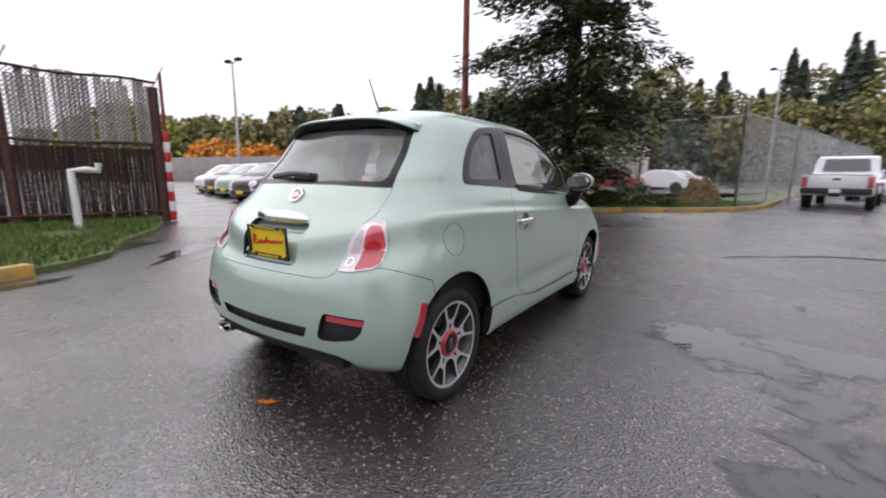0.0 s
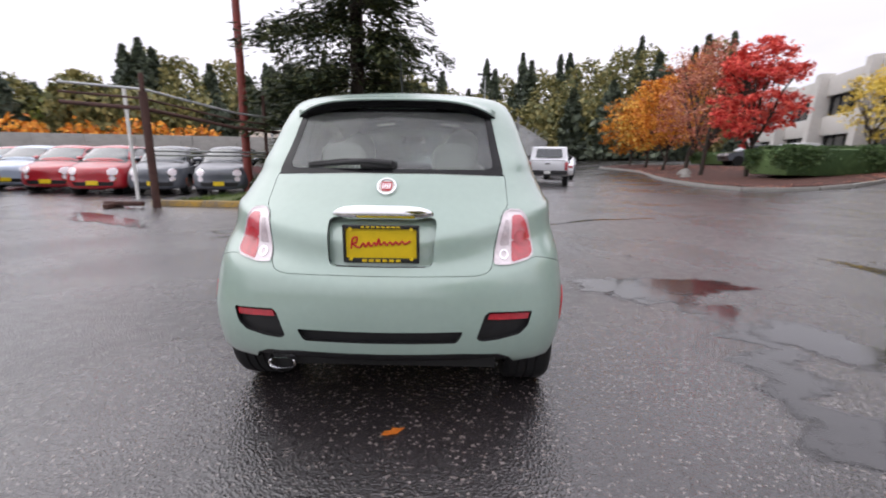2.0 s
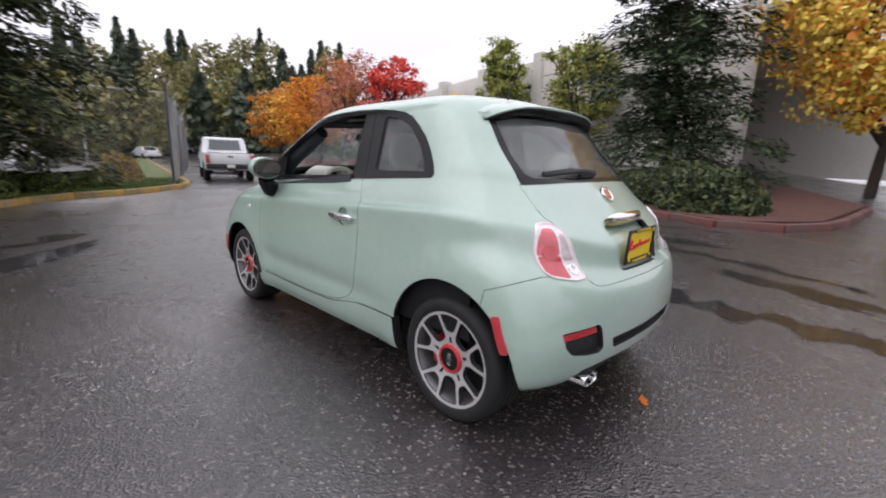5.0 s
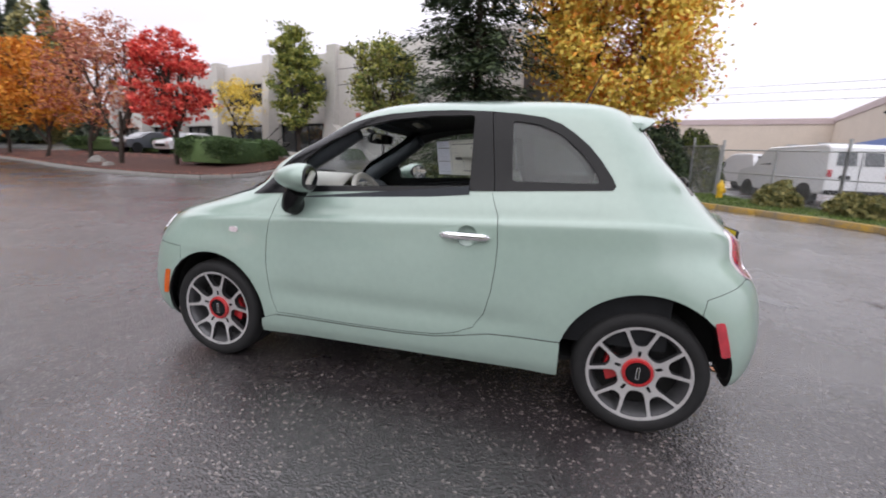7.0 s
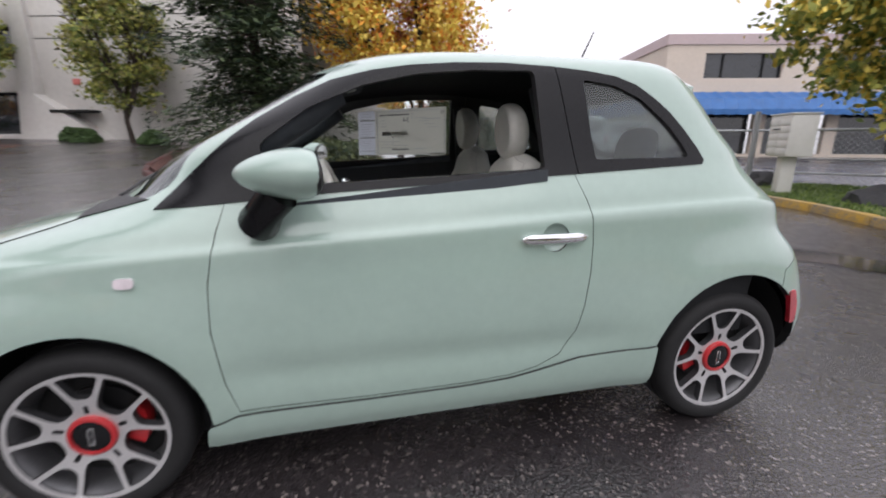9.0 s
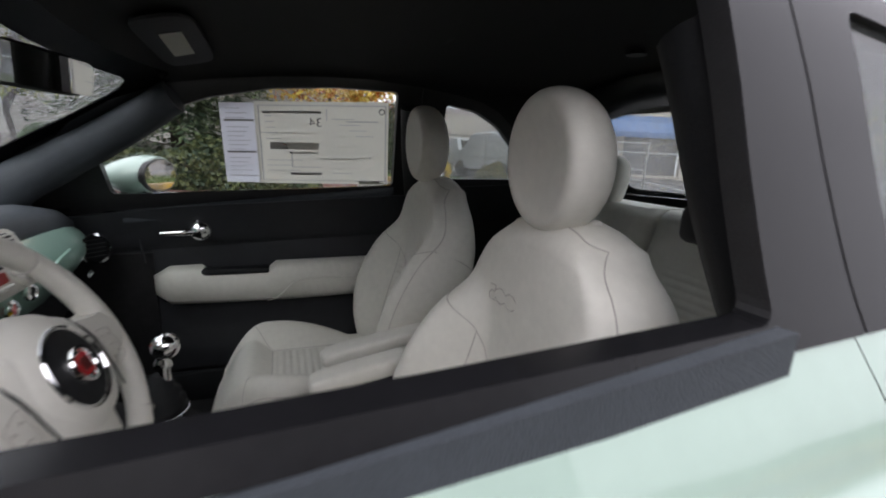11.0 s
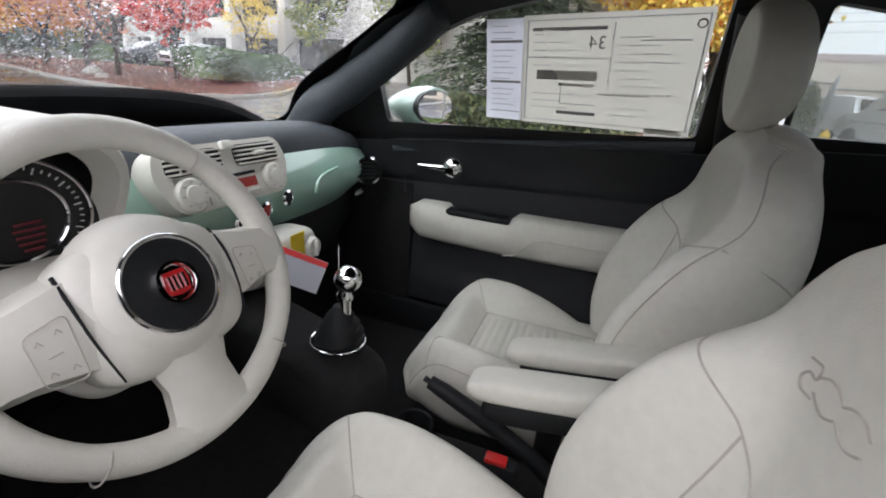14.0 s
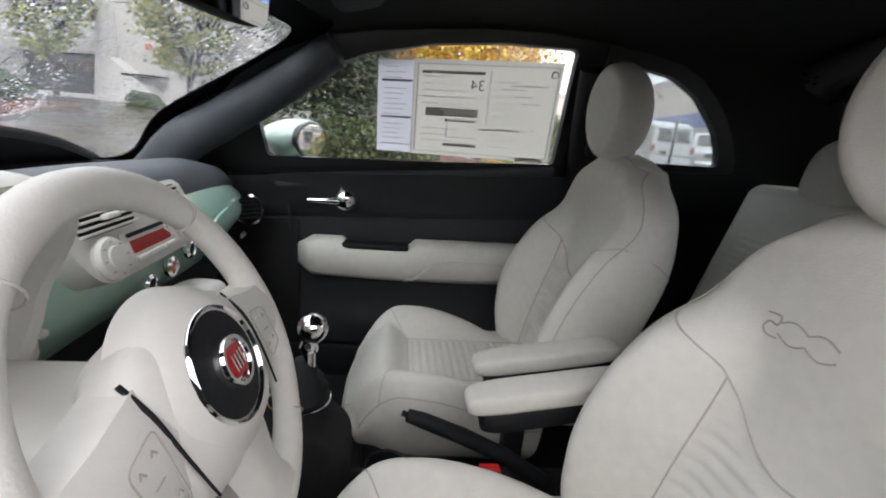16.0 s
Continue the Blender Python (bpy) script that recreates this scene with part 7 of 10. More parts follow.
# hydrant
hy = empty("fire_hydrant", (14.7, -5.95, 0.12))
bm = bmesh.new()
lathe(bm, [(0.15, 0), (0.15, 0.04), (0.10, 0.06), (0.10, 0.42), (0.13, 0.44), (0.13, 0.50), (0.12, 0.54), (0.09, 0.62), (0.04, 0.68), (0.03, 0.74)], 24, "Z")
part("barrel", bm, M_YELLOWHYD, hy)
for ax, o in (("X", 0.10), ("X", -0.16), ("Y", -0.16)):
    bm = bmesh.new()
    lathe(bm, [(0.06, 0), (0.075, 0.01), (0.075, 0.05), (0.03, 0.06)], 16, ax, (o if ax == "X" else 0, o if ax == "Y" else 0, 0.36))
    part("nozzle_cap", bm, M_YELLOWHYD, hy)
tagged(hy, "yellow fire hydrant in the verge", "hydrant")

# cluster mailbox on a pedestal
mb = empty("cluster_mailbox", (5.55, -9.15, 0.06), -25)
bm = bmesh.new()
box(bm, 0, 0, 0.38, 0.24, 0.28, 0.86, 0.015)
part("pedestal", bm, M_BEIGEBOX, mb)
bm = bmesh.new()
box(bm, 0, 0, 1.22, 0.85, 0.50, 0.86, 0.02)
box(bm, 0, 0, 1.67, 0.90, 0.55, 0.03, 0.01)
part("cabinet", bm, M_BEIGEBOX, mb)
for r_ in range(5):
    for c_ in range(2):
        bm = bmesh.new()
        box(bm, -0.21 + 0.42 * c_, 0.254, 0.90 + 0.15 * r_, 0.38, 0.012, 0.13, 0.004)
        part("mail_door", bm, M_BEIGEBOX, mb)
bm = bmesh.new()
box(bm, 0.1, 0.262, 1.36, 0.30, 0.012, 0.03)
part("slot", bm, M_UNDER, mb)
tagged(mb, "off-white cluster mailbox on a square pedestal", "mailbox")


def boulder(x, y, sx, sy, sz, m=M_ROCK):
    bm = bmesh.new()
    bmesh.ops.create_icosphere(bm, subdivisions=3, radius=1.0)
    for v in bm.verts:
        k = 1 + 0.28 * noise.noise(v.co * 1.7 + Vector((x, y, 0))) + 0.1 * noise.noise(v.co * 5)
        v.co = Vector((v.co.x * sx * k, v.co.y * sy * k, max(-0.2, v.co.z) * sz * k))
    o = part("rock", bm, m, None, sharp=25)
    o.location = (x, y, ground_z(x, y) + 0.08)
    return tagged(o, "dark weathered rock on the grass", "rock")


boulder(3.6, -9.0, 0.55, 0.35, 0.32)
boulder(2.95, -9.25, 0.16, 0.14, 0.16, M_CONCRETE)
boulder(6.9, -10.2, 0.4, 0.3, 0.38)
boulder(13.2, 21.0, 0.3, 0.25, 0.28, M_CONCRETE)
boulder(14.3, 23.3, 0.45, 0.3, 0.4, M_CONCRETE)

# ---- other vehicles ----
def slab_vehicle(name, label, category, place, turn, side, half, tumble, paintm, wheels, wr, windows, extra=()):
    """A vehicle from its side outline (y ahead, z up): body with rounded shoulders, glazing, wheels and fittings."""
    t = empty(name, place, turn)
    tagged(t, label, category)
    bm = bmesh.new()
    xs_ = [-1.0, -0.965, -0.90, 0.90, 0.965, 1.0]
    inset = [0.06, 0.02, 0.0, 0.0, 0.02, 0.06]
    cz = sum(p[1] for p in side) / len(side)
    rows = []
    cy = sum(p[0] for p in side) / len(side)
    for k, ins in zip(xs_, inset):
        row = []
        for y, z in side:
            w = half * (1 - tumble * max(0.0, z - 0.95))
            row.append(bm.verts.new((k * w, y + (cy - y) * ins * 0.4, z + (cz - z) * ins)))
        rows.append(row)
    for a, b in zip(rows, rows[1:]):
        for i in range(len(a)):
            bm.faces.new((a[i], a[(i + 1) % len(a)], b[(i + 1) % len(a)], b[i]))
    bm.faces.new(rows[0]), bm.faces.new(rows[-1][::-1])
    part("body", bm, paintm, t, sharp=28)
    for y in wheels:
        for s in (-1, 1):
            w = empty("wheel", (s * (half - 0.12), y, wr))
            w.parent = t
            bm = bmesh.new()
            lathe(bm, [(wr * 0.62, s * 0.10), (wr * 0.9, s * 0.125), (wr, s * 0.10), (wr, -s * 0.10), (wr * 0.6, -s * 0.11)], 28, "X", closed=True)
            part("tyre", bm, M_RUBBER, w)
            bm = bmesh.new()
            lathe(bm, [(0.001, s * 0.06), (wr * 0.2, s * 0.08), (wr * 0.5, s * 0.075), (wr * 0.63, s * 0.105), (wr * 0.63, -s * 0.05)], 24, "X")
            part("rim", bm, M_ALLOY, w)
            bm = bmesh.new()
            lathe(bm, [(wr * 1.16, s * 0.128), (wr * 1.16, -s * 0.1), (0.02, -s * 0.1), (0.02, s * 0.02), (wr * 1.12, s * 0.02)], 28, "X", closed=False)
            part("wheel_house", bm, M_UNDER, w)
    for nm, m, pts, lab in windows:
        bm = bmesh.new()
        vs = [bm.verts.new(p) for p in pts]
        f = bm.faces.new(vs)
        f.normal_update()
        r = bmesh.ops.extrude_face_region(bm, geom=[f])
        for v in r["geom"]:
            if isinstance(v, bmesh.types.BMVert):
                v.co += f.normal * 0.012
        part(nm, bm, m, t, lab, smooth=False)
    for nm, m, boxes, lab in extra:
        bm = bmesh.new()
        for b in boxes:
            box(bm, *b)
        part(nm, bm, m, t, lab)
    return t


def quad_x(x, pts):
    return [(x, y, z) for y, z in pts]


def quad_y(y, pts):
    return [(x, y, z) for x, z in pts]


def pickup(place, turn, label, pm=M_WHITE, bed=True):
    """A full-size pickup: cab, open bed with tailgate, bumpers and lamps; y ahead, tail at y = 0."""
    h = 0.96
    side = [(0.05, 0.55), (0.05, 1.16), (2.05, 1.18), (2.12, 1.25), (2.3, 1.80), (2.5, 1.86), (3.4, 1.86), (3.6, 1.80), (4.15, 1.28), (5.2, 1.16), (5.42, 1.02), (5.45, 0.6), (5.3, 0.45), (0.2, 0.45)]
    win = [("rear_window", M_DARKGLASS, [(0.66, 2.115, 1.32), (-0.66, 2.115, 1.32), (-0.60, 2.255, 1.74), (0.60, 2.255, 1.74)], "dark rear window")]
    for s in (-1, 1):
        x0 = s * h * 0.905
        win.append(("side_window", M_DARKGLASS, [(s * 0.905, 2.35, 1.30), (s * 0.905, 3.95, 1.30), (s * 0.845, 3.45, 1.76), (s * 0.845, 2.5, 1.76)][::s], "dark side window"))
    win.append(("windscreen", M_DARKGLASS, [(-0.8, 4.12, 1.33), (0.8, 4.12, 1.33), (0.70, 3.68, 1.76), (-0.70, 3.68, 1.76)], "dark windscreen"))
    ex = [("rear_bumper", M_TRIM, [(0, 0.0, 0.62, 1.84, 0.16, 0.20, 0.03)], "dark rear bumper"), ("tow_hitch", M_UNDER, [(0, -0.05, 0.48, 0.3, 0.2, 0.1, 0.02)], ""),
          ("tailgate", pm, [(0, 0.035, 0.90, 1.42, 0.05, 0.44, 0.02)], "white tailgate"), ("tailgate_handle", M_TRIM, [(0, 0.0, 1.02, 0.22, 0.02, 0.06, 0.01)], ""),
          ("number_plate", M_WHITEPAINT, [(0, -0.085, 0.63, 0.30, 0.01, 0.14, 0.003)], "white plate with plain bars"),
          ("front_bumper", M_CHROME, [(0, 5.46, 0.62, 1.84, 0.14, 0.22, 0.04)], "bright front bumper"), ("radiator_grille", M_TRIM, [(0, 5.43, 0.93, 1.2, 0.06, 0.26, 0.02)], "black grille"),
          ("cargo_bed", M_UNDER, [(0, 1.05, 1.172, 1.56, 1.8, 0.02, 0.0)], "dark open load bed")]
    t = slab_vehicle("pickup_truck", label, "pickup truck", place, turn, side, h, 0.13, pm, (1.15, 4.5), 0.38, win, ex)
    for s in (-1, 1):
        bm = bmesh.new()
        box(bm, s * 0.845, 0.05, 0.92, 0.15, 0.06, 0.36, 0.02)
        part("tail_lamp", bm, M_REDLENS, t, "red tail lamp")
        bm = bmesh.new()
        box(bm, s * 0.75, 5.42, 0.93, 0.28, 0.08, 0.22, 0.03)
        part("headlamp", bm, M_CLEARLENS, t, "clear headlamp")
        bm = bmesh.new()
        box(bm, s * 1.06, 3.75, 1.32, 0.18, 0.10, 0.22, 0.03)
        part("door_mirror", bm, M_TRIM, t)
    return t


def van(place, turn, label):
    """A tall white work van with rear doors, seen from behind; y ahead, tail at y = 0."""
    h = 0.98
    side = [(0.0, 0.5), (0.03, 1.3), (0.12, 1.95), (0.35, 2.08), (3.3, 2.06), (3.6, 1.95), (4.2, 1.32), (5.1, 1.15), (5.2, 0.6), (5.0, 0.42), (0.2, 0.42)]
    win = []
    for s in (-1, 1):
        win.append(("rear_window", M_DARKGLASS, [(s * 0.42 + 0.30, 0.03, 1.38), (s * 0.42 - 0.30, 0.03, 1.38), (s * 0.40 - 0.28, 0.105, 1.80), (s * 0.40 + 0.28, 0.105, 1.80)], "dark rear door window"))
        win.append(("side_window", M_DARKGLASS, [(s * 0.945, 3.0, 1.38), (s * 0.945, 3.95, 1.38), (s * 0.875, 3.45, 1.85), (s * 0.875, 3.0, 1.85)][::s], "dark side window"))
    win.append(("windscreen", M_DARKGLASS, [(-0.8, 4.19, 1.36), (0.8, 4.19, 1.36), (0.72, 3.66, 1.92), (-0.72, 3.66, 1.92)], "dark windscreen"))
    ex = [("rear_bumper", M_TRIM, [(0, -0.02, 0.5, 1.9, 0.14, 0.16, 0.03)], "dark bumper"), ("door_seam", M_UNDER, [(0, 0.012, 1.2, 0.012, 0.03, 1.3, 0)], ""),
          ("number_plate", M_TRIM, [(-0.42, -0.0, 0.98, 0.34, 0.03, 0.16, 0.01)], "dark plate holder"), ("roof_bar", M_GALV, [(0, 1.0, 2.12, 1.5, 0.05, 0.05, 0)], "roof bar"), ("roof_bar", M_GALV, [(0, 2.6, 2.12, 1.5, 0.05, 0.05, 0)], "roof bar")]
    t = slab_vehicle("work_van", label, "van", place, turn, side, h, 0.08, M_WHITE, (0.95, 4.3), 0.36, win, ex)
    for s in (-1, 1):
        bm = bmesh.new()
        box(bm, s * 0.89, 0.02, 1.12, 0.14, 0.07, 0.24, 0.02)
        part("tail_lamp", bm, M_REDLENS, t, "red tail lamp")
    return t


def sedan(place, turn, label, pm, name="parked_car"):
    side = [(-2.1, 0.55), (-2.05, 0.88), (-1.55, 0.98), (-0.95, 1.36), (-0.6, 1.43), (0.25, 1.42), (0.5, 1.36), (1.15, 0.98), (1.95, 0.84), (2.1, 0.62), (2.0, 0.30), (-2.0, 0.30)]
    win = []
    for s in (-1, 1):
        win.append(("side_window", M_DARKGLASS, [(s * 0.845, -1.35, 1.02), (s * 0.845, 0.85, 1.02), (s * 0.79, 0.30, 1.36), (s * 0.79, -0.80, 1.36)][::s], "dark side windows"))
    win.append(("windscreen", M_DARKGLASS, [(-0.70, 1.10, 1.03), (0.70, 1.10, 1.03), (0.62, 0.55, 1.36), (-0.62, 0.55, 1.36)], "dark windscreen"))
    win.append(("rear_window", M_DARKGLASS, [(0.68, -1.50, 1.02), (-0.68, -1.50, 1.02), (-0.60, -0.98, 1.35), (0.60, -0.98, 1.35)], "dark rear window"))
    ex = [("headlamp", M_CLEARLENS, [(-0.66, 2.03, 0.72, 0.34, 0.12, 0.14, 0.03)], ""), ("headlamp", M_CLEARLENS, [(0.66, 2.03, 0.72, 0.34, 0.12, 0.14, 0.03)], ""), ("radiator_grille", M_TRIM, [(0, 2.07, 0.55, 1.0, 0.08, 0.2, 0.02)], ""),
          ("tail_lamp", M_REDLENS, [(-0.68, -2.05, 0.80, 0.30, 0.08, 0.14, 0.03)], ""), ("tail_lamp", M_REDLENS, [(0.68, -2.05, 0.80, 0.30, 0.08, 0.14, 0.03)], "")]
    return slab_vehicle(name, label, "car", place, turn, side, 0.90, 0.16, pm, (-1.3, 1.35), 0.31, win, ex)


pickup((4.62, 16.8, 0), -13.5, "white pickup truck parked by the chain-link fence")
sedan((7.4, 26.0, 0), -15, "silver car parked by the fence", M_WHITE)
sedan((9.3, 32.5, 0), -15, "dark car parked by the fence", M_GREY)
sedan((10.5, 62, ground_z(10.5, 62)), 8, "silver car standing up the road", M_WHITE)
sedan((15.5, 75, ground_z(15.5, 75)), 60, "white car up the road", M_WHITE)
sedan((17, 72, ground_z(17, 72)), 60, "pale car up the road", M_BLUE)
van((14.6, -9.8, 0.1), -80, "white work van with dark rear windows behind the wire fence")
pickup((19.4, -14.4, 0.15), 62, "white pickup truck facing the wire fence")
pickup((20.6, -11.2, 0.2), -62, "white box truck behind the wire fence")
sedan((21.5, 24.5, ground_z(21.5, 24.5)), 80, "silver estate car beyond the mulch island", M_WHITE)
sedan((21.8, 28.5, ground_z(21.8, 28.5)), 80, "dark blue car beyond the mulch island", M_GREY)
pickup((9.5, -20.5, 0), 75, "silver pickup truck in the shop lot", M_BLUE)
for x, y, pm, lb in ((-5.5, 28, M_RED, "red car in the far lot"), (-2.5, 29, M_WHITE, "white car in the far lot"), (1.0 - 3, 34, M_WHITE, "white car in the far lot")):
    sedan((x, y, 0), 80, lb, pm)

# ---- the cabin ----
INTERIOR = {"door_card", "front_seat", "rear_seat", "dashboard", "steering_wheel", "centre_console", "gear_lever", "handbrake", "armrest", "rear_view_mirror", "floor_carpet",
            "window_sticker", "hang_tag", "belt_buckle", "sun_visor", "pillar_trim", "instrument_pod", "seat_belt", "quarter_trim", "sill_trim"}
M_CREAMHIDE = mat("cream_leather", (0.66, 0.646, 0.588), 0.5, vary=0.05, scale=6, bump=0.12, bump_scale=380)
M_CREAMPLASTIC = mat("cream_moulded_plastic", (0.66, 0.646, 0.592), 0.42, vary=0.03, scale=8, bump=0.04, bump_scale=500)
M_CABIN = mat("charcoal_cabin_plastic", (0.010, 0.011, 0.0125), 0.6, spec=0.28, vary=0.2, scale=20, bump=0.15, bump_scale=450)
M_CARD = mat("charcoal_door_lining", (0.023, 0.0245, 0.028), 0.5, spec=0.42, vary=0.15, scale=20, bump=0.15, bump_scale=450)
M_PAD = mat("charcoal_dash_pad", (0.040, 0.047, 0.055), 0.6, vary=0.12, scale=25, bump=0.2, bump_scale=420)
M_CARPET = mat("black_carpet", (0.010, 0.010, 0.011), 0.95, vary=0.4, scale=40, bump=0.5, bump_scale=300)
M_STITCH = mat("grey_stitching", (0.46, 0.435, 0.405), 0.8, vary=0.1)
# darker cream: shade of the embossing put into colour, and button outlines
M_SHADELINES = mat("emboss_shade_and_button_lines", (0.40, 0.375, 0.345), 0.6, vary=0.1)
M_PAPER = mat("white_paper", (0.66, 0.65, 0.58), 0.8, vary=0.03, scale=10)
M_PAPERBLUE = mat("bluish_paper", (0.66, 0.67, 0.73), 0.8, vary=0.03, scale=10)
def papery(m):
    """Lets daylight shine through a sheet of paper."""
    nt = m.node_tree
    b, out = nt.nodes["Principled BSDF"], nt.nodes["Material Output"]
    t, x = nt.nodes.new("ShaderNodeBsdfTranslucent"), nt.nodes.new("ShaderNodeMixShader")
    t.inputs[0].default_value = (*m["plain"], 1)
    x.inputs[0].default_value = 0.46
    nt.links.new(b.outputs[0], x.inputs[1])
    nt.links.new(t.outputs[0], x.inputs[2])
    nt.links.new(x.outputs[0], out.inputs[0])


papery(M_PAPER)
papery(M_PAPERBLUE)
M_INKGREY = mat("grey_print", (0.26, 0.255, 0.25), 0.8, vary=0.1)
papery(M_INKGREY)
M_DISPLAY = mat("red_lit_display", (0.16, 0.01, 0.01), 0.3, vary=0.2, scale=60, emit=(0.9, 0.05, 0.03, 0.025))
M_DIAL = mat("black_dial_face", (0.008, 0.008, 0.010), 0.25, vary=0.2, scale=30)
M_REDBTN = mat("red_buckle_button", (0.55, 0.02, 0.02), 0.4, vary=0.05)


def soft(bm, fn, e1=0.5, e2=0.5, nu=40, nv=28, mi=0):
    """A pillow: a superellipsoid of unit size, each point sent through fn."""
    def sp(v, e):
        return math.copysign(abs(v) ** e, v)
    rings = []
    for j in range(1, nv):
        p = -math.pi / 2 + math.pi * j / nv
        rings.append([bm.verts.new(fn(sp(math.cos(p), e1) * sp(math.cos(2 * math.pi * i / nu), e2), sp(math.cos(p), e1) * sp(math.sin(2 * math.pi * i / nu), e2), sp(math.sin(p), e1))) for i in range(nu)])
    lo, hi = bm.verts.new(fn(0, 0, -1)), bm.verts.new(fn(0, 0, 1))
    for a, b in zip(rings, rings[1:]):
        for i in range(nu):
            bm.faces.new((a[i], a[(i + 1) % nu], b[(i + 1) % nu], b[i])).material_index = mi
    for i in range(nu):
        bm.faces.new((lo, rings[0][(i + 1) % nu], rings[0][i])).material_index = mi
        bm.faces.new((hi, rings[-1][i], rings[-1][(i + 1) % nu])).material_index = mi
    return bm


def pad(bm, fn, sides, na, nb):
    """An upholstered pad: a fine grid of fn(a, b), a and b from -1 to 1, whose rim goes on through the steps of sides(p, a, b, k) to a closed back."""
    grid = [[bm.verts.new(fn(-1 + 2 * i / na, -1 + 2 * j / nb)) for i in range(na + 1)] for j in range(nb + 1)]
    for j in range(nb):
        for i in range(na):
            bm.faces.new((grid[j][i], grid[j][i + 1], grid[j + 1][i + 1], grid[j + 1][i]))
    rim = [(i, 0) for i in range(na)] + [(na, j) for j in range(nb)] + [(i, nb) for i in range(na, 0, -1)] + [(0, j) for j in range(nb, 0, -1)]
    last = [grid[j][i] for i, j in rim]
    for k in range(1, 9):
        ring = [bm.verts.new(sides(grid[j][i].co, -1 + 2 * i / na, -1 + 2 * j / nb, k / 8)) for i, j in rim]
        n = len(ring)
        for i in range(n):
            bm.faces.new((last[i], ring[i], ring[(i + 1) % n], last[(i + 1) % n]))
        last = ring
    bm.faces.new(last)
    return [grid[j][i].co.copy() for i, j in rim]


def eased(z, zs, vs, w=0.018):
    """The table vs over zs at z, its corners rounded off."""
    return float(np.mean(np.interp([z - w, z - w / 2, z, z + w / 2, z + w], zs, vs)))


def front_seat(xc, label, ahead, drop, lift, lean):
    """A cream leather bucket seat: ribbed cushion and lower back, bolsters, piping and a round headrest on two stalks."""
    t = empty("front_seat", (xc, ahead, 0))
    t.parent = car
    t["label"] = label
    # cushion: a rolled front and humped sides round a panel of cross ribs
    def cush(a, b, rib=0.0):
        x = 0.234 * a * (1 - 0.24 * max(0.0, b) ** 3)
        y = 0.030 - ahead * 0.5 + 0.254 * b * (1 - 0.17 * abs(a) ** 4)
        side = sstep(0.40, 0.88, abs(a))
        front = sstep(0.30, 0.66, b)
        hump = 0.080 - 0.075 * (max(0.0, 0.34 - b) / 1.0) ** 1.7
        z = 0.542 + lift + max(hump * side, 0.044 * front) + 0.004 * side * front
        e = max(0.0, abs(a) - 0.76) / 0.24, max(0.0, b - 0.42) / 0.58
        z -= 0.050 * e[0] ** 2.2 + 0.125 * e[1] ** 2.4
        z += rib * 0.0036 * abs(math.sin(y * math.pi / 0.021)) * (1 - sstep(0.40, 0.45, abs(a))) * (1 - sstep(0.32, 0.36, b))
        return Vector((x, y, z))
    def cush_side(p, a, b, k):
        out = 0.014 * math.sin(math.pi * k)
        d = Vector((p.x, p.y - 0.012, 0)).normalized()
        return Vector((p.x, p.y, p.z + (0.39 - p.z) * k)) + d * out - d * 0.03 * k * k
    bm = bmesh.new()
    rim_ = pad(bm, lambda a, b: cush(a, b, 1.0), cush_side, 48, 132)
    cu = part("cushion", bm, M_CREAMHIDE, t, "ribbed cream leather seat cushion", sharp=80)
    bm = bmesh.new()
    tube(bm, [p + Vector((p.x, p.y, 0)).normalized() * 0.0008 for p in rim_], 0.0015, 5, closed=True)
    for sd in (-1, 1):
        tube(bm, [cush(sd * 0.455, b) + Vector((0, 0, 0.0004)) for b in np.linspace(-0.9, 0.37, 24)], 0.0016, 5)
        tube(bm, [cush(sd * (0.455 + 0.545 * k), 0.37 + 0.40 * k) + Vector((0, 0, 0.0004)) for k in np.linspace(0, 1, 14)], 0.0014, 5)
    tube(bm, [cush(a, 0.37) + Vector((0, 0, 0.0004)) for a in np.linspace(-0.455, 0.455, 16)], 0.0016, 5)
    part("piping", bm, M_STITCH, cu)
    bm = bmesh.new()
    box(bm, 0, 0.01, 0.36, 0.40, 0.44, 0.13, 0.03)
    part("seat_base", bm, M_CABIN, t, "black seat base")
    # backrest: bolsters that end at a shoulder, an egg-shaped upper part narrowing to the headrest
    ZS = (0.50, 0.56, 0.62, 0.70, 0.76, 0.82, 0.88, 0.925, 0.955, 0.99, 1.04, 1.08, 1.11, 1.14)
    BOLSTER = (-0.176, -0.160, -0.150, -0.152, -0.166, -0.190, -0.224, -0.258, -0.298, -0.320, -0.327, -0.331, -0.336, -0.346)
    MIDDLE = (-0.215, -0.232, -0.250, -0.275, -0.294, -0.312, -0.322, -0.324, -0.324, -0.325, -0.326, -0.329, -0.336, -0.348)
    WIDE = (0.205, 0.214, 0.221, 0.228, 0.231, 0.231, 0.228, 0.222, 0.216, 0.210, 0.196, 0.174, 0.148, 0.104)
    def back(a, b, rib=0.0):
        f = (b + 1) / 2
        z = 0.50 + 0.636 * f
        w = eased(z, ZS, WIDE, 0.03)
        mid, bol = eased(z, ZS, MIDDLE, 0.03), eased(z, ZS, BOLSTER)
        side = sstep(0.34, 0.90, abs(a))
        e = max(0.0, abs(a) - 0.80) / 0.20, max(0.0, f - 0.93) / 0.07
        y = mid + (bol - mid) * side - 0.026 * e[0] ** 2.2 - 0.020 * e[1] ** 2
        y += rib * 0.0036 * abs(math.sin(f * 0.636 * math.pi / 0.021)) * (1 - sstep(0.42, 0.47, abs(a))) * (1 - sstep(0.53, 0.56, f + 0.10 * (1 - (a / 0.49) ** 2)))
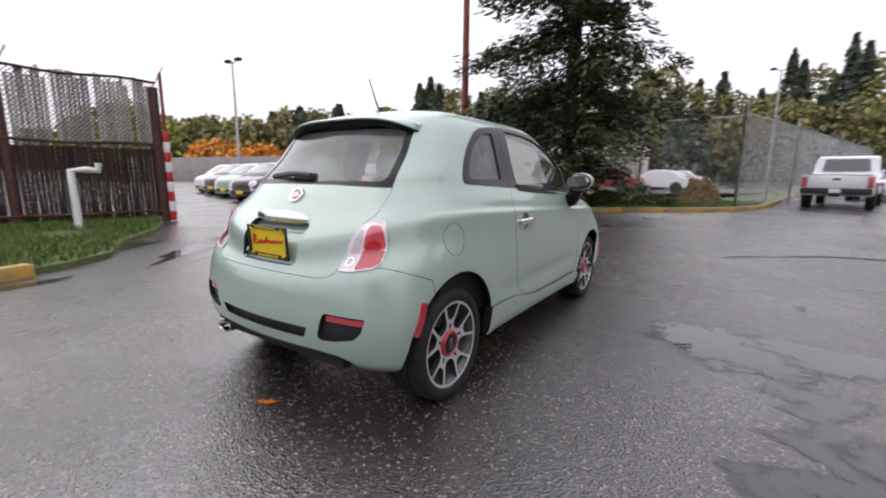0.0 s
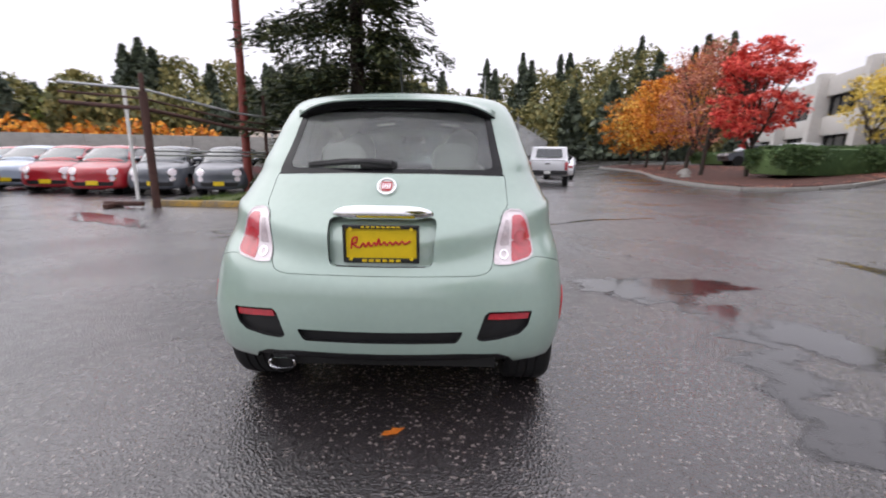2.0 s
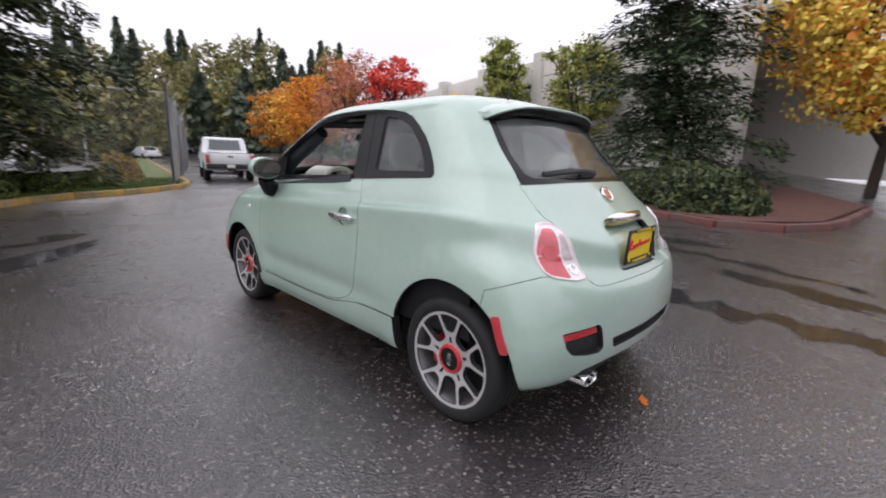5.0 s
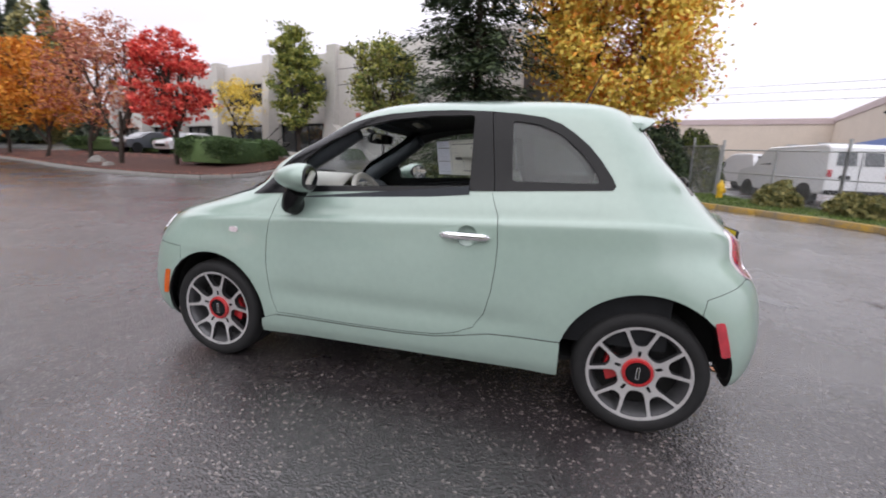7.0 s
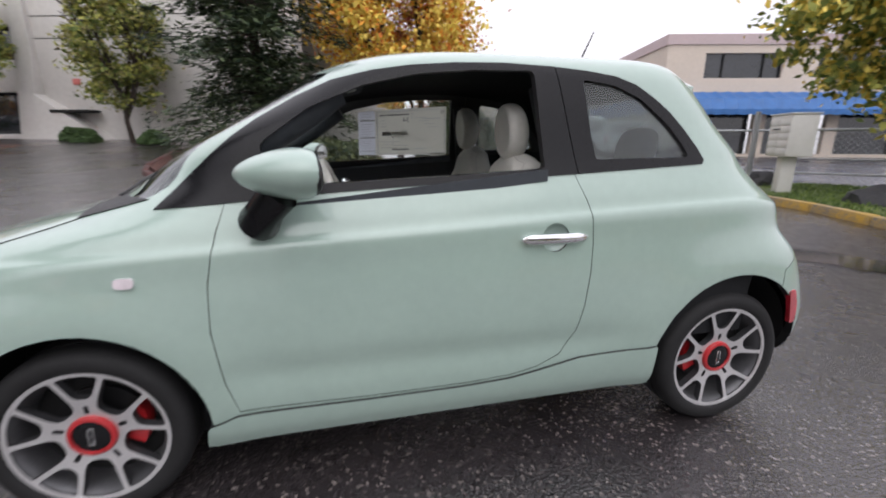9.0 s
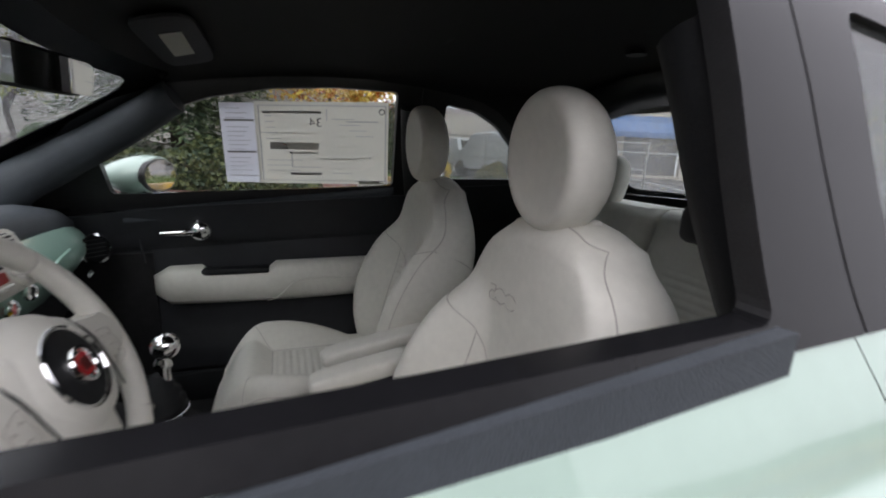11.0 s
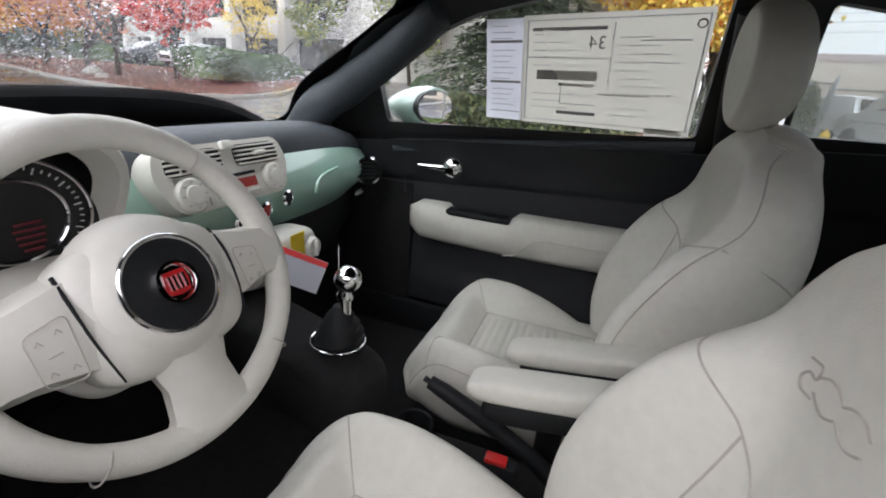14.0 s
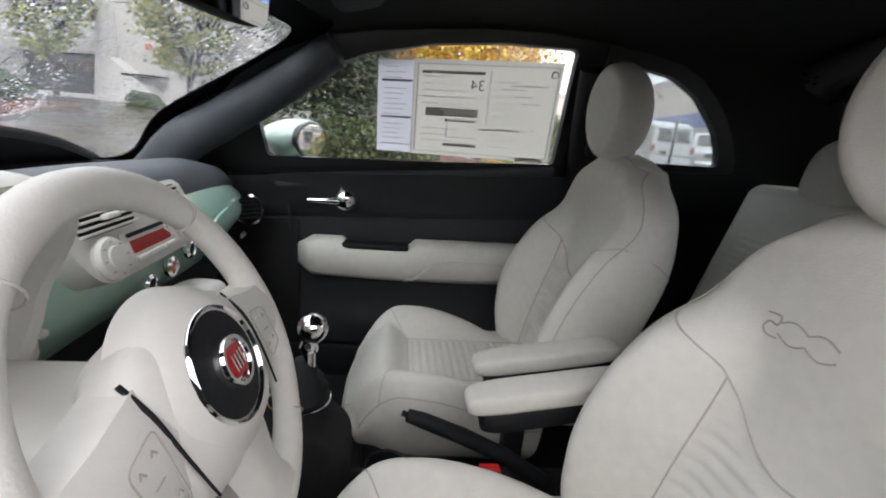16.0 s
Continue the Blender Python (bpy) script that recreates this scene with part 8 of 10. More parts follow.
        return Vector((w * a, y - lean * max(0.0, z - 0.62), z - drop * sstep(0.4, 1.0, f) - 0.030 * abs(a) ** 2.6 * sstep(0.70, 1.0, f)))
    def back_side(p, a, b, k):
        f = (b + 1) / 2
        end = -0.350 - (0.100 + ahead) * sstep(0.0, 0.75, f)
        rise = 0.80 + (p.z - 0.80) * (1 + 0.022 * math.sin(math.pi * min(1.0, k * 1.2)) - 0.12 * k ** 3.2)
        q = 1 + (0.04 + 0.08 * sstep(0.62, 0.95, f)) * math.sin(math.pi * min(1.0, k * 1.1)) ** 0.8 - 0.10 * k ** 3
        return Vector((p.x * q, p.y + (end - p.y) * (1 - (1 - k) ** 1.35), rise))
    bm = bmesh.new()
    rim_ = pad(bm, lambda a, b: back(a, b, 1.0), back_side, 56, 160)
    bk = part("backrest", bm, M_CREAMHIDE, t, "cream leather backrest", sharp=80)
    bm = bmesh.new()
    tube(bm, [p + Vector((p.x, 0, 0)).normalized() * 0.0008 for p in rim_ if p.z > 0.56], 0.0014, 5)
    for sd in (-1, 1):
        tube(bm, [back(sd * 0.48, b) + Vector((0, 0.0005, 0)) for b in np.linspace(-0.85, 0.20, 26)], 0.0015, 5)
        tube(bm, [back(sd * (0.48 + 0.52 * k), 0.20 + 0.20 * k ** 0.7) + Vector((0, 0.0005, 0)) for k in np.linspace(0, 1, 16)], 0.0015, 5)
        top_ = back(sd, 0.40)
        tube(bm, [back_side(top_ - Vector((0, 0, 0.07 * k)), sd, 0.40, k) + Vector((sd * 0.0006, 0, 0)) for k in np.linspace(0.02, 0.95, 12)], 0.0014, 5)
    tube(bm, [back(a, 0.20 - 0.24 * (1 - (a / 0.48) ** 2)) + Vector((0, 0.0005, 0)) for a in np.linspace(-0.48, 0.48, 24)], 0.0015, 5)
    part("piping", bm, M_STITCH, bk)
    # embossed numerals in painted shade: a five and two rounds joined by waved lines
    bm = bmesh.new()
    def on_back(x, z):
        f = (z - 0.50) / 0.636
        return back(x / eased(z, ZS, WIDE, 0.03), 2 * f - 1) + Vector((0, 0.0006, 0))
    five = [(0.062, 0.013), (0.048, 0.0135), (0.049, 0.003), (0.057, 0.004), (0.062, -0.003), (0.057, -0.011), (0.046, -0.011)]
    tube(bm, [on_back(1.25 * p[0] + 0.022, 0.974 + 1.25 * p[1]) for p in smooth_line(five, 4)], 0.0012, 5)
    for sd in (-1, 1):
        tube(bm, [on_back(0.0795 - 0.00225 * k, 0.975 + sd * (0.0075 + 0.0078 * abs(math.sin(k * math.pi / 16)))) for k in range(33)], 0.0012, 5)
    if lean:
        part("embossing", bm, M_SHADELINES, bk, "embossed seat numerals with their shade drawn as darker lines")
    else:
        bm.free()
    # round headrest: a shallow dished face, a broad side band and a rounded back
    bm = bmesh.new()
    nu = 56
    hz, hy = 1.236 - 1.4 * drop, -0.358 - ahead * 0.8
    rings = []
    prof = [(0.0, 0.042), (0.04, 0.043), (0.072, 0.047), (0.090, 0.050), (0.102, 0.047), (0.1105, 0.037), (0.1145, 0.022), (0.115, 0.006), (0.112, -0.010), (0.102, -0.026), (0.080, -0.040), (0.045, -0.047), (0.0, -0.049)]
    prof = smooth_line(prof, 4)
    for r_, d_ in prof:
        rings.append([bm.verts.new((0.94 * r_ * math.cos(2 * math.pi * i / nu), hy + d_ + 0.05 * r_ * math.sin(2 * math.pi * i / nu), hz + r_ * math.sin(2 * math.pi * i / nu))) for i in range(nu)])
    for a, b in zip(rings, rings[1:]):
        for i in range(nu):
            bm.faces.new((a[i], a[(i + 1) % nu], b[(i + 1) % nu], b[i]))
    bmesh.ops.remove_doubles(bm, verts=bm.verts, dist=0.0004)
    hd = part("headrest", bm, M_CREAMHIDE, t, "round cream leather headrest", sharp=80)
    for s in (-1, 1):
        bm = bmesh.new()
        rod(bm, (s * 0.052, hy - 0.030, 1.06 - drop), (s * 0.052, hy - 0.024, hz), 0.0065, seg=10)
        part("stalk", bm, M_CHROME, hd, "chrome headrest stalk")
        bm = bmesh.new()
        soft(bm, lambda u, v, w: Vector((s * 0.052 + 0.017 * u, hy - 0.030 + 0.014 * v, 1.134 - drop + 0.008 * w)), 0.6, 0.6, 20, 10)
        part("stalk_collar", bm, M_CREAMPLASTIC, hd)
    return t


front_seat(-0.355, "cream leather driver's seat", 0.040, 0.020, 0.050, 0.020)
front_seat(0.355, "cream leather passenger seat", 0.0, 0.0, 0.0, 0.0)
for xc, y0, z, lab in ((0.088, -0.158, 0.712, "cream padded armrest of the passenger seat"), (-0.058, -0.120, 0.726, "cream padded armrest of the driver's seat")):
    a = empty("armrest")
    a.parent = car
    a["label"] = lab
    bm = bmesh.new()
    soft(bm, lambda u, v, w: Vector((xc + 0.034 * u, y0 + 0.158 * v, z - 0.026 * v + 0.021 * w)), 0.5, 0.35, 32, 14)
    part("pad", bm, M_CREAMHIDE, a, "cream armrest pad", sharp=70)
    bm = bmesh.new()
    soft(bm, lambda u, v, w: Vector((xc + 0.031 * u, y0 - 0.01 + 0.14 * v, z - 0.026 * v - 0.034 + 0.024 * w)), 0.4, 0.4, 28, 10)
    part("underside", bm, M_CABIN, a, "black armrest underside")

# rear bench
rs = empty("rear_seat")
rs.parent = car
rs["label"] = "cream leather rear bench"
for s in (-1, 1):
    bm = bmesh.new()
    def rback(a, b):
        f = (b + 1) / 2
        e = max(0.0, abs(a) - 0.82) / 0.18, max(0.0, abs(b) - 0.88) / 0.12
        y = -0.79 - 0.14 * f - 0.035 * e[0] ** 2 - 0.03 * e[1] ** 2
        y += 0.0034 * abs(math.sin(f * 0.5 * math.pi / 0.021)) * (1 - sstep(0.62, 0.68, abs(a))) * (1 - sstep(0.70, 0.74, f))
        return Vector((s * 0.295 + 0.285 * a, y, 0.58 + 0.50 * f))
    pad(bm, rback, lambda p, a, b, k: Vector((p.x, p.y - 0.12 * k, p.z)), 40, 132)
    part("backrest", bm, M_CREAMHIDE, rs, "ribbed cream rear backrest", sharp=80)
    bm = bmesh.new()
    soft(bm, lambda u, v, w: Vector((s * 0.295 + 0.28 * u, -0.66 + 0.22 * v, 0.50 + 0.07 * w + 0.02 * v)), 0.4, 0.4, 40, 18)
    part("cushion", bm, M_CREAMHIDE, rs, sharp=80)
    bm = bmesh.new()
    soft(bm, lambda u, v, w: Vector((s * 0.30 + 0.12 * u, -0.985 + 0.05 * v - 0.02 * w, 1.135 + 0.10 * w)), 0.7, 0.7, 36, 18)
    part("headrest", bm, M_CREAMHIDE, rs, "cream rear headrest", sharp=80)
bm = bmesh.new()
box(bm, 0, -1.15, 1.03, 1.1, 0.25, 0.03, 0.01)
part("parcel_shelf", bm, M_CABIN, rs, "black parcel shelf")
bm = bmesh.new()
box(bm, 0, -0.1, 0.275, 1.38, 1.9, 0.02)
box(bm, 0, 0.86, 0.45, 1.36, 0.03, 0.5)
part("floor_carpet", bm, M_CARPET, car, "black floor carpet")

# door cards
CARD = [(0.70, 0.965), (0.735, 0.88), (0.75, 0.70), (0.73, 0.46), (0.70, 0.38), (-0.28, 0.39), (-0.40, 0.50), (-0.44, 0.70), (-0.44, 0.90), (-0.40, 1.045), (0.0, 1.022), (0.4, 0.998)]
for s in (-1, 1):
    pr = prism(CARD if s < 0 else CARD[::-1], "x", -2, -0.3) if s < 0 else prism(CARD[::-1], "x", 0.3, 2)
    zz = LEFT if s < 0 else ((0.3, -3, -1), (2, 3, 3))
    card = panel("door_card", car, M_CARD, [(I, pr)], *zz, offset=-0.045, depth=0.02, label="charcoal door lining")[0]
    x0 = 0.722
    bm = bmesh.new()
    rows = []
    for y in np.linspace(0.50, -0.36, 36):
        f = (0.50 - y) / 0.86
        top = 0.785 + 0.012 * f - 0.03 * (1 - sstep(0, 0.06, f)) - (0.022 if 0.18 < f < 0.43 else 0.0)
        bot = 0.655 - 0.012 * math.sin(math.pi * f) + 0.03 * (1 - sstep(0, 0.06, f))
        out = 0.052 * sstep(0, 0.05, f) + 0.008
        rows.append([bm.verts.new((s * (x0 - out * k), y, top + (bot - top) * q)) for k, q in ((0, 0), (0.7, 0.0), (1.0, 0.12), (1.0, 0.5), (0.85, 0.85), (0.45, 1.0), (0, 1.0))])
    for a, b in zip(rows, rows[1:]):
        for i in range(6):
            bm.faces.new((a[i], a[i + 1], b[i + 1], b[i]))
    bm.faces.new(rows[0]), bm.faces.new(rows[-1][::-1])
    part("arm_pad", bm, M_CREAMHIDE, card, "cream padded door armrest", sharp=70)
    bm = bmesh.new()
    box(bm, s * (x0 - 0.035), 0.24, 0.768, 0.05, 0.22, 0.022, 0.008)
    part("grab_tray", bm, M_CABIN, card)
    bm = bmesh.new()
    tube(bm, [(s * (x0 - 0.062), y, 0.655 + 0.075 * sstep(0.13, 0.02, y)) for y in np.linspace(0.14, -0.34, 16)], 0.0035, 6)
    part("pocket_edge", bm, M_CREAMHIDE, card)
    bm = bmesh.new()
    lathe(bm, [(0.036, 0.0), (0.039, s * -0.014), (0.035, s * -0.032), (0.020, s * -0.043), (0.001, s * -0.046)], 28, "X", (s * 0.712, 0.345, 0.915))
    tube(bm, [(s * 0.685, 0.345, 0.913), (s * 0.672, 0.39, 0.911), (s * 0.676, 0.46, 0.909)], [0.014, 0.011, 0.008], 10)
    part("inner_handle", bm, M_CHROME, card, "chrome inner door handle", sharp=60)
    bm = bmesh.new()
    tube(bm, [(s * 0.715, y, z) for y, z in smooth_line([(0.52, 0.80), (0.53, 0.90), (0.50, 0.955), (0.40, 0.963), (0.0, 0.985), (-0.36, 1.0)], 5)], 0.0035, 5)
    part("card_rib", bm, M_CARD, card)
    bm = bmesh.new()
    rows = []
    for y in np.linspace(0.56, -0.33, 24):
        z = 0.972 + 0.098 * (0.56 - y) / 0.89
        rows.append([bm.verts.new((s * x, y, z + h)) for x, h in ((0.742, 0.010), (0.700, 0.006), (0.684, 0.000), (0.678, -0.012), (0.684, -0.030), (0.742, -0.030))])
    for a, b in zip(rows, rows[1:]):
        for i in range(6):
            bm.faces.new((a[i], a[(i + 1) % 6], b[(i + 1) % 6], b[i]))
    bm.faces.new(rows[0]), bm.faces.new(rows[-1][::-1])
    part("sill_strip", bm, M_PAD, card, "blue-grey padded window ledge", sharp=70)

# lining of pillars and the roof edge
def lining(p, d):
    """The point d inside the skin nearest to p."""
    loc, nrm, _, _ = SKIN_TREE.find_nearest(p)
    out = nrm if nrm.dot(loc - Vector((0, loc.y * 0.6, 0.8))) > 0 else -nrm
    return loc - out * d


for s in (-1, 1):
    bm = bmesh.new()
    line = smooth_line([(0.705, 0.99, 1.00), (0.69, 0.83, 1.085), (0.655, 0.68, 1.20), (0.615, 0.52, 1.31), (0.57, 0.36, 1.385)], 5)
    n_ = len(line)
    radii = [0.066 - 0.020 * i / (n_ - 1) for i in range(n_)]
    tube(bm, [lining(Vector((s * p[0] * 0.955, p[1] + 0.02, p[2])), r_ + 0.014) for p, r_ in zip(line, radii)], radii, 14)
    pt = part("pillar_trim", bm, M_PAD, car, "charcoal windscreen pillar lining")
    bm = bmesh.new()
    c = lining(Vector((s * 0.659, 0.85, 1.085)), 0.0735)
    q = Vector((-s * 0.75, -0.62, 0.15)).to_track_quat("Z", "Y").to_matrix().to_4x4()
    for r_ in (0.030, 0.021, 0.012):
        tube(bm, [Matrix.Translation(c) @ q @ Vector((r_ * math.cos(a), r_ * math.sin(a), 0.060 - 0.010 * (r_ / 0.03) ** 2)) for a in np.linspace(0, 2 * math.pi, 25)[:-1]], 0.003, 5, closed=True)
    part("tweeter_ring", bm, M_PAD, pt)
    bm = bmesh.new()
    tube(bm, [lining(Vector(p), 0.062) for p in smooth_line([(s * 0.655, -0.365, 1.40), (s * 0.70, -0.39, 1.20), (s * 0.735, -0.43, 1.0), (s * 0.74, -0.47, 0.8), (s * 0.74, -0.47, 0.6)], 4)], 0.045, 12)
    part("pillar_trim", bm, M_CABIN, car, "black door pillar lining")
    bm = bmesh.new()
    soft(bm, lambda u, v, w: lining(Vector((s * (0.27 + 0.17 * u), 0.30 + 0.065 * v, 1.46)), 0.034) + Vector((0, 0, 0.009 * w)), 0.5, 0.4, 32, 10)
    sv = part("sun_visor", bm, M_CABIN, car, "black sun visor")
    bm = bmesh.new()
    box(bm, 0, 0, 0, 0.15, 0.045, 0.003, 0, Matrix.Translation(lining(Vector((s * 0.27, 0.30, 1.46)), 0.045)) @ Euler((radians(-16), radians(s * 6), 0)).to_matrix().to_4x4())
    part("visor_label", bm, M_PAPER, sv, smooth=False)

# side trim behind the doors
for s in (-1, 1):
    q_ = [(-0.40, 1.07), (-0.40, 0.40), (-1.25, 0.40), (-1.25, 1.09), (-0.95, 1.10)]
    zz = ((-2, -3, -1), (-0.2, -0.2, 3)) if s < 0 else ((0.2, -3, -1), (2, -0.2, 3))
    panel("quarter_trim", car, M_CABIN, [(I, prism(q_ if s < 0 else q_[::-1], "x", *((-2, -0.3) if s < 0 else (0.3, 2))))], *zz, offset=-0.05, depth=0.012, label="black side trim by the rear bench")
for s in (-1, 1):
    bm = bmesh.new()
    box(bm, s * 0.685, 0.1, 0.33, 0.03, 1.5, 0.13, 0.01)
    part("sill_trim", bm, M_CABIN, car, "black sill lining")

# dashboard
dash = empty("dashboard")
dash.parent = car
dash["label"] = "dashboard with mint green fascia, cream centre stack and charcoal pad"
def dash_row(x):
    """How far the fascia comes back at x; it curves away to the doors."""
    return 0.638 + 0.045 * (abs(x) / 0.68) ** 3.2
bm = bmesh.new()
rows = []
for x in np.linspace(-0.69, 0.69, 60):
    f = dash_row(x)
    k = (abs(x) / 0.66) ** 4
    rows.append([bm.verts.new((x, y, z)) for y, z in ((1.02 - 0.13 * k, 0.985 - 0.02 * k), (0.88 - 0.05 * k, 1.020 - 0.035 * k), (f + 0.10, 1.040 - 0.04 * k), (f + 0.03, 1.032 - 0.05 * k), (f + 0.005, 1.008 - 0.05 * k), (f + 0.005, 0.966 - 0.035 * k), (f + 0.05, 0.960 - 0.035 * k), (1.02 - 0.13 * k, 0.90))])
for a, b in zip(rows, rows[1:]):
    for i in range(8):
        bm.faces.new((a[i], a[(i + 1) % 8], b[(i + 1) % 8], b[i]))
bm.faces.new(rows[0]), bm.faces.new(rows[-1][::-1])
part("dash_pad", bm, M_PAD, dash, "charcoal soft dash pad", sharp=60)
bm = bmesh.new()
rows = []
for x in np.linspace(-0.68, 0.68, 72):
    f = dash_row(x)
    k = (abs(x) / 0.66) ** 4
    top, bot = 0.972 - 0.035 * k, 0.745 + 0.03 * k + 0.01 * math.cos(x * 6)
    sec = []
    for q in np.linspace(0, 1, 11):
        z = top + (bot - top) * q
        bulge = 0.035 * math.sin(math.pi * min(1, q * 1.15)) - 0.05 * q * q
        sec.append(bm.verts.new((x, f - bulge, z)))
    sec.append(bm.verts.new((x, f + 0.12, bot)))
    sec.append(bm.verts.new((x, f + 0.12, top)))
    rows.append(sec)
for a, b in zip(rows, rows[1:]):
    for i in range(len(a)):
        bm.faces.new((a[i], a[(i + 1) % len(a)], b[(i + 1) % len(a)], b[i]))
bm.faces.new(rows[0]), bm.faces.new(rows[-1][::-1])
M_FASCIA = paint("mint_green_fascia", (0.36, 0.55, 0.46))
part("fascia", bm, M_FASCIA, dash, "glossy mint green fascia", sharp=60)
bm = bmesh.new()
rows = []
for x in np.linspace(-0.64, 0.64, 30):
    f = dash_row(x)
    rows.append([bm.verts.new((x, y, z)) for y, z in ((f + 0.03, 0.80), (f + 0.02, 0.72), (f + 0.10, 0.58), (f + 0.25, 0.45), (1.0, 0.45), (1.0, 0.80))])
for a, b in zip(rows, rows[1:]):
    for i in range(6):
        bm.faces.new((a[i], a[(i + 1) % 6], b[(i + 1) % 6], b[i]))
bm.faces.new(rows[0]), bm.faces.new(rows[-1][::-1])
part("lower_dash", bm, M_CABIN, dash, "black lower dash", sharp=50)
# glovebox lid groove
bm = bmesh.new()
tube(bm, [(x, dash_row(x) - 0.036 + 0.0, z) for x, z in smooth_line([(0.315, 0.862), (0.322, 0.885), (0.35, 0.905), (0.43, 0.915)], 6)], 0.0048, 6)
part("lid_grip", bm, M_FASCIA, dash)
# round side vent at the far end and near end
for s in (-1, 1):
    bm = bmesh.new()
    m = Matrix.Translation((s * 0.640, 0.632, 0.872)) @ Vector((-s * 0.66, -0.75, 0.06)).to_track_quat("Z", "Y").to_matrix().to_4x4()
    lathe(bm, [(0.036, 0.0), (0.046, 0.0), (0.048, 0.012), (0.040, 0.016), (0.036, 0.008)], 32, "Z", closed=True)
    bm.transform(m)
    part("vent_ring", bm, M_CHROME, dash, "chrome ring of the round side vent")
    bm = bmesh.new()
    lathe(bm, [(0.001, 0.0), (0.037, 0.0), (0.037, -0.02), (0.001, -0.02)], 28, "Z")
    for i in range(-2, 3):
        box(bm, 0, i * 0.013, 0.005, 0.06, 0.003, 0.012)
    bm.transform(m)
    part("vent", bm, M_CABIN, dash)
bm = bmesh.new()
for i, cx in enumerate((0.556, 0.573, 0.590)):
    tube(bm, [(cx + 0.0075 * math.cos(a), dash_row(cx) - 0.039, 0.808 + 0.0075 * math.sin(a)) for a in np.linspace(0, 2 * math.pi, 13)[:-1]], 0.002, 5, closed=True)
part("chrome_numerals", bm, M_CHROME, dash)
# centre stack: vents above, radio below, a cream oval surround
ST = Matrix.Translation((0.014, 0.592, 0.972)) @ Euler((radians(-18), 0, 0)).to_matrix().to_4x4() @ Matrix.Scale(0.90, 4)
def plate(name, outline, y0, y1, m, label="", parent=dash, frame_m=ST, sharp=40):
    bm = bmesh.new()
    a = [bm.verts.new((p[0], y0, p[1])) for p in outline]
    b = [bm.verts.new((p[0], y1, p[1])) for p in outline]
    bm.faces.new(a), bm.faces.new(b[::-1])
    n_ = len(a)
    for i in range(n_):
        bm.faces.new((a[i], a[(i + 1) % n_], b[(i + 1) % n_], b[i]))
    bm.transform(frame_m)
    return part(name, bm, m, parent, label, sharp=sharp)
stack = plate("stack_surround", round_poly([(-0.165, 0.060), (0.165, 0.060), (0.185, 0.0), (0.150, -0.075), (-0.150, -0.075), (-0.185, 0.0)], 0.05, 8), -0.006, 0.06, M_CREAMPLASTIC, "cream oval centre stack")
for s in (-1, 1):
    plate("vent_well", round_poly([(s * 0.018, 0.050), (s * 0.150, 0.050), (s * 0.155, 0.002), (s * 0.018, 0.002)][::s], 0.015), -0.008, 0.0, M_CABIN, "dark air vent", stack)
    for i in range(5):
        bm = bmesh.new()
        box(bm, s * 0.086, -0.010, 0.006 + 0.0098 * i, 0.134, 0.012, 0.0042, 0.001)
        bm.transform(ST)
        part("vent_slat", bm, M_CREAMPLASTIC, stack)
    bm = bmesh.new()
    box(bm, s * 0.086, -0.018, 0.026, 0.035, 0.012, 0.010, 0.003)
    bm.transform(ST)
    part("vent_tab", bm, M_CREAMPLASTIC, stack)
    bm = bmesh.new()
    lathe(bm, [(0.034, -0.004), (0.036, -0.014), (0.032, -0.020), (0.020, -0.0215), (0.018, -0.024), (0.001, -0.024)], 36, "Y", (s * 0.118, 0, -0.038))
    bm.transform(ST)
    part("radio_dial", bm, M_CREAMPLASTIC, stack, "round cream radio buttons")
    bm = bmesh.new()
    for a in range(8):
        c = Vector((s * 0.118 + 0.026 * math.cos(a * math.pi / 4), -0.0212, -0.038 + 0.026 * math.sin(a * math.pi / 4)))
        box(bm, c.x, c.y, c.z, 0.006, 0.001, 0.003)
    bm.transform(ST)
    part("button_marks", bm, M_STITCH, stack, smooth=False)
bm = bmesh.new()
box(bm, 0, -0.014, 0.051, 0.030, 0.014, 0.020, 0.004)
bm.transform(ST)
part("hazard_switch", bm, M_CREAMPLASTIC, stack)
plate("radio_face", round_poly([(-0.078, -0.008), (0.078, -0.008), (0.078, -0.066), (-0.078, -0.066)], 0.006), -0.009, 0.0, M_CREAMPLASTIC, "", stack)
plate("cd_slot", round_poly([(-0.062, -0.011), (0.062, -0.011), (0.062, -0.018), (-0.062, -0.018)], 0.002), -0.0105, 0.0, M_CABIN, "", stack)
plate("display", round_poly([(-0.060, -0.024), (0.060, -0.024), (0.060, -0.046), (-0.060, -0.046)], 0.003), -0.0105, 0.0, M_DISPLAY, "red lit radio display", stack)
for i in range(3):
    bm = bmesh.new()
    box(bm, -0.042 + 0.042 * i, -0.012, -0.056, 0.036, 0.008, 0.008, 0.002)
    bm.transform(ST)
    part("preset_key", bm, M_CREAMPLASTIC, stack)
for cx, cz, red in ((0.115, 0.862, True), (0.190, 0.876, False), (0.040, 0.852, False)):
    bm = bmesh.new()
    lathe(bm, [(0.012, 0.0), (0.019, 0.0), (0.020, -0.008), (0.014, -0.012), (0.012, -0.006)], 28, "Y", (cx, 0.604, cz), closed=True)
    k = part("switch_ring", bm, M_CHROME, dash, "chrome ringed switch")
    bm = bmesh.new()
    lathe(bm, [(0.001, -0.008), (0.013, -0.006), (0.013, 0.004), (0.001, 0.004)], 24, "Y", (cx, 0.604, cz))
    part("switch_cap", bm, M_REDPAINT if red else M_CABIN, k)
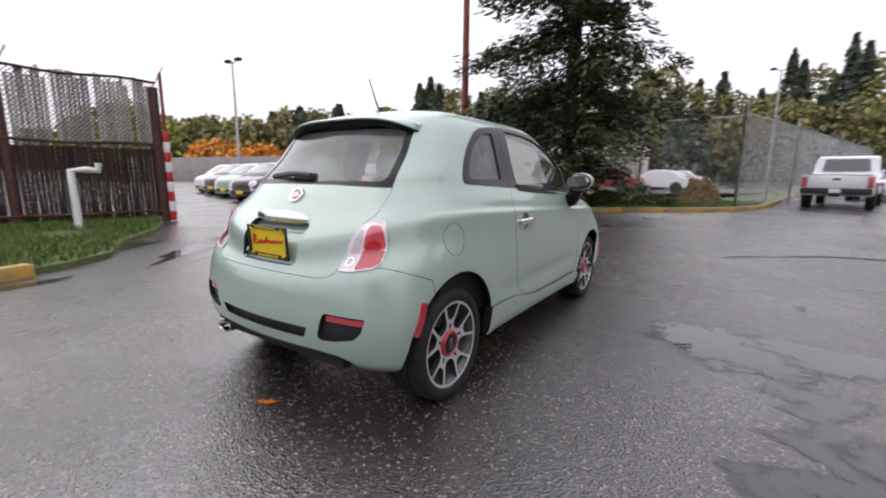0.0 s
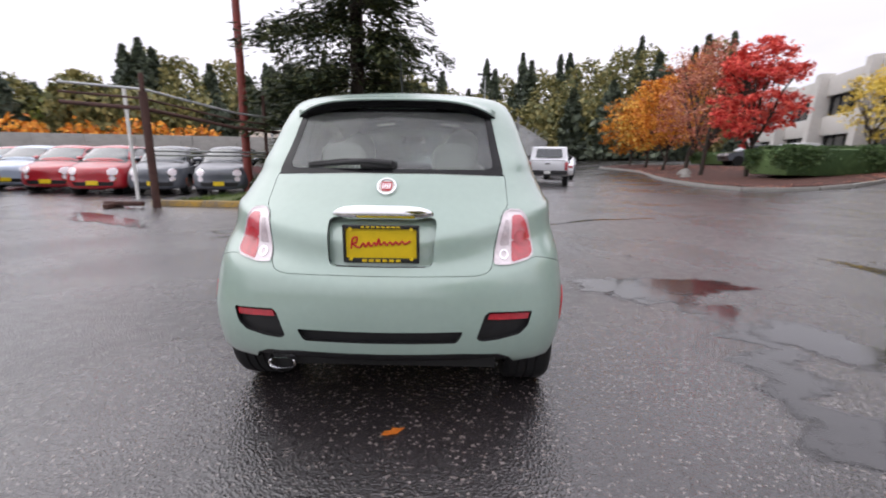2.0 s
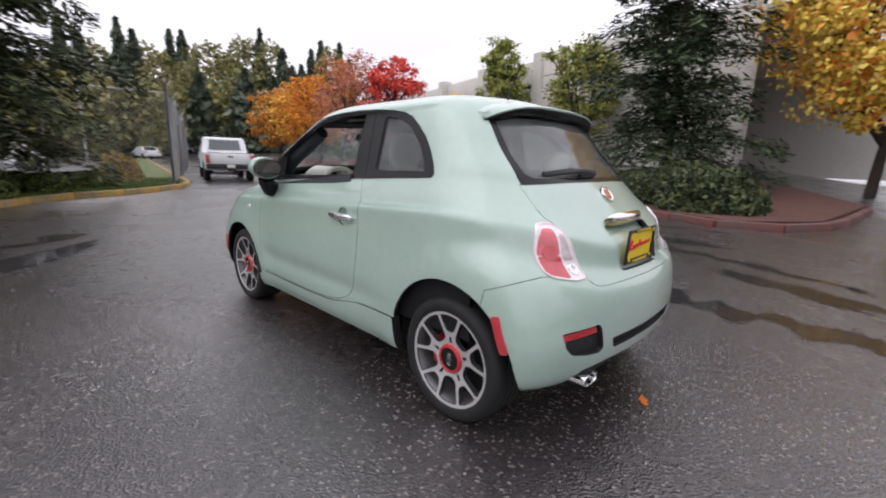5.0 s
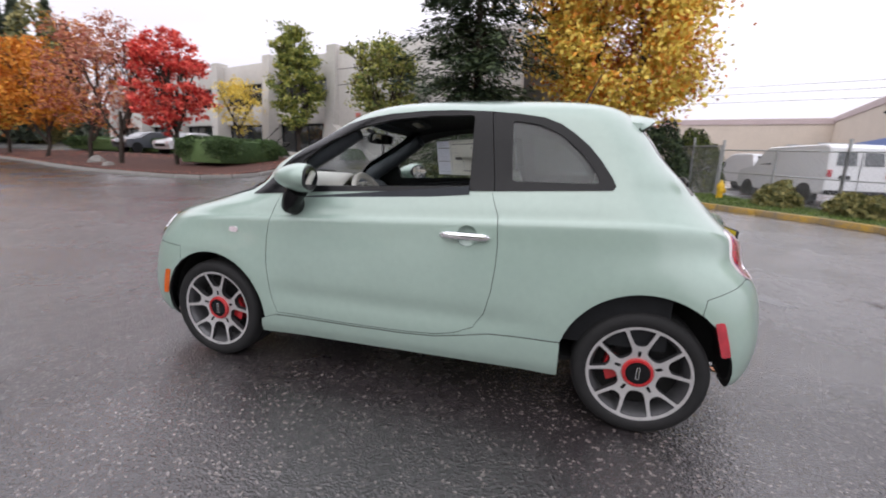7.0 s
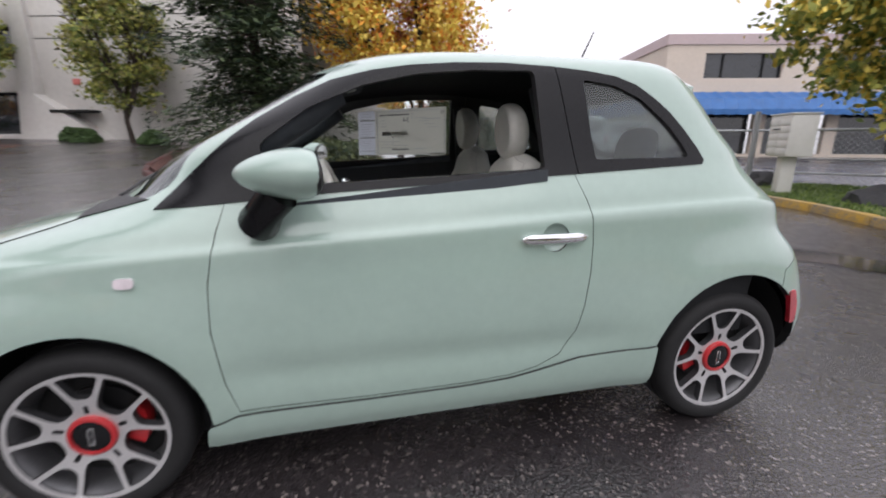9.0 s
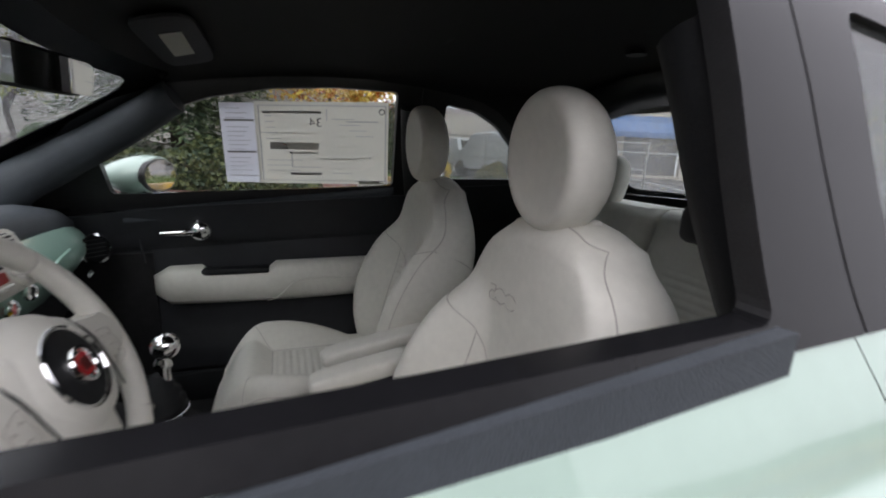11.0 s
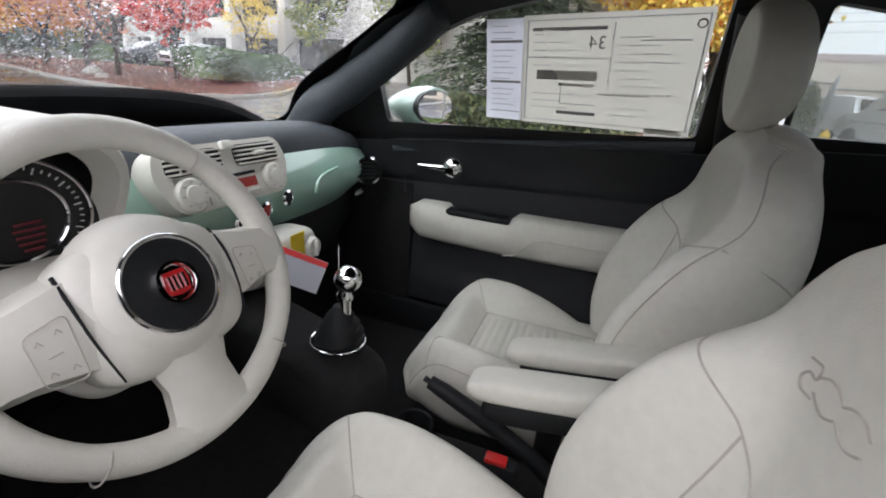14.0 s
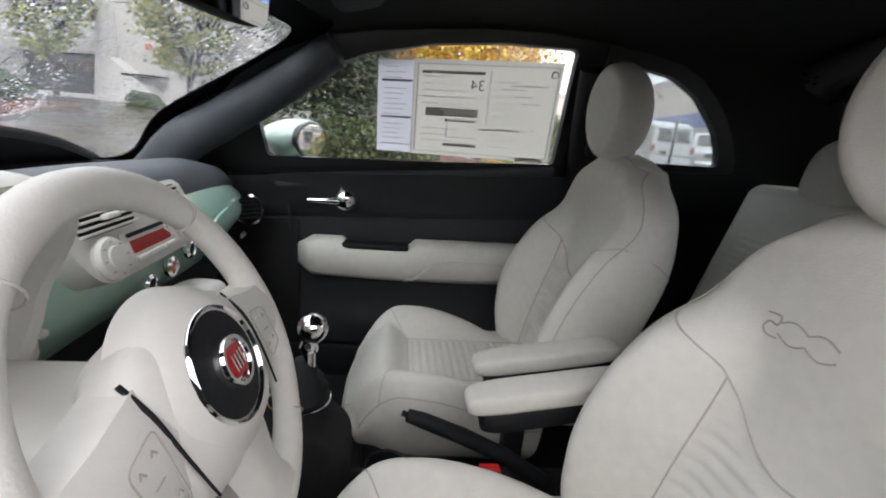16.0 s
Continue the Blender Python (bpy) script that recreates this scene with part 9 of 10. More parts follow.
# climate pod below
bm = bmesh.new()
soft(bm, lambda u, v, w: Vector((0.105 + 0.125 * u, 0.590 + 0.06 * v - 0.02 * w, 0.755 + 0.065 * w)), 0.7, 0.6, 44, 20)
pod = part("climate_pod", bm, M_CREAMPLASTIC, dash, "cream climate control pod", sharp=70)
for cx in (0.030, 0.105, 0.180):
    bm = bmesh.new()
    lathe(bm, [(0.026, 0.0), (0.027, -0.012), (0.023, -0.022), (0.001, -0.024)], 30, "Y", (cx, 0.537, 0.765))
    box(bm, cx, 0.511, 0.765, 0.008, 0.012, 0.040, 0.003)
    part("knob", bm, M_CREAMPLASTIC, pod, "round cream knob")

# instrument pod
ip = empty("instrument_pod")
ip.parent = car
ip["label"] = "round instrument dial under a cream hood"
bm = bmesh.new()
C = Vector((-0.338, 0.60, 0.955))
n_ = 48
rings = []
for r_, y_ in ((0.090, 0.605), (0.097, 0.585), (0.101, 0.562), (0.112, 0.558), (0.120, 0.570), (0.123, 0.60), (0.125, 0.80)):
    ring = []
    for i in range(n_):
        a = 2 * math.pi * i / n_
        top = sstep(-0.2, 0.9, math.sin(a))
        ring.append(bm.verts.new((C.x + r_ * math.cos(a) * 1.04, y_ - 0.055 * top - 0.02 * math.sin(a), C.z + r_ * math.sin(a) * 1.16)))
    rings.append(ring)
for a, b in zip(rings, rings[1:]):
    for i in range(n_):
        bm.faces.new((a[i], a[(i + 1) % n_], b[(i + 1) % n_], b[i]))
part("hood", bm, M_CREAMPLASTIC, ip, "cream instrument hood", sharp=60)
bm = bmesh.new()
lathe(bm, [(0.001, 0.0), (0.118, 0.0), (0.118, 0.03), (0.001, 0.03)], 48, "Y", (C.x, 0.590, C.z))
dial = part("dial", bm, M_DIAL, ip, "black round dial")
for r_ in (0.090, 0.060):
    bm = bmesh.new()
    tube(bm, [(C.x + r_ * math.cos(a), 0.588, C.z + r_ * 0.9 * math.sin(a)) for a in np.linspace(0, 2 * math.pi, 49)[:-1]], 0.0022, 5, closed=True)
    part("dial_ring", bm, M_CHROME, dial)
bm = bmesh.new()
for i in range(40):
    a = radians(-50 + i * 7.2)
    L = 0.010 if i % 4 == 0 else 0.005
    p, q = 0.080, 0.080 - L
    tube(bm, [(C.x + p * math.cos(a), 0.5885, C.z + 0.9 * p * math.sin(a)), (C.x + q * math.cos(a), 0.5885, C.z + 0.9 * q * math.sin(a))], 0.0011, 4)
part("tick_marks", bm, M_WHITEPAINT, dial)
M_READOUT = mat("dim_red_readout", (0.10, 0.012, 0.02), 0.4, vary=0.3, scale=60, emit=(0.8, 0.05, 0.08, 0.014))
for i, w_ in enumerate((0.030, 0.036, 0.032, 0.030, 0.022)):
    bm = bmesh.new()
    box(bm, C.x + 0.012, 0.5885, C.z - 0.004 - 0.009 * i, w_, 0.002, 0.0028)
    part("readout_bar", bm, M_READOUT, dial, smooth=False)
for i, (cx, cz) in enumerate(((-0.226, 0.945), (-0.222, 0.925), (-0.218, 0.906), (-0.214, 0.887))):
    bm = bmesh.new()
    soft(bm, lambda u, v, w: Vector((cx + 0.009 * u, 0.582 + 0.006 * v, cz + 0.006 * w)), 0.8, 0.6, 14, 8)
    part("stalk_button", bm, M_CREAMPLASTIC, ip)
bm = bmesh.new()
box(bm, -0.222, 0.615, 0.91, 0.030, 0.06, 0.12, 0.012, None)
part("switch_strip", bm, M_CREAMPLASTIC, ip)

# steering wheel
sw = empty("steering_wheel")
sw.parent = car
sw["label"] = "cream leather three-spoke steering wheel"
SW = Matrix.Translation((-0.336, 0.357, 0.913)) @ Euler((radians(-24), 0, 0)).to_matrix().to_4x4()
def at_wheel(bm):
    bm.transform(SW)
    return bm
bm = bmesh.new()
R_ = 0.184
tube(bm, [(R_ * math.cos(a), 0, R_ * (1.02 if math.sin(a) > 0 else 0.94) * math.sin(a)) for a in np.linspace(0, 2 * math.pi, 73)[:-1]],
     [0.0165 + 0.0025 * abs(math.cos(2 * a)) for a in np.linspace(0, 2 * math.pi, 73)[:-1]], 16, closed=True)
rim_ = part("rim", at_wheel(bm), M_CREAMHIDE, sw, "cream leather wheel rim", sharp=80)
for a in (0.9, 2.24, 4.0, 5.42):
    bm = bmesh.new()
    c = Vector((R_ * math.cos(a), 0, R_ * 0.97 * math.sin(a)))
    d = Vector((math.cos(a), 0, math.sin(a)))
    tube(bm, [c + (d * math.cos(b) + Vector((0, 1, 0)) * math.sin(b)) * 0.0182 for b in np.linspace(0, 2 * math.pi, 17)[:-1]], 0.0012, 4, closed=True)
    part("seam", at_wheel(bm), M_STITCH, rim_)
bm = bmesh.new()
soft(bm, lambda u, v, w: Vector((0.098 * u, 0.006 + 0.034 * v - 0.008 * (1 - u * u) * (1 - w * w), -0.008 + 0.080 * w)), 0.55, 0.55, 48, 26)
hub_ = part("airbag_cover", at_wheel(bm), M_CREAMPLASTIC, sw, "cream hub cover", sharp=80)
for s in (-1, 1):
    bm = bmesh.new()
    pr_ = [(0.05, 0.060, -0.088, 0.004), (0.095, 0.051, -0.076, 0.002), (0.13, 0.042, -0.068, 0.004), (0.155, 0.038, -0.066, 0.006), (0.182, 0.036, -0.070, 0.006)]
    rws = []
    for x_, zt, zb, yy in pr_:
        zb2 = zb + 0.02
        rws.append([bm.verts.new((s * x_, yy + o_, z_)) for o_, z_ in ((-0.020, zt - 0.01), (-0.028, (zt + zb2) / 2), (-0.020, zb2 + 0.01), (0.012, zb2), (0.018, (zt + zb2) / 2), (0.012, zt))])
    for a, b in zip(rws, rws[1:]):
        for i in range(6):
            bm.faces.new((a[i], a[(i + 1) % 6], b[(i + 1) % 6], b[i]))
    bm.faces.new(rws[0]), bm.faces.new(rws[-1][::-1])
    sp_ = part("spoke", at_wheel(bm), M_CREAMPLASTIC, sw, "cream side spoke", sharp=50)
    bm = bmesh.new()
    o_ = round_poly([(s * 0.098, 0.030), (s * 0.135, 0.022), (s * 0.135, -0.028), (s * 0.102, -0.034)][::s], 0.008)
    tube(bm, [(p[0], -0.0257, p[1] - 0.014) for p in o_], 0.0007, 4, closed=True)
    tube(bm, [(s * 0.112, -0.0258, -0.016), (s * 0.124, -0.0258, -0.017)], 0.0009, 4)
    for k_, (bx, bz) in enumerate(((0.109, 0.002), (0.126, -0.002), (0.109, -0.034), (0.126, -0.032))):
        tube(bm, [(s * (bx - 0.003), -0.0258, bz - 0.002), (s * bx, -0.0258, bz + 0.003), (s * (bx + 0.003), -0.0258, bz - 0.001)], 0.0008, 4)
    part("button_outline", at_wheel(bm), M_SHADELINES, sp_)
    bm = bmesh.new()
    tube(bm, smooth_line([(s * 0.088, -0.012, 0.050), (s * 0.090, -0.0235, 0.02), (s * 0.088, -0.0265, -0.02), (s * 0.080, -0.026, -0.070)], 4), [0.0024 - 0.0001 * q for q in range(len(smooth_line([(0, 0, 0), (0, 0, 1), (0, 0, 2), (0, 0, 3)], 4)))], 5)
    part("hub_gap", at_wheel(bm), M_CABIN, hub_)
bm = bmesh.new()
rws = []
for z_, w_, yy in ((-0.065, 0.052, -0.004), (-0.11, 0.040, 0.0), (-0.145, 0.046, 0.002), (-0.175, 0.075, 0.002)):
    rws.append([bm.verts.new((w_ * q, yy + o_, z_)) for q, o_ in ((-1, -0.008), (-0.6, -0.02), (0.6, -0.02), (1, -0.008), (0.9, 0.012), (-0.9, 0.012))])
for a, b in zip(rws, rws[1:]):
    for i in range(6):
        bm.faces.new((a[i], a[(i + 1) % 6], b[(i + 1) % 6], b[i]))
bm.faces.new(rws[0]), bm.faces.new(rws[-1][::-1])
part("lower_spoke", at_wheel(bm), M_CREAMPLASTIC, sw, "cream lower spoke", sharp=50)
bm = bmesh.new()
lathe(bm, [(0.0540, -0.0365), (0.0558, -0.0400), (0.0576, -0.0385), (0.0580, -0.0355)], 48, "Y", (0, 0, 0.004))
hr_ = part("hub_ring", at_wheel(bm), M_CHROME, sw, "chrome ring on the hub", sharp=60)
bm = bmesh.new()
lathe(bm, [(0.0575, -0.0365), (0.064, -0.034), (0.076, -0.027), (0.088, -0.014), (0.094, 0.006)], 48, "Y", (0, 0, 0.0))
part("hub_collar", at_wheel(bm), M_CREAMPLASTIC, sw, "cream collar round the hub", sharp=60)
bm = bmesh.new()
lathe(bm, [(0.001, -0.0385), (0.047, -0.0380), (0.0535, -0.036), (0.0535, -0.005)], 48, "Y", (0, 0, 0.004))
part("hub_disc", at_wheel(bm), M_CABIN, sw, "satin black hub disc", sharp=60)
badge(sw, SW @ Vector((0, -0.0395, 0.004)), SW.to_3x3().to_4x4(), 0.026, "emblem")
bm = bmesh.new()
soft(bm, lambda u, v, w: Vector((-0.345 + 0.075 * u, 0.49 + 0.13 * v, 0.845 + 0.06 * w + 0.04 * v * 0)), 0.5, 0.4, 36, 16)
part("column_cover", bm, M_CREAMPLASTIC, sw, "cream column cover", sharp=70)
for s in (-1, 1):
    bm = bmesh.new()
    tube(bm, [(-0.345 + s * 0.06, 0.46, 0.875), (-0.345 + s * 0.10, 0.45, 0.88), (-0.345 + s * 0.135, 0.445, 0.882)], [0.012, 0.010, 0.014], 10)
    part("stalk", bm, M_CREAMPLASTIC, sw, "cream column stalk")

# gear lever, handbrake, console
cc = empty("centre_console")
cc.parent = car
cc["label"] = "black centre console with cup holders"
bm = bmesh.new()
soft(bm, lambda u, v, w: Vector((0.0 + 0.082 * u, 0.42 + 0.18 * v, 0.568 + 0.09 * w + 0.05 * v)), 0.4, 0.4, 40, 16)
part("console_top", bm, M_CARPET, cc, sharp=70)
bm = bmesh.new()
box(bm, 0, 0.02, 0.36, 0.17, 0.75, 0.16, 0.03)
part("tunnel", bm, M_CARPET, cc)
for cx, cy in ((-0.03, 0.215), (0.035, 0.17)):
    bm = bmesh.new()
    lathe(bm, [(0.036, 0.40), (0.040, 0.475), (0.044, 0.478), (0.044, 0.47), (0.040, 0.39)], 28, "Z", (cx, cy, 0))
    part("cup_holder", bm, M_CABIN, cc, "black cup holder")
gl_ = empty("gear_lever")
gl_.parent = car
gl_["label"] = "chrome ball gear lever in a black leather boot"
bm = bmesh.new()
bmesh.ops.create_uvsphere(bm, u_segments=32, v_segments=20, radius=0.0275, matrix=Matrix.Translation((0.01, 0.315, 0.796)))
part("knob", bm, M_CHROME, gl_, "chrome ball knob")
bm = bmesh.new()
lathe(bm, [(0.012, 0.70), (0.012, 0.748), (0.017, 0.752), (0.017, 0.764), (0.013, 0.770), (0.013, 0.775)], 20, "Z", (0.01, 0.322, 0))
part("stem", bm, M_CHROME, gl_)
bm = bmesh.new()
lathe(bm, [(0.050, 0.655), (0.047, 0.664), (0.048, 0.674), (0.039, 0.684), (0.040, 0.694), (0.029, 0.704), (0.028, 0.714), (0.018, 0.724), (0.012, 0.735)], 32, "Z", (0.006, 0.333, 0))
for v in bm.verts:
    v.co.x += 0.004 * math.sin(v.co.z * 300)
part("boot", bm, M_CABIN, gl_, "black pleated boot")
bm = bmesh.new()
tube(bm, [(0.006 + 0.053 * math.cos(a), 0.337 + 0.056 * math.sin(a), 0.655) for a in np.linspace(0, 2 * math.pi, 41)[:-1]], 0.0022, 8, closed=True)
part("boot_ring", bm, M_CHROME, gl_, "chrome boot ring")
bm = bmesh.new()
tube(bm, [(0.012, 0.132, 0.615), (0.012, 0.10, 0.603), (0.010, 0.02, 0.570), (0.008, -0.08, 0.52), (0.006, -0.16, 0.46)], [0.013, 0.016, 0.017, 0.016, 0.02], 12)
hb = part("handbrake", bm, M_CABIN, car, "black handbrake lever")
bm = bmesh.new()
rod(bm, (0.012, 0.130, 0.614), (0.012, 0.143, 0.620), 0.006, seg=10)
part("release_button", bm, M_CABIN, hb)
for x_, y_, z_, d in ((0.080, -0.088, 0.541, 0.3), (-0.050, -0.022, 0.537, -0.3)):
    bm = bmesh.new()
    box(bm, x_, y_ - 0.02, z_ - 0.045, 0.030, 0.05, 0.10, 0.008)
    bk_ = part("belt_buckle", bm, M_CABIN, car, "black belt buckle with a red button")
    bm = bmesh.new()
    box(bm, x_, y_ - 0.005, z_ + 0.006, 0.022, 0.040, 0.012, 0.003)
    part("button", bm, M_REDBTN, bk_, "red release button")
# footwell: side panels ahead of the doors and the bulkhead
for s in (-1, 1):
    bm = bmesh.new()
    box(bm, s * 0.738, 0.655, 0.52, 0.012, 0.31, 0.62, 0.003)
    part("footwell_panel", bm, M_CARPET, car, "black carpeted footwell side panel")
bm = bmesh.new()
box(bm, 0, 0.815, 0.52, 1.46, 0.012, 0.62, 0.003)
part("bulkhead", bm, M_CARPET, car, "black carpeted bulkhead below the dash")
# seat belts hanging at the door pillars
for s in (-1, 1):
    bm = bmesh.new()
    path = [lining(Vector((s * 0.69, -0.42, 1.18)), 0.115), lining(Vector((s * 0.73, -0.45, 1.0)), 0.115), Vector((s * 0.62, -0.46, 0.80)), Vector((s * 0.60, -0.45, 0.42))]
    pts = smooth_line([tuple(p) for p in path], 5)
    rows = [[bm.verts.new((p[0] + o, p[1] + w, p[2])) for o, w in ((0, -0.022), (0.0015, 0), (0, 0.022), (-0.0015, 0))] for p in pts]
    for a, b in zip(rows, rows[1:]):
        for i in range(4):
            bm.faces.new((a[i], a[(i + 1) % 4], b[(i + 1) % 4], b[i]))
    sb = part("seat_belt", bm, M_CABIN, car, "black seat belt webbing")
    bm = bmesh.new()
    soft(bm, lambda u, v, w: path[0] + Vector((0.020 * u, 0.040 * v, 0.026 * w)), 0.5, 0.5, 20, 10)
    part("belt_guide", bm, M_CABIN, sb, "black belt guide")
# hang tag on the dash
tg = empty("hang_tag")
tg.parent = car
tg["label"] = "white paper tag with a red edge hanging below the stack"
TG = Matrix.Translation((0.02, 0.45, 0.785)) @ Vector((-0.69, -0.55, 0.385)).to_track_quat("-Y", "Z").to_matrix().to_4x4() @ Euler((0, radians(24), 0)).to_matrix().to_4x4()
bm = bmesh.new()
box(bm, 0, 0, 0, 0.12, 0.002, 0.07, 0, TG)
part("card", bm, M_PAPERBLUE, tg, smooth=False)
bm = bmesh.new()
box(bm, 0, -0.0016, 0.028, 0.12, 0.002, 0.012, 0, TG)
part("red_edge", bm, M_REDINK, tg, smooth=False)
bm = bmesh.new()
box(bm, 0.085, 0.49, 0.80, 0.045, 0.002, 0.07, 0)
part("yellow_slip", bm, M_YELLOWPLATE, tg, smooth=False)
# windscreen wipers parked at the foot of the screen
for x0_, x1_ in ((-0.50, 0.05), (-0.02, 0.52)):
    def on_screen(x, z, d):
        loc, nrm, _, _ = SKIN_TREE.find_nearest(Vector((x, 1.10 - 1.2 * (z - 0.985), z)))
        return loc + (nrm if nrm.z > 0 else -nrm) * d
    bm = bmesh.new()
    tube(bm, [on_screen(x, 1.005 + 0.03 * math.sin(math.pi * (x - x0_) / (x1_ - x0_)), 0.008) for x in np.linspace(x0_, x1_, 14)], 0.0045, 6)
    part("windscreen_wiper", bm, M_TRIM, car, "black windscreen wiper blade")
# rear-view mirror
rv = empty("rear_view_mirror")
rv.parent = car
rv["label"] = "black rear-view mirror at the windscreen"
MV = Matrix.Translation((-0.045, 0.44, 1.315)) @ Euler((radians(8), 0, radians(-14))).to_matrix().to_4x4()
bm = bmesh.new()
soft(bm, lambda u, v, w: Vector((0.115 * u, 0.02 * v, 0.034 * w)), 0.5, 0.45, 40, 14)
bm.transform(MV)
part("housing", bm, M_CABIN, rv, sharp=70)
bm = bmesh.new()
vs = [bm.verts.new(MV @ Vector((p[0], -0.0205, p[1]))) for p in round_poly([(-0.108, 0.028), (0.108, 0.028), (0.108, -0.028), (-0.108, -0.028)], 0.02)]
bm.faces.new(vs)
part("mirror_glass", bm, bpy.data.materials["mirror_silver"], rv, smooth=False)
bm = bmesh.new()
tube(bm, [(-0.04, 0.46, 1.32), (-0.02, 0.50, 1.36), (0, 0.55, 1.372)], 0.012, 10)
part("arm", bm, M_CABIN, rv)

# paper stickers inside the passenger window
stk = empty("window_sticker")
stk.parent = car
stk["label"] = "large printed price sheets taped inside the passenger window"
TL, BL, TRc, BR = Vector((0.598, 0.253, 1.334)), Vector((0.704, 0.253, 1.081)), Vector((0.606, -0.286, 1.372)), Vector((0.714, -0.312, 1.083))
def sheet(a, b):
    """Corners of the strip from a to b (0 at the front edge, 1 at the rear)."""
    return [TL.lerp(TRc, a), TL.lerp(TRc, b), BL.lerp(BR, b), BL.lerp(BR, a)]
def on_sheet(a, v, d=0.0):
    nrm = (TRc - TL).cross(BL - TL).normalized()
    if nrm.x > 0:
        nrm = -nrm
    return TL.lerp(TRc, a).lerp(BL.lerp(BR, a), v) + nrm * d
def sheet_mesh(name, m, a0, a1, v0, v1, d, parent, label=""):
    bm = bmesh.new()
    g0 = [bm.verts.new(on_sheet(a, v, d)) for a, v in ((a0, v0), (a1, v0), (a1, v1), (a0, v1))]
    bm.faces.new(g0)
    return part(name, bm, m, parent, label, smooth=False)
p1 = sheet_mesh("side_sheet", M_PAPERBLUE, 0.0, 0.195, 0.0, 1.0, 0.0, stk, "narrow bluish sheet")
p2 = sheet_mesh("main_sheet", M_PAPER, 0.185, 1.0, -0.02, 1.0, 0.003, stk, "wide white price sheet")
bm_ = sheet_mesh("bar_code_slip", M_PAPER, 0.80, 0.97, 0.97, 1.05, 0.005, stk)
for v0, v1 in ((0.19, 0.215), (0.58, 0.605), (0.90, 0.91)):
    sheet_mesh("print_bar", M_INKGREY, 0.02, 0.18, v0, v1, 0.001, p1)
for k in range(16):
    v = 0.06 + 0.055 * k
    if min(abs(v - q) for q in (0.2, 0.59, 0.9)) > 0.03:
        sheet_mesh("print_line", mat("faint_print", (0.42, 0.425, 0.45), 0.8) if "faint_print" not in bpy.data.materials else bpy.data.materials["faint_print"], 0.03, 0.03 + 0.13 * (0.6 + 0.4 * ((k * 37) % 10) / 10), v, v + 0.008, 0.001, p1)
for a0, a1, v0, v1 in ((0.23, 0.57, 0.085, 0.115), (0.26, 0.55, 0.46, 0.55), (0.37, 0.54, 0.58, 0.605), (0.37, 0.56, 0.85, 0.885), (0.80, 0.95, 0.955, 0.985)):
    sheet_mesh("print_bar", M_INKGREY, a0, a1, v0, v1, 0.004, p2)
FP = bpy.data.materials["faint_print"]
papery(FP)
for a0, a1, v0, v1 in ((0.205, 0.985, 0.02, 0.028), (0.205, 0.985, 0.955, 0.962), (0.205, 0.212, 0.02, 0.955), (0.978, 0.985, 0.02, 0.955), (0.205, 0.60, 0.34, 0.348), (0.60, 0.605, 0.06, 0.70), (0.56, 0.80, 0.66, 0.675), (0.72, 0.93, 0.20, 0.212), (0.38, 0.385, 0.57, 0.78), (0.38, 0.56, 0.775, 0.783)):
    sheet_mesh("print_line", FP, a0, a1, v0, v1, 0.004, p2)
for k in range(22):
    a0 = (0.24, 0.63)[k % 2]
    v = 0.14 + 0.034 * k
    if not (0.44 < v < 0.62 and a0 < 0.6):
        sheet_mesh("print_line", FP, a0, a0 + 0.12 + 0.18 * ((k * 53) % 17) / 17, v, v + 0.007, 0.004, p2)
bm = bmesh.new()
tube(bm, [on_sheet(0.955 + 0.018 * math.cos(a), 0.09 + 0.03 * math.sin(a), 0.0045) for a in np.linspace(0, 2 * math.pi, 21)[:-1]], 0.002, 4, closed=True)
part("round_seal", bm, M_INKGREY, p2)
txt = bpy.data.curves.new("figure", "FONT")
txt.body = "34"
txt.size = 0.045
tob = new("work", txt)
tm = bpy.data.meshes.new_from_object(tob.evaluated_get(bpy.context.evaluated_depsgraph_get()))
bpy.data.objects.remove(tob)
# printed on the outer face: read from outside, so reversed from the cabin
ex_ = (on_sheet(0.4, 0.2) - on_sheet(0.6, 0.2)).normalized()
ey_ = (on_sheet(0.5, 0.1) - on_sheet(0.5, 0.4)).normalized()
o_ = on_sheet(0.575, 0.27, 0.0045)
for v in tm.vertices:
    v.co = o_ + ex_ * v.co.x + ey_ * v.co.y
tm.materials.append(M_INKGREY)
fg = new("figure", tm)
fg.parent = p2

# ---- parked small hatchbacks in the yard: the same model in other colours ----
GLAZED = {"windscreen", "rear_window", "quarter_window", "door_window"}


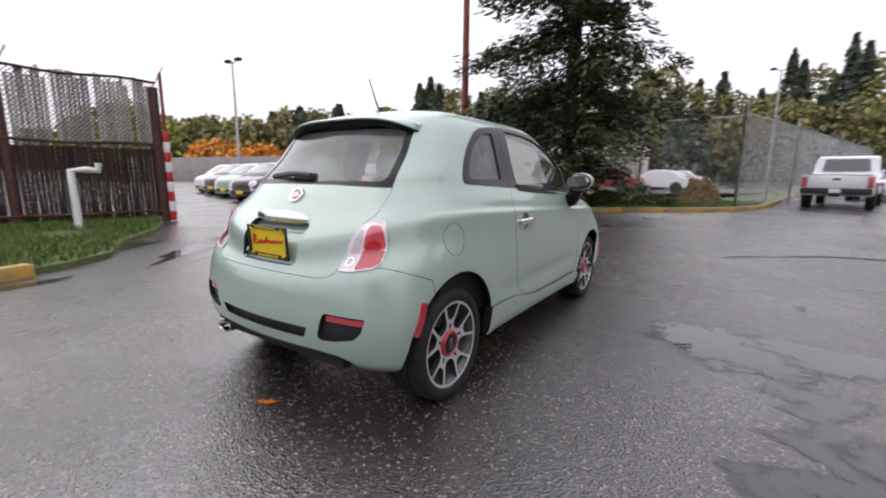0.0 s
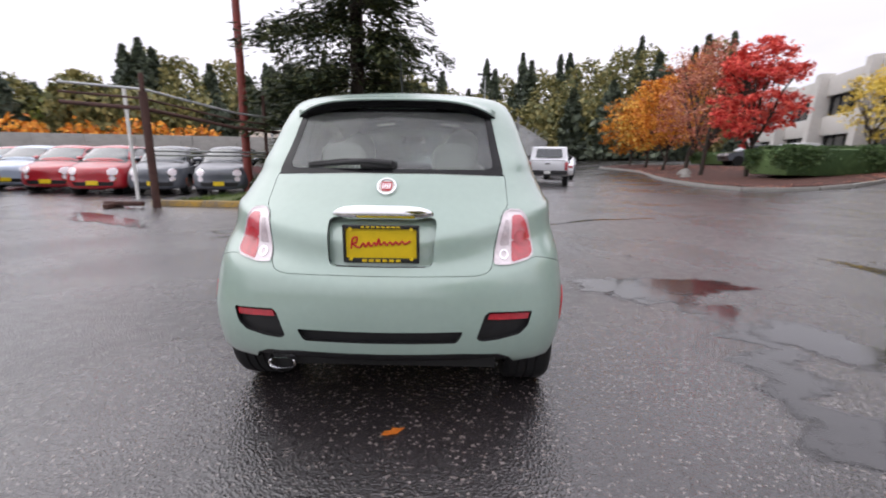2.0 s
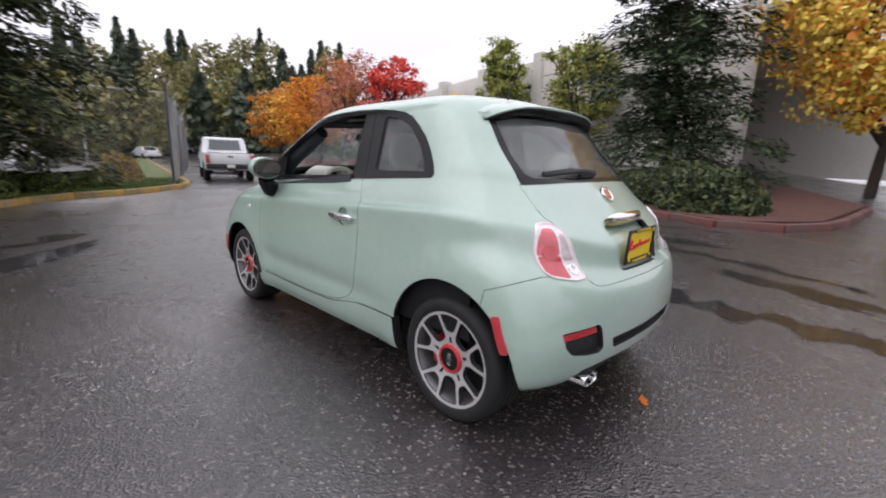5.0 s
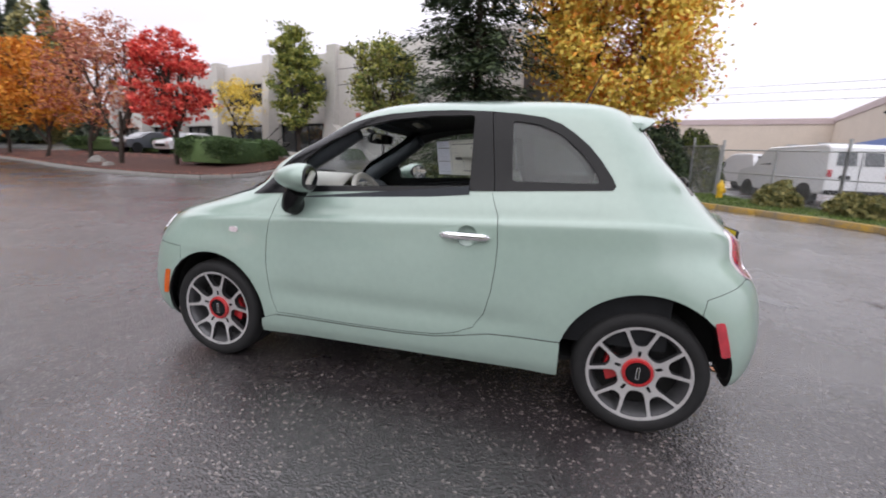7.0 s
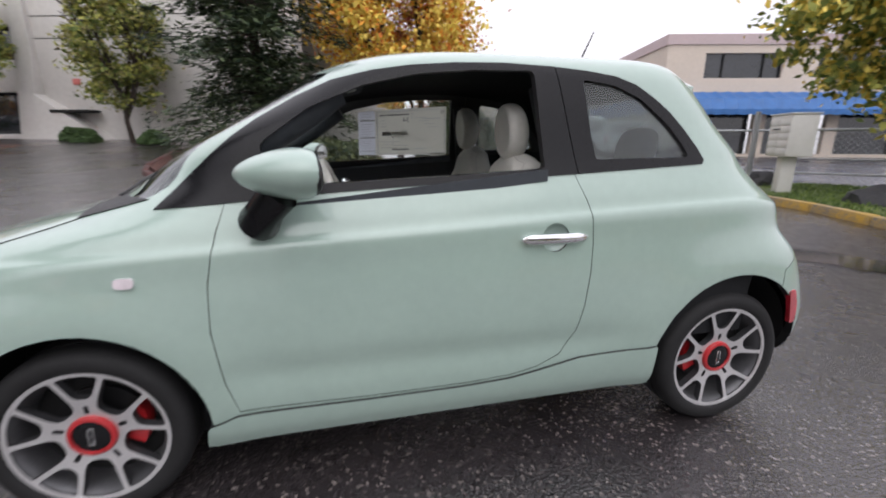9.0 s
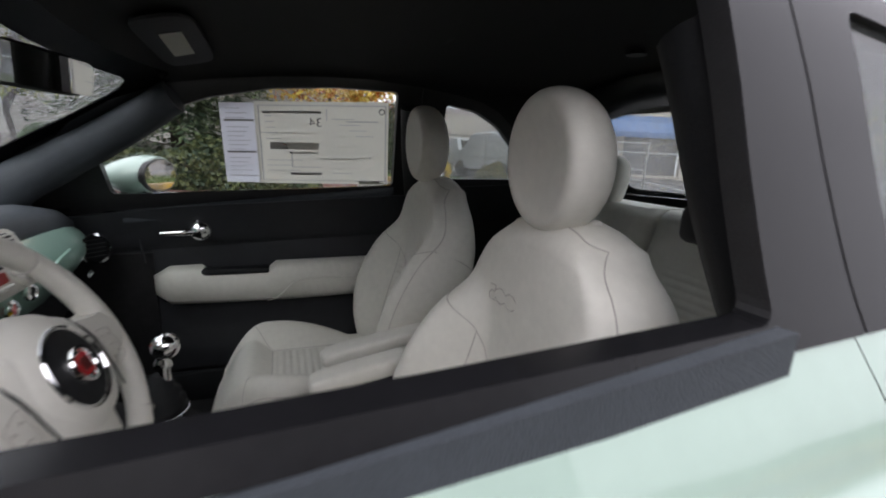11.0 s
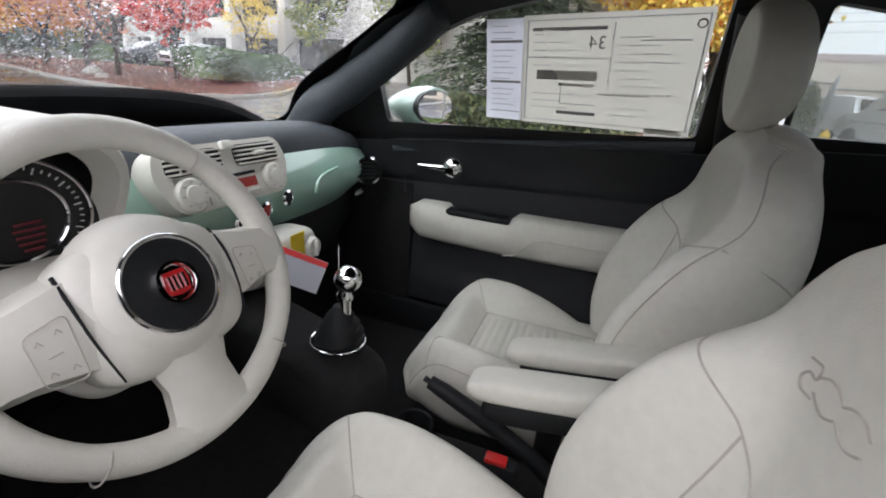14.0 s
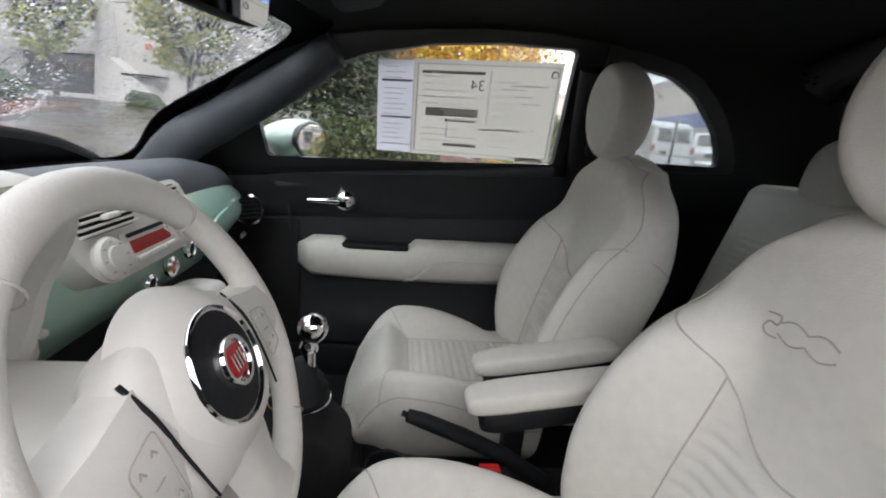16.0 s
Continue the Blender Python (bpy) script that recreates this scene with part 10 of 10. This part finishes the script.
def parked(label, paintm, x, y, turn, plate_ok=True):
    t = empty("parked_car", (x, y, ground_z(x, y)), turn)
    made = {car: t}
    for o in car.children_recursive:
        if o.name.split(".")[0] in INTERIOR or any(q.name.split(".")[0] in INTERIOR for q in up_chain(o)):
            continue
        c = o.copy()
        scene.collection.objects.link(c)
        made[o] = c
        c.parent = made.get(o.parent, t)
        for sl in c.material_slots:
            want = paintm if sl.material is M_MINT else (M_DARKGLASS if o.name.split(".")[0] in GLAZED else None)
            if want:
                sl.link = "OBJECT"
                sl.material = want
    p = new("front_plate", FRONT_PLATE)
    p.parent = t
    w = new("door_window", LEFT_GLASS)
    w.parent = t
    return tagged(t, label, "car", group="small hatchbacks parked in the yard")


def up_chain(o):
    while o.parent and o.parent is not car:
        o = o.parent
        yield o


bm = bmesh.new()
box(bm, 0, 1.85, 0.36, 0.31, 0.015, 0.13, 0.003)
me = bpy.data.meshes.new("front_plate")
bm.to_mesh(me)
bm.free()
me.materials.append(M_YELLOWPLATE)
FRONT_PLATE = me
LEFT_GLASS = bpy.data.meshes.new("door_window")
tmp = panel("door_window", car, M_DARKGLASS, [(I, prism(grown(WINDOW, 0.006), "x", -2, -0.35))], *LEFT, offset=-0.006, depth=0.004)[0]
LEFT_GLASS = tmp.data
bpy.data.objects.remove(tmp)
R0 = 180 + 14
for lb, pm, x, y in (("black hatchback parked in the yard, beaded with rain", M_BLACK, -14.1, 8.0), ("mint green hatchback parked in the yard", M_MINT, -16.9, 8.9), ("maroon hatchback parked in the yard", M_MAROON, -19.5, 9.7), ("white hatchback parked in the yard", M_WHITE, -22.0, 10.5),
                     ("pale blue hatchback parked in the yard", M_BLUE, -15.0, 12.4), ("red hatchback parked in the yard", M_RED, -12.9, 11.6), ("bright red hatchback parked in the yard", M_RED, -10.9, 11.0), ("grey hatchback behind the barrier gate", M_GREY, -9.2, 11.2), ("dark grey hatchback behind the barrier gate", M_GREY, -7.3, 11.4),
                     ("red hatchback in the second row", M_RED, -17.6, 14.2), ("grey hatchback in the second row", M_GREY, -20.3, 15.0)):
    parked(lb, pm, x, y, R0)
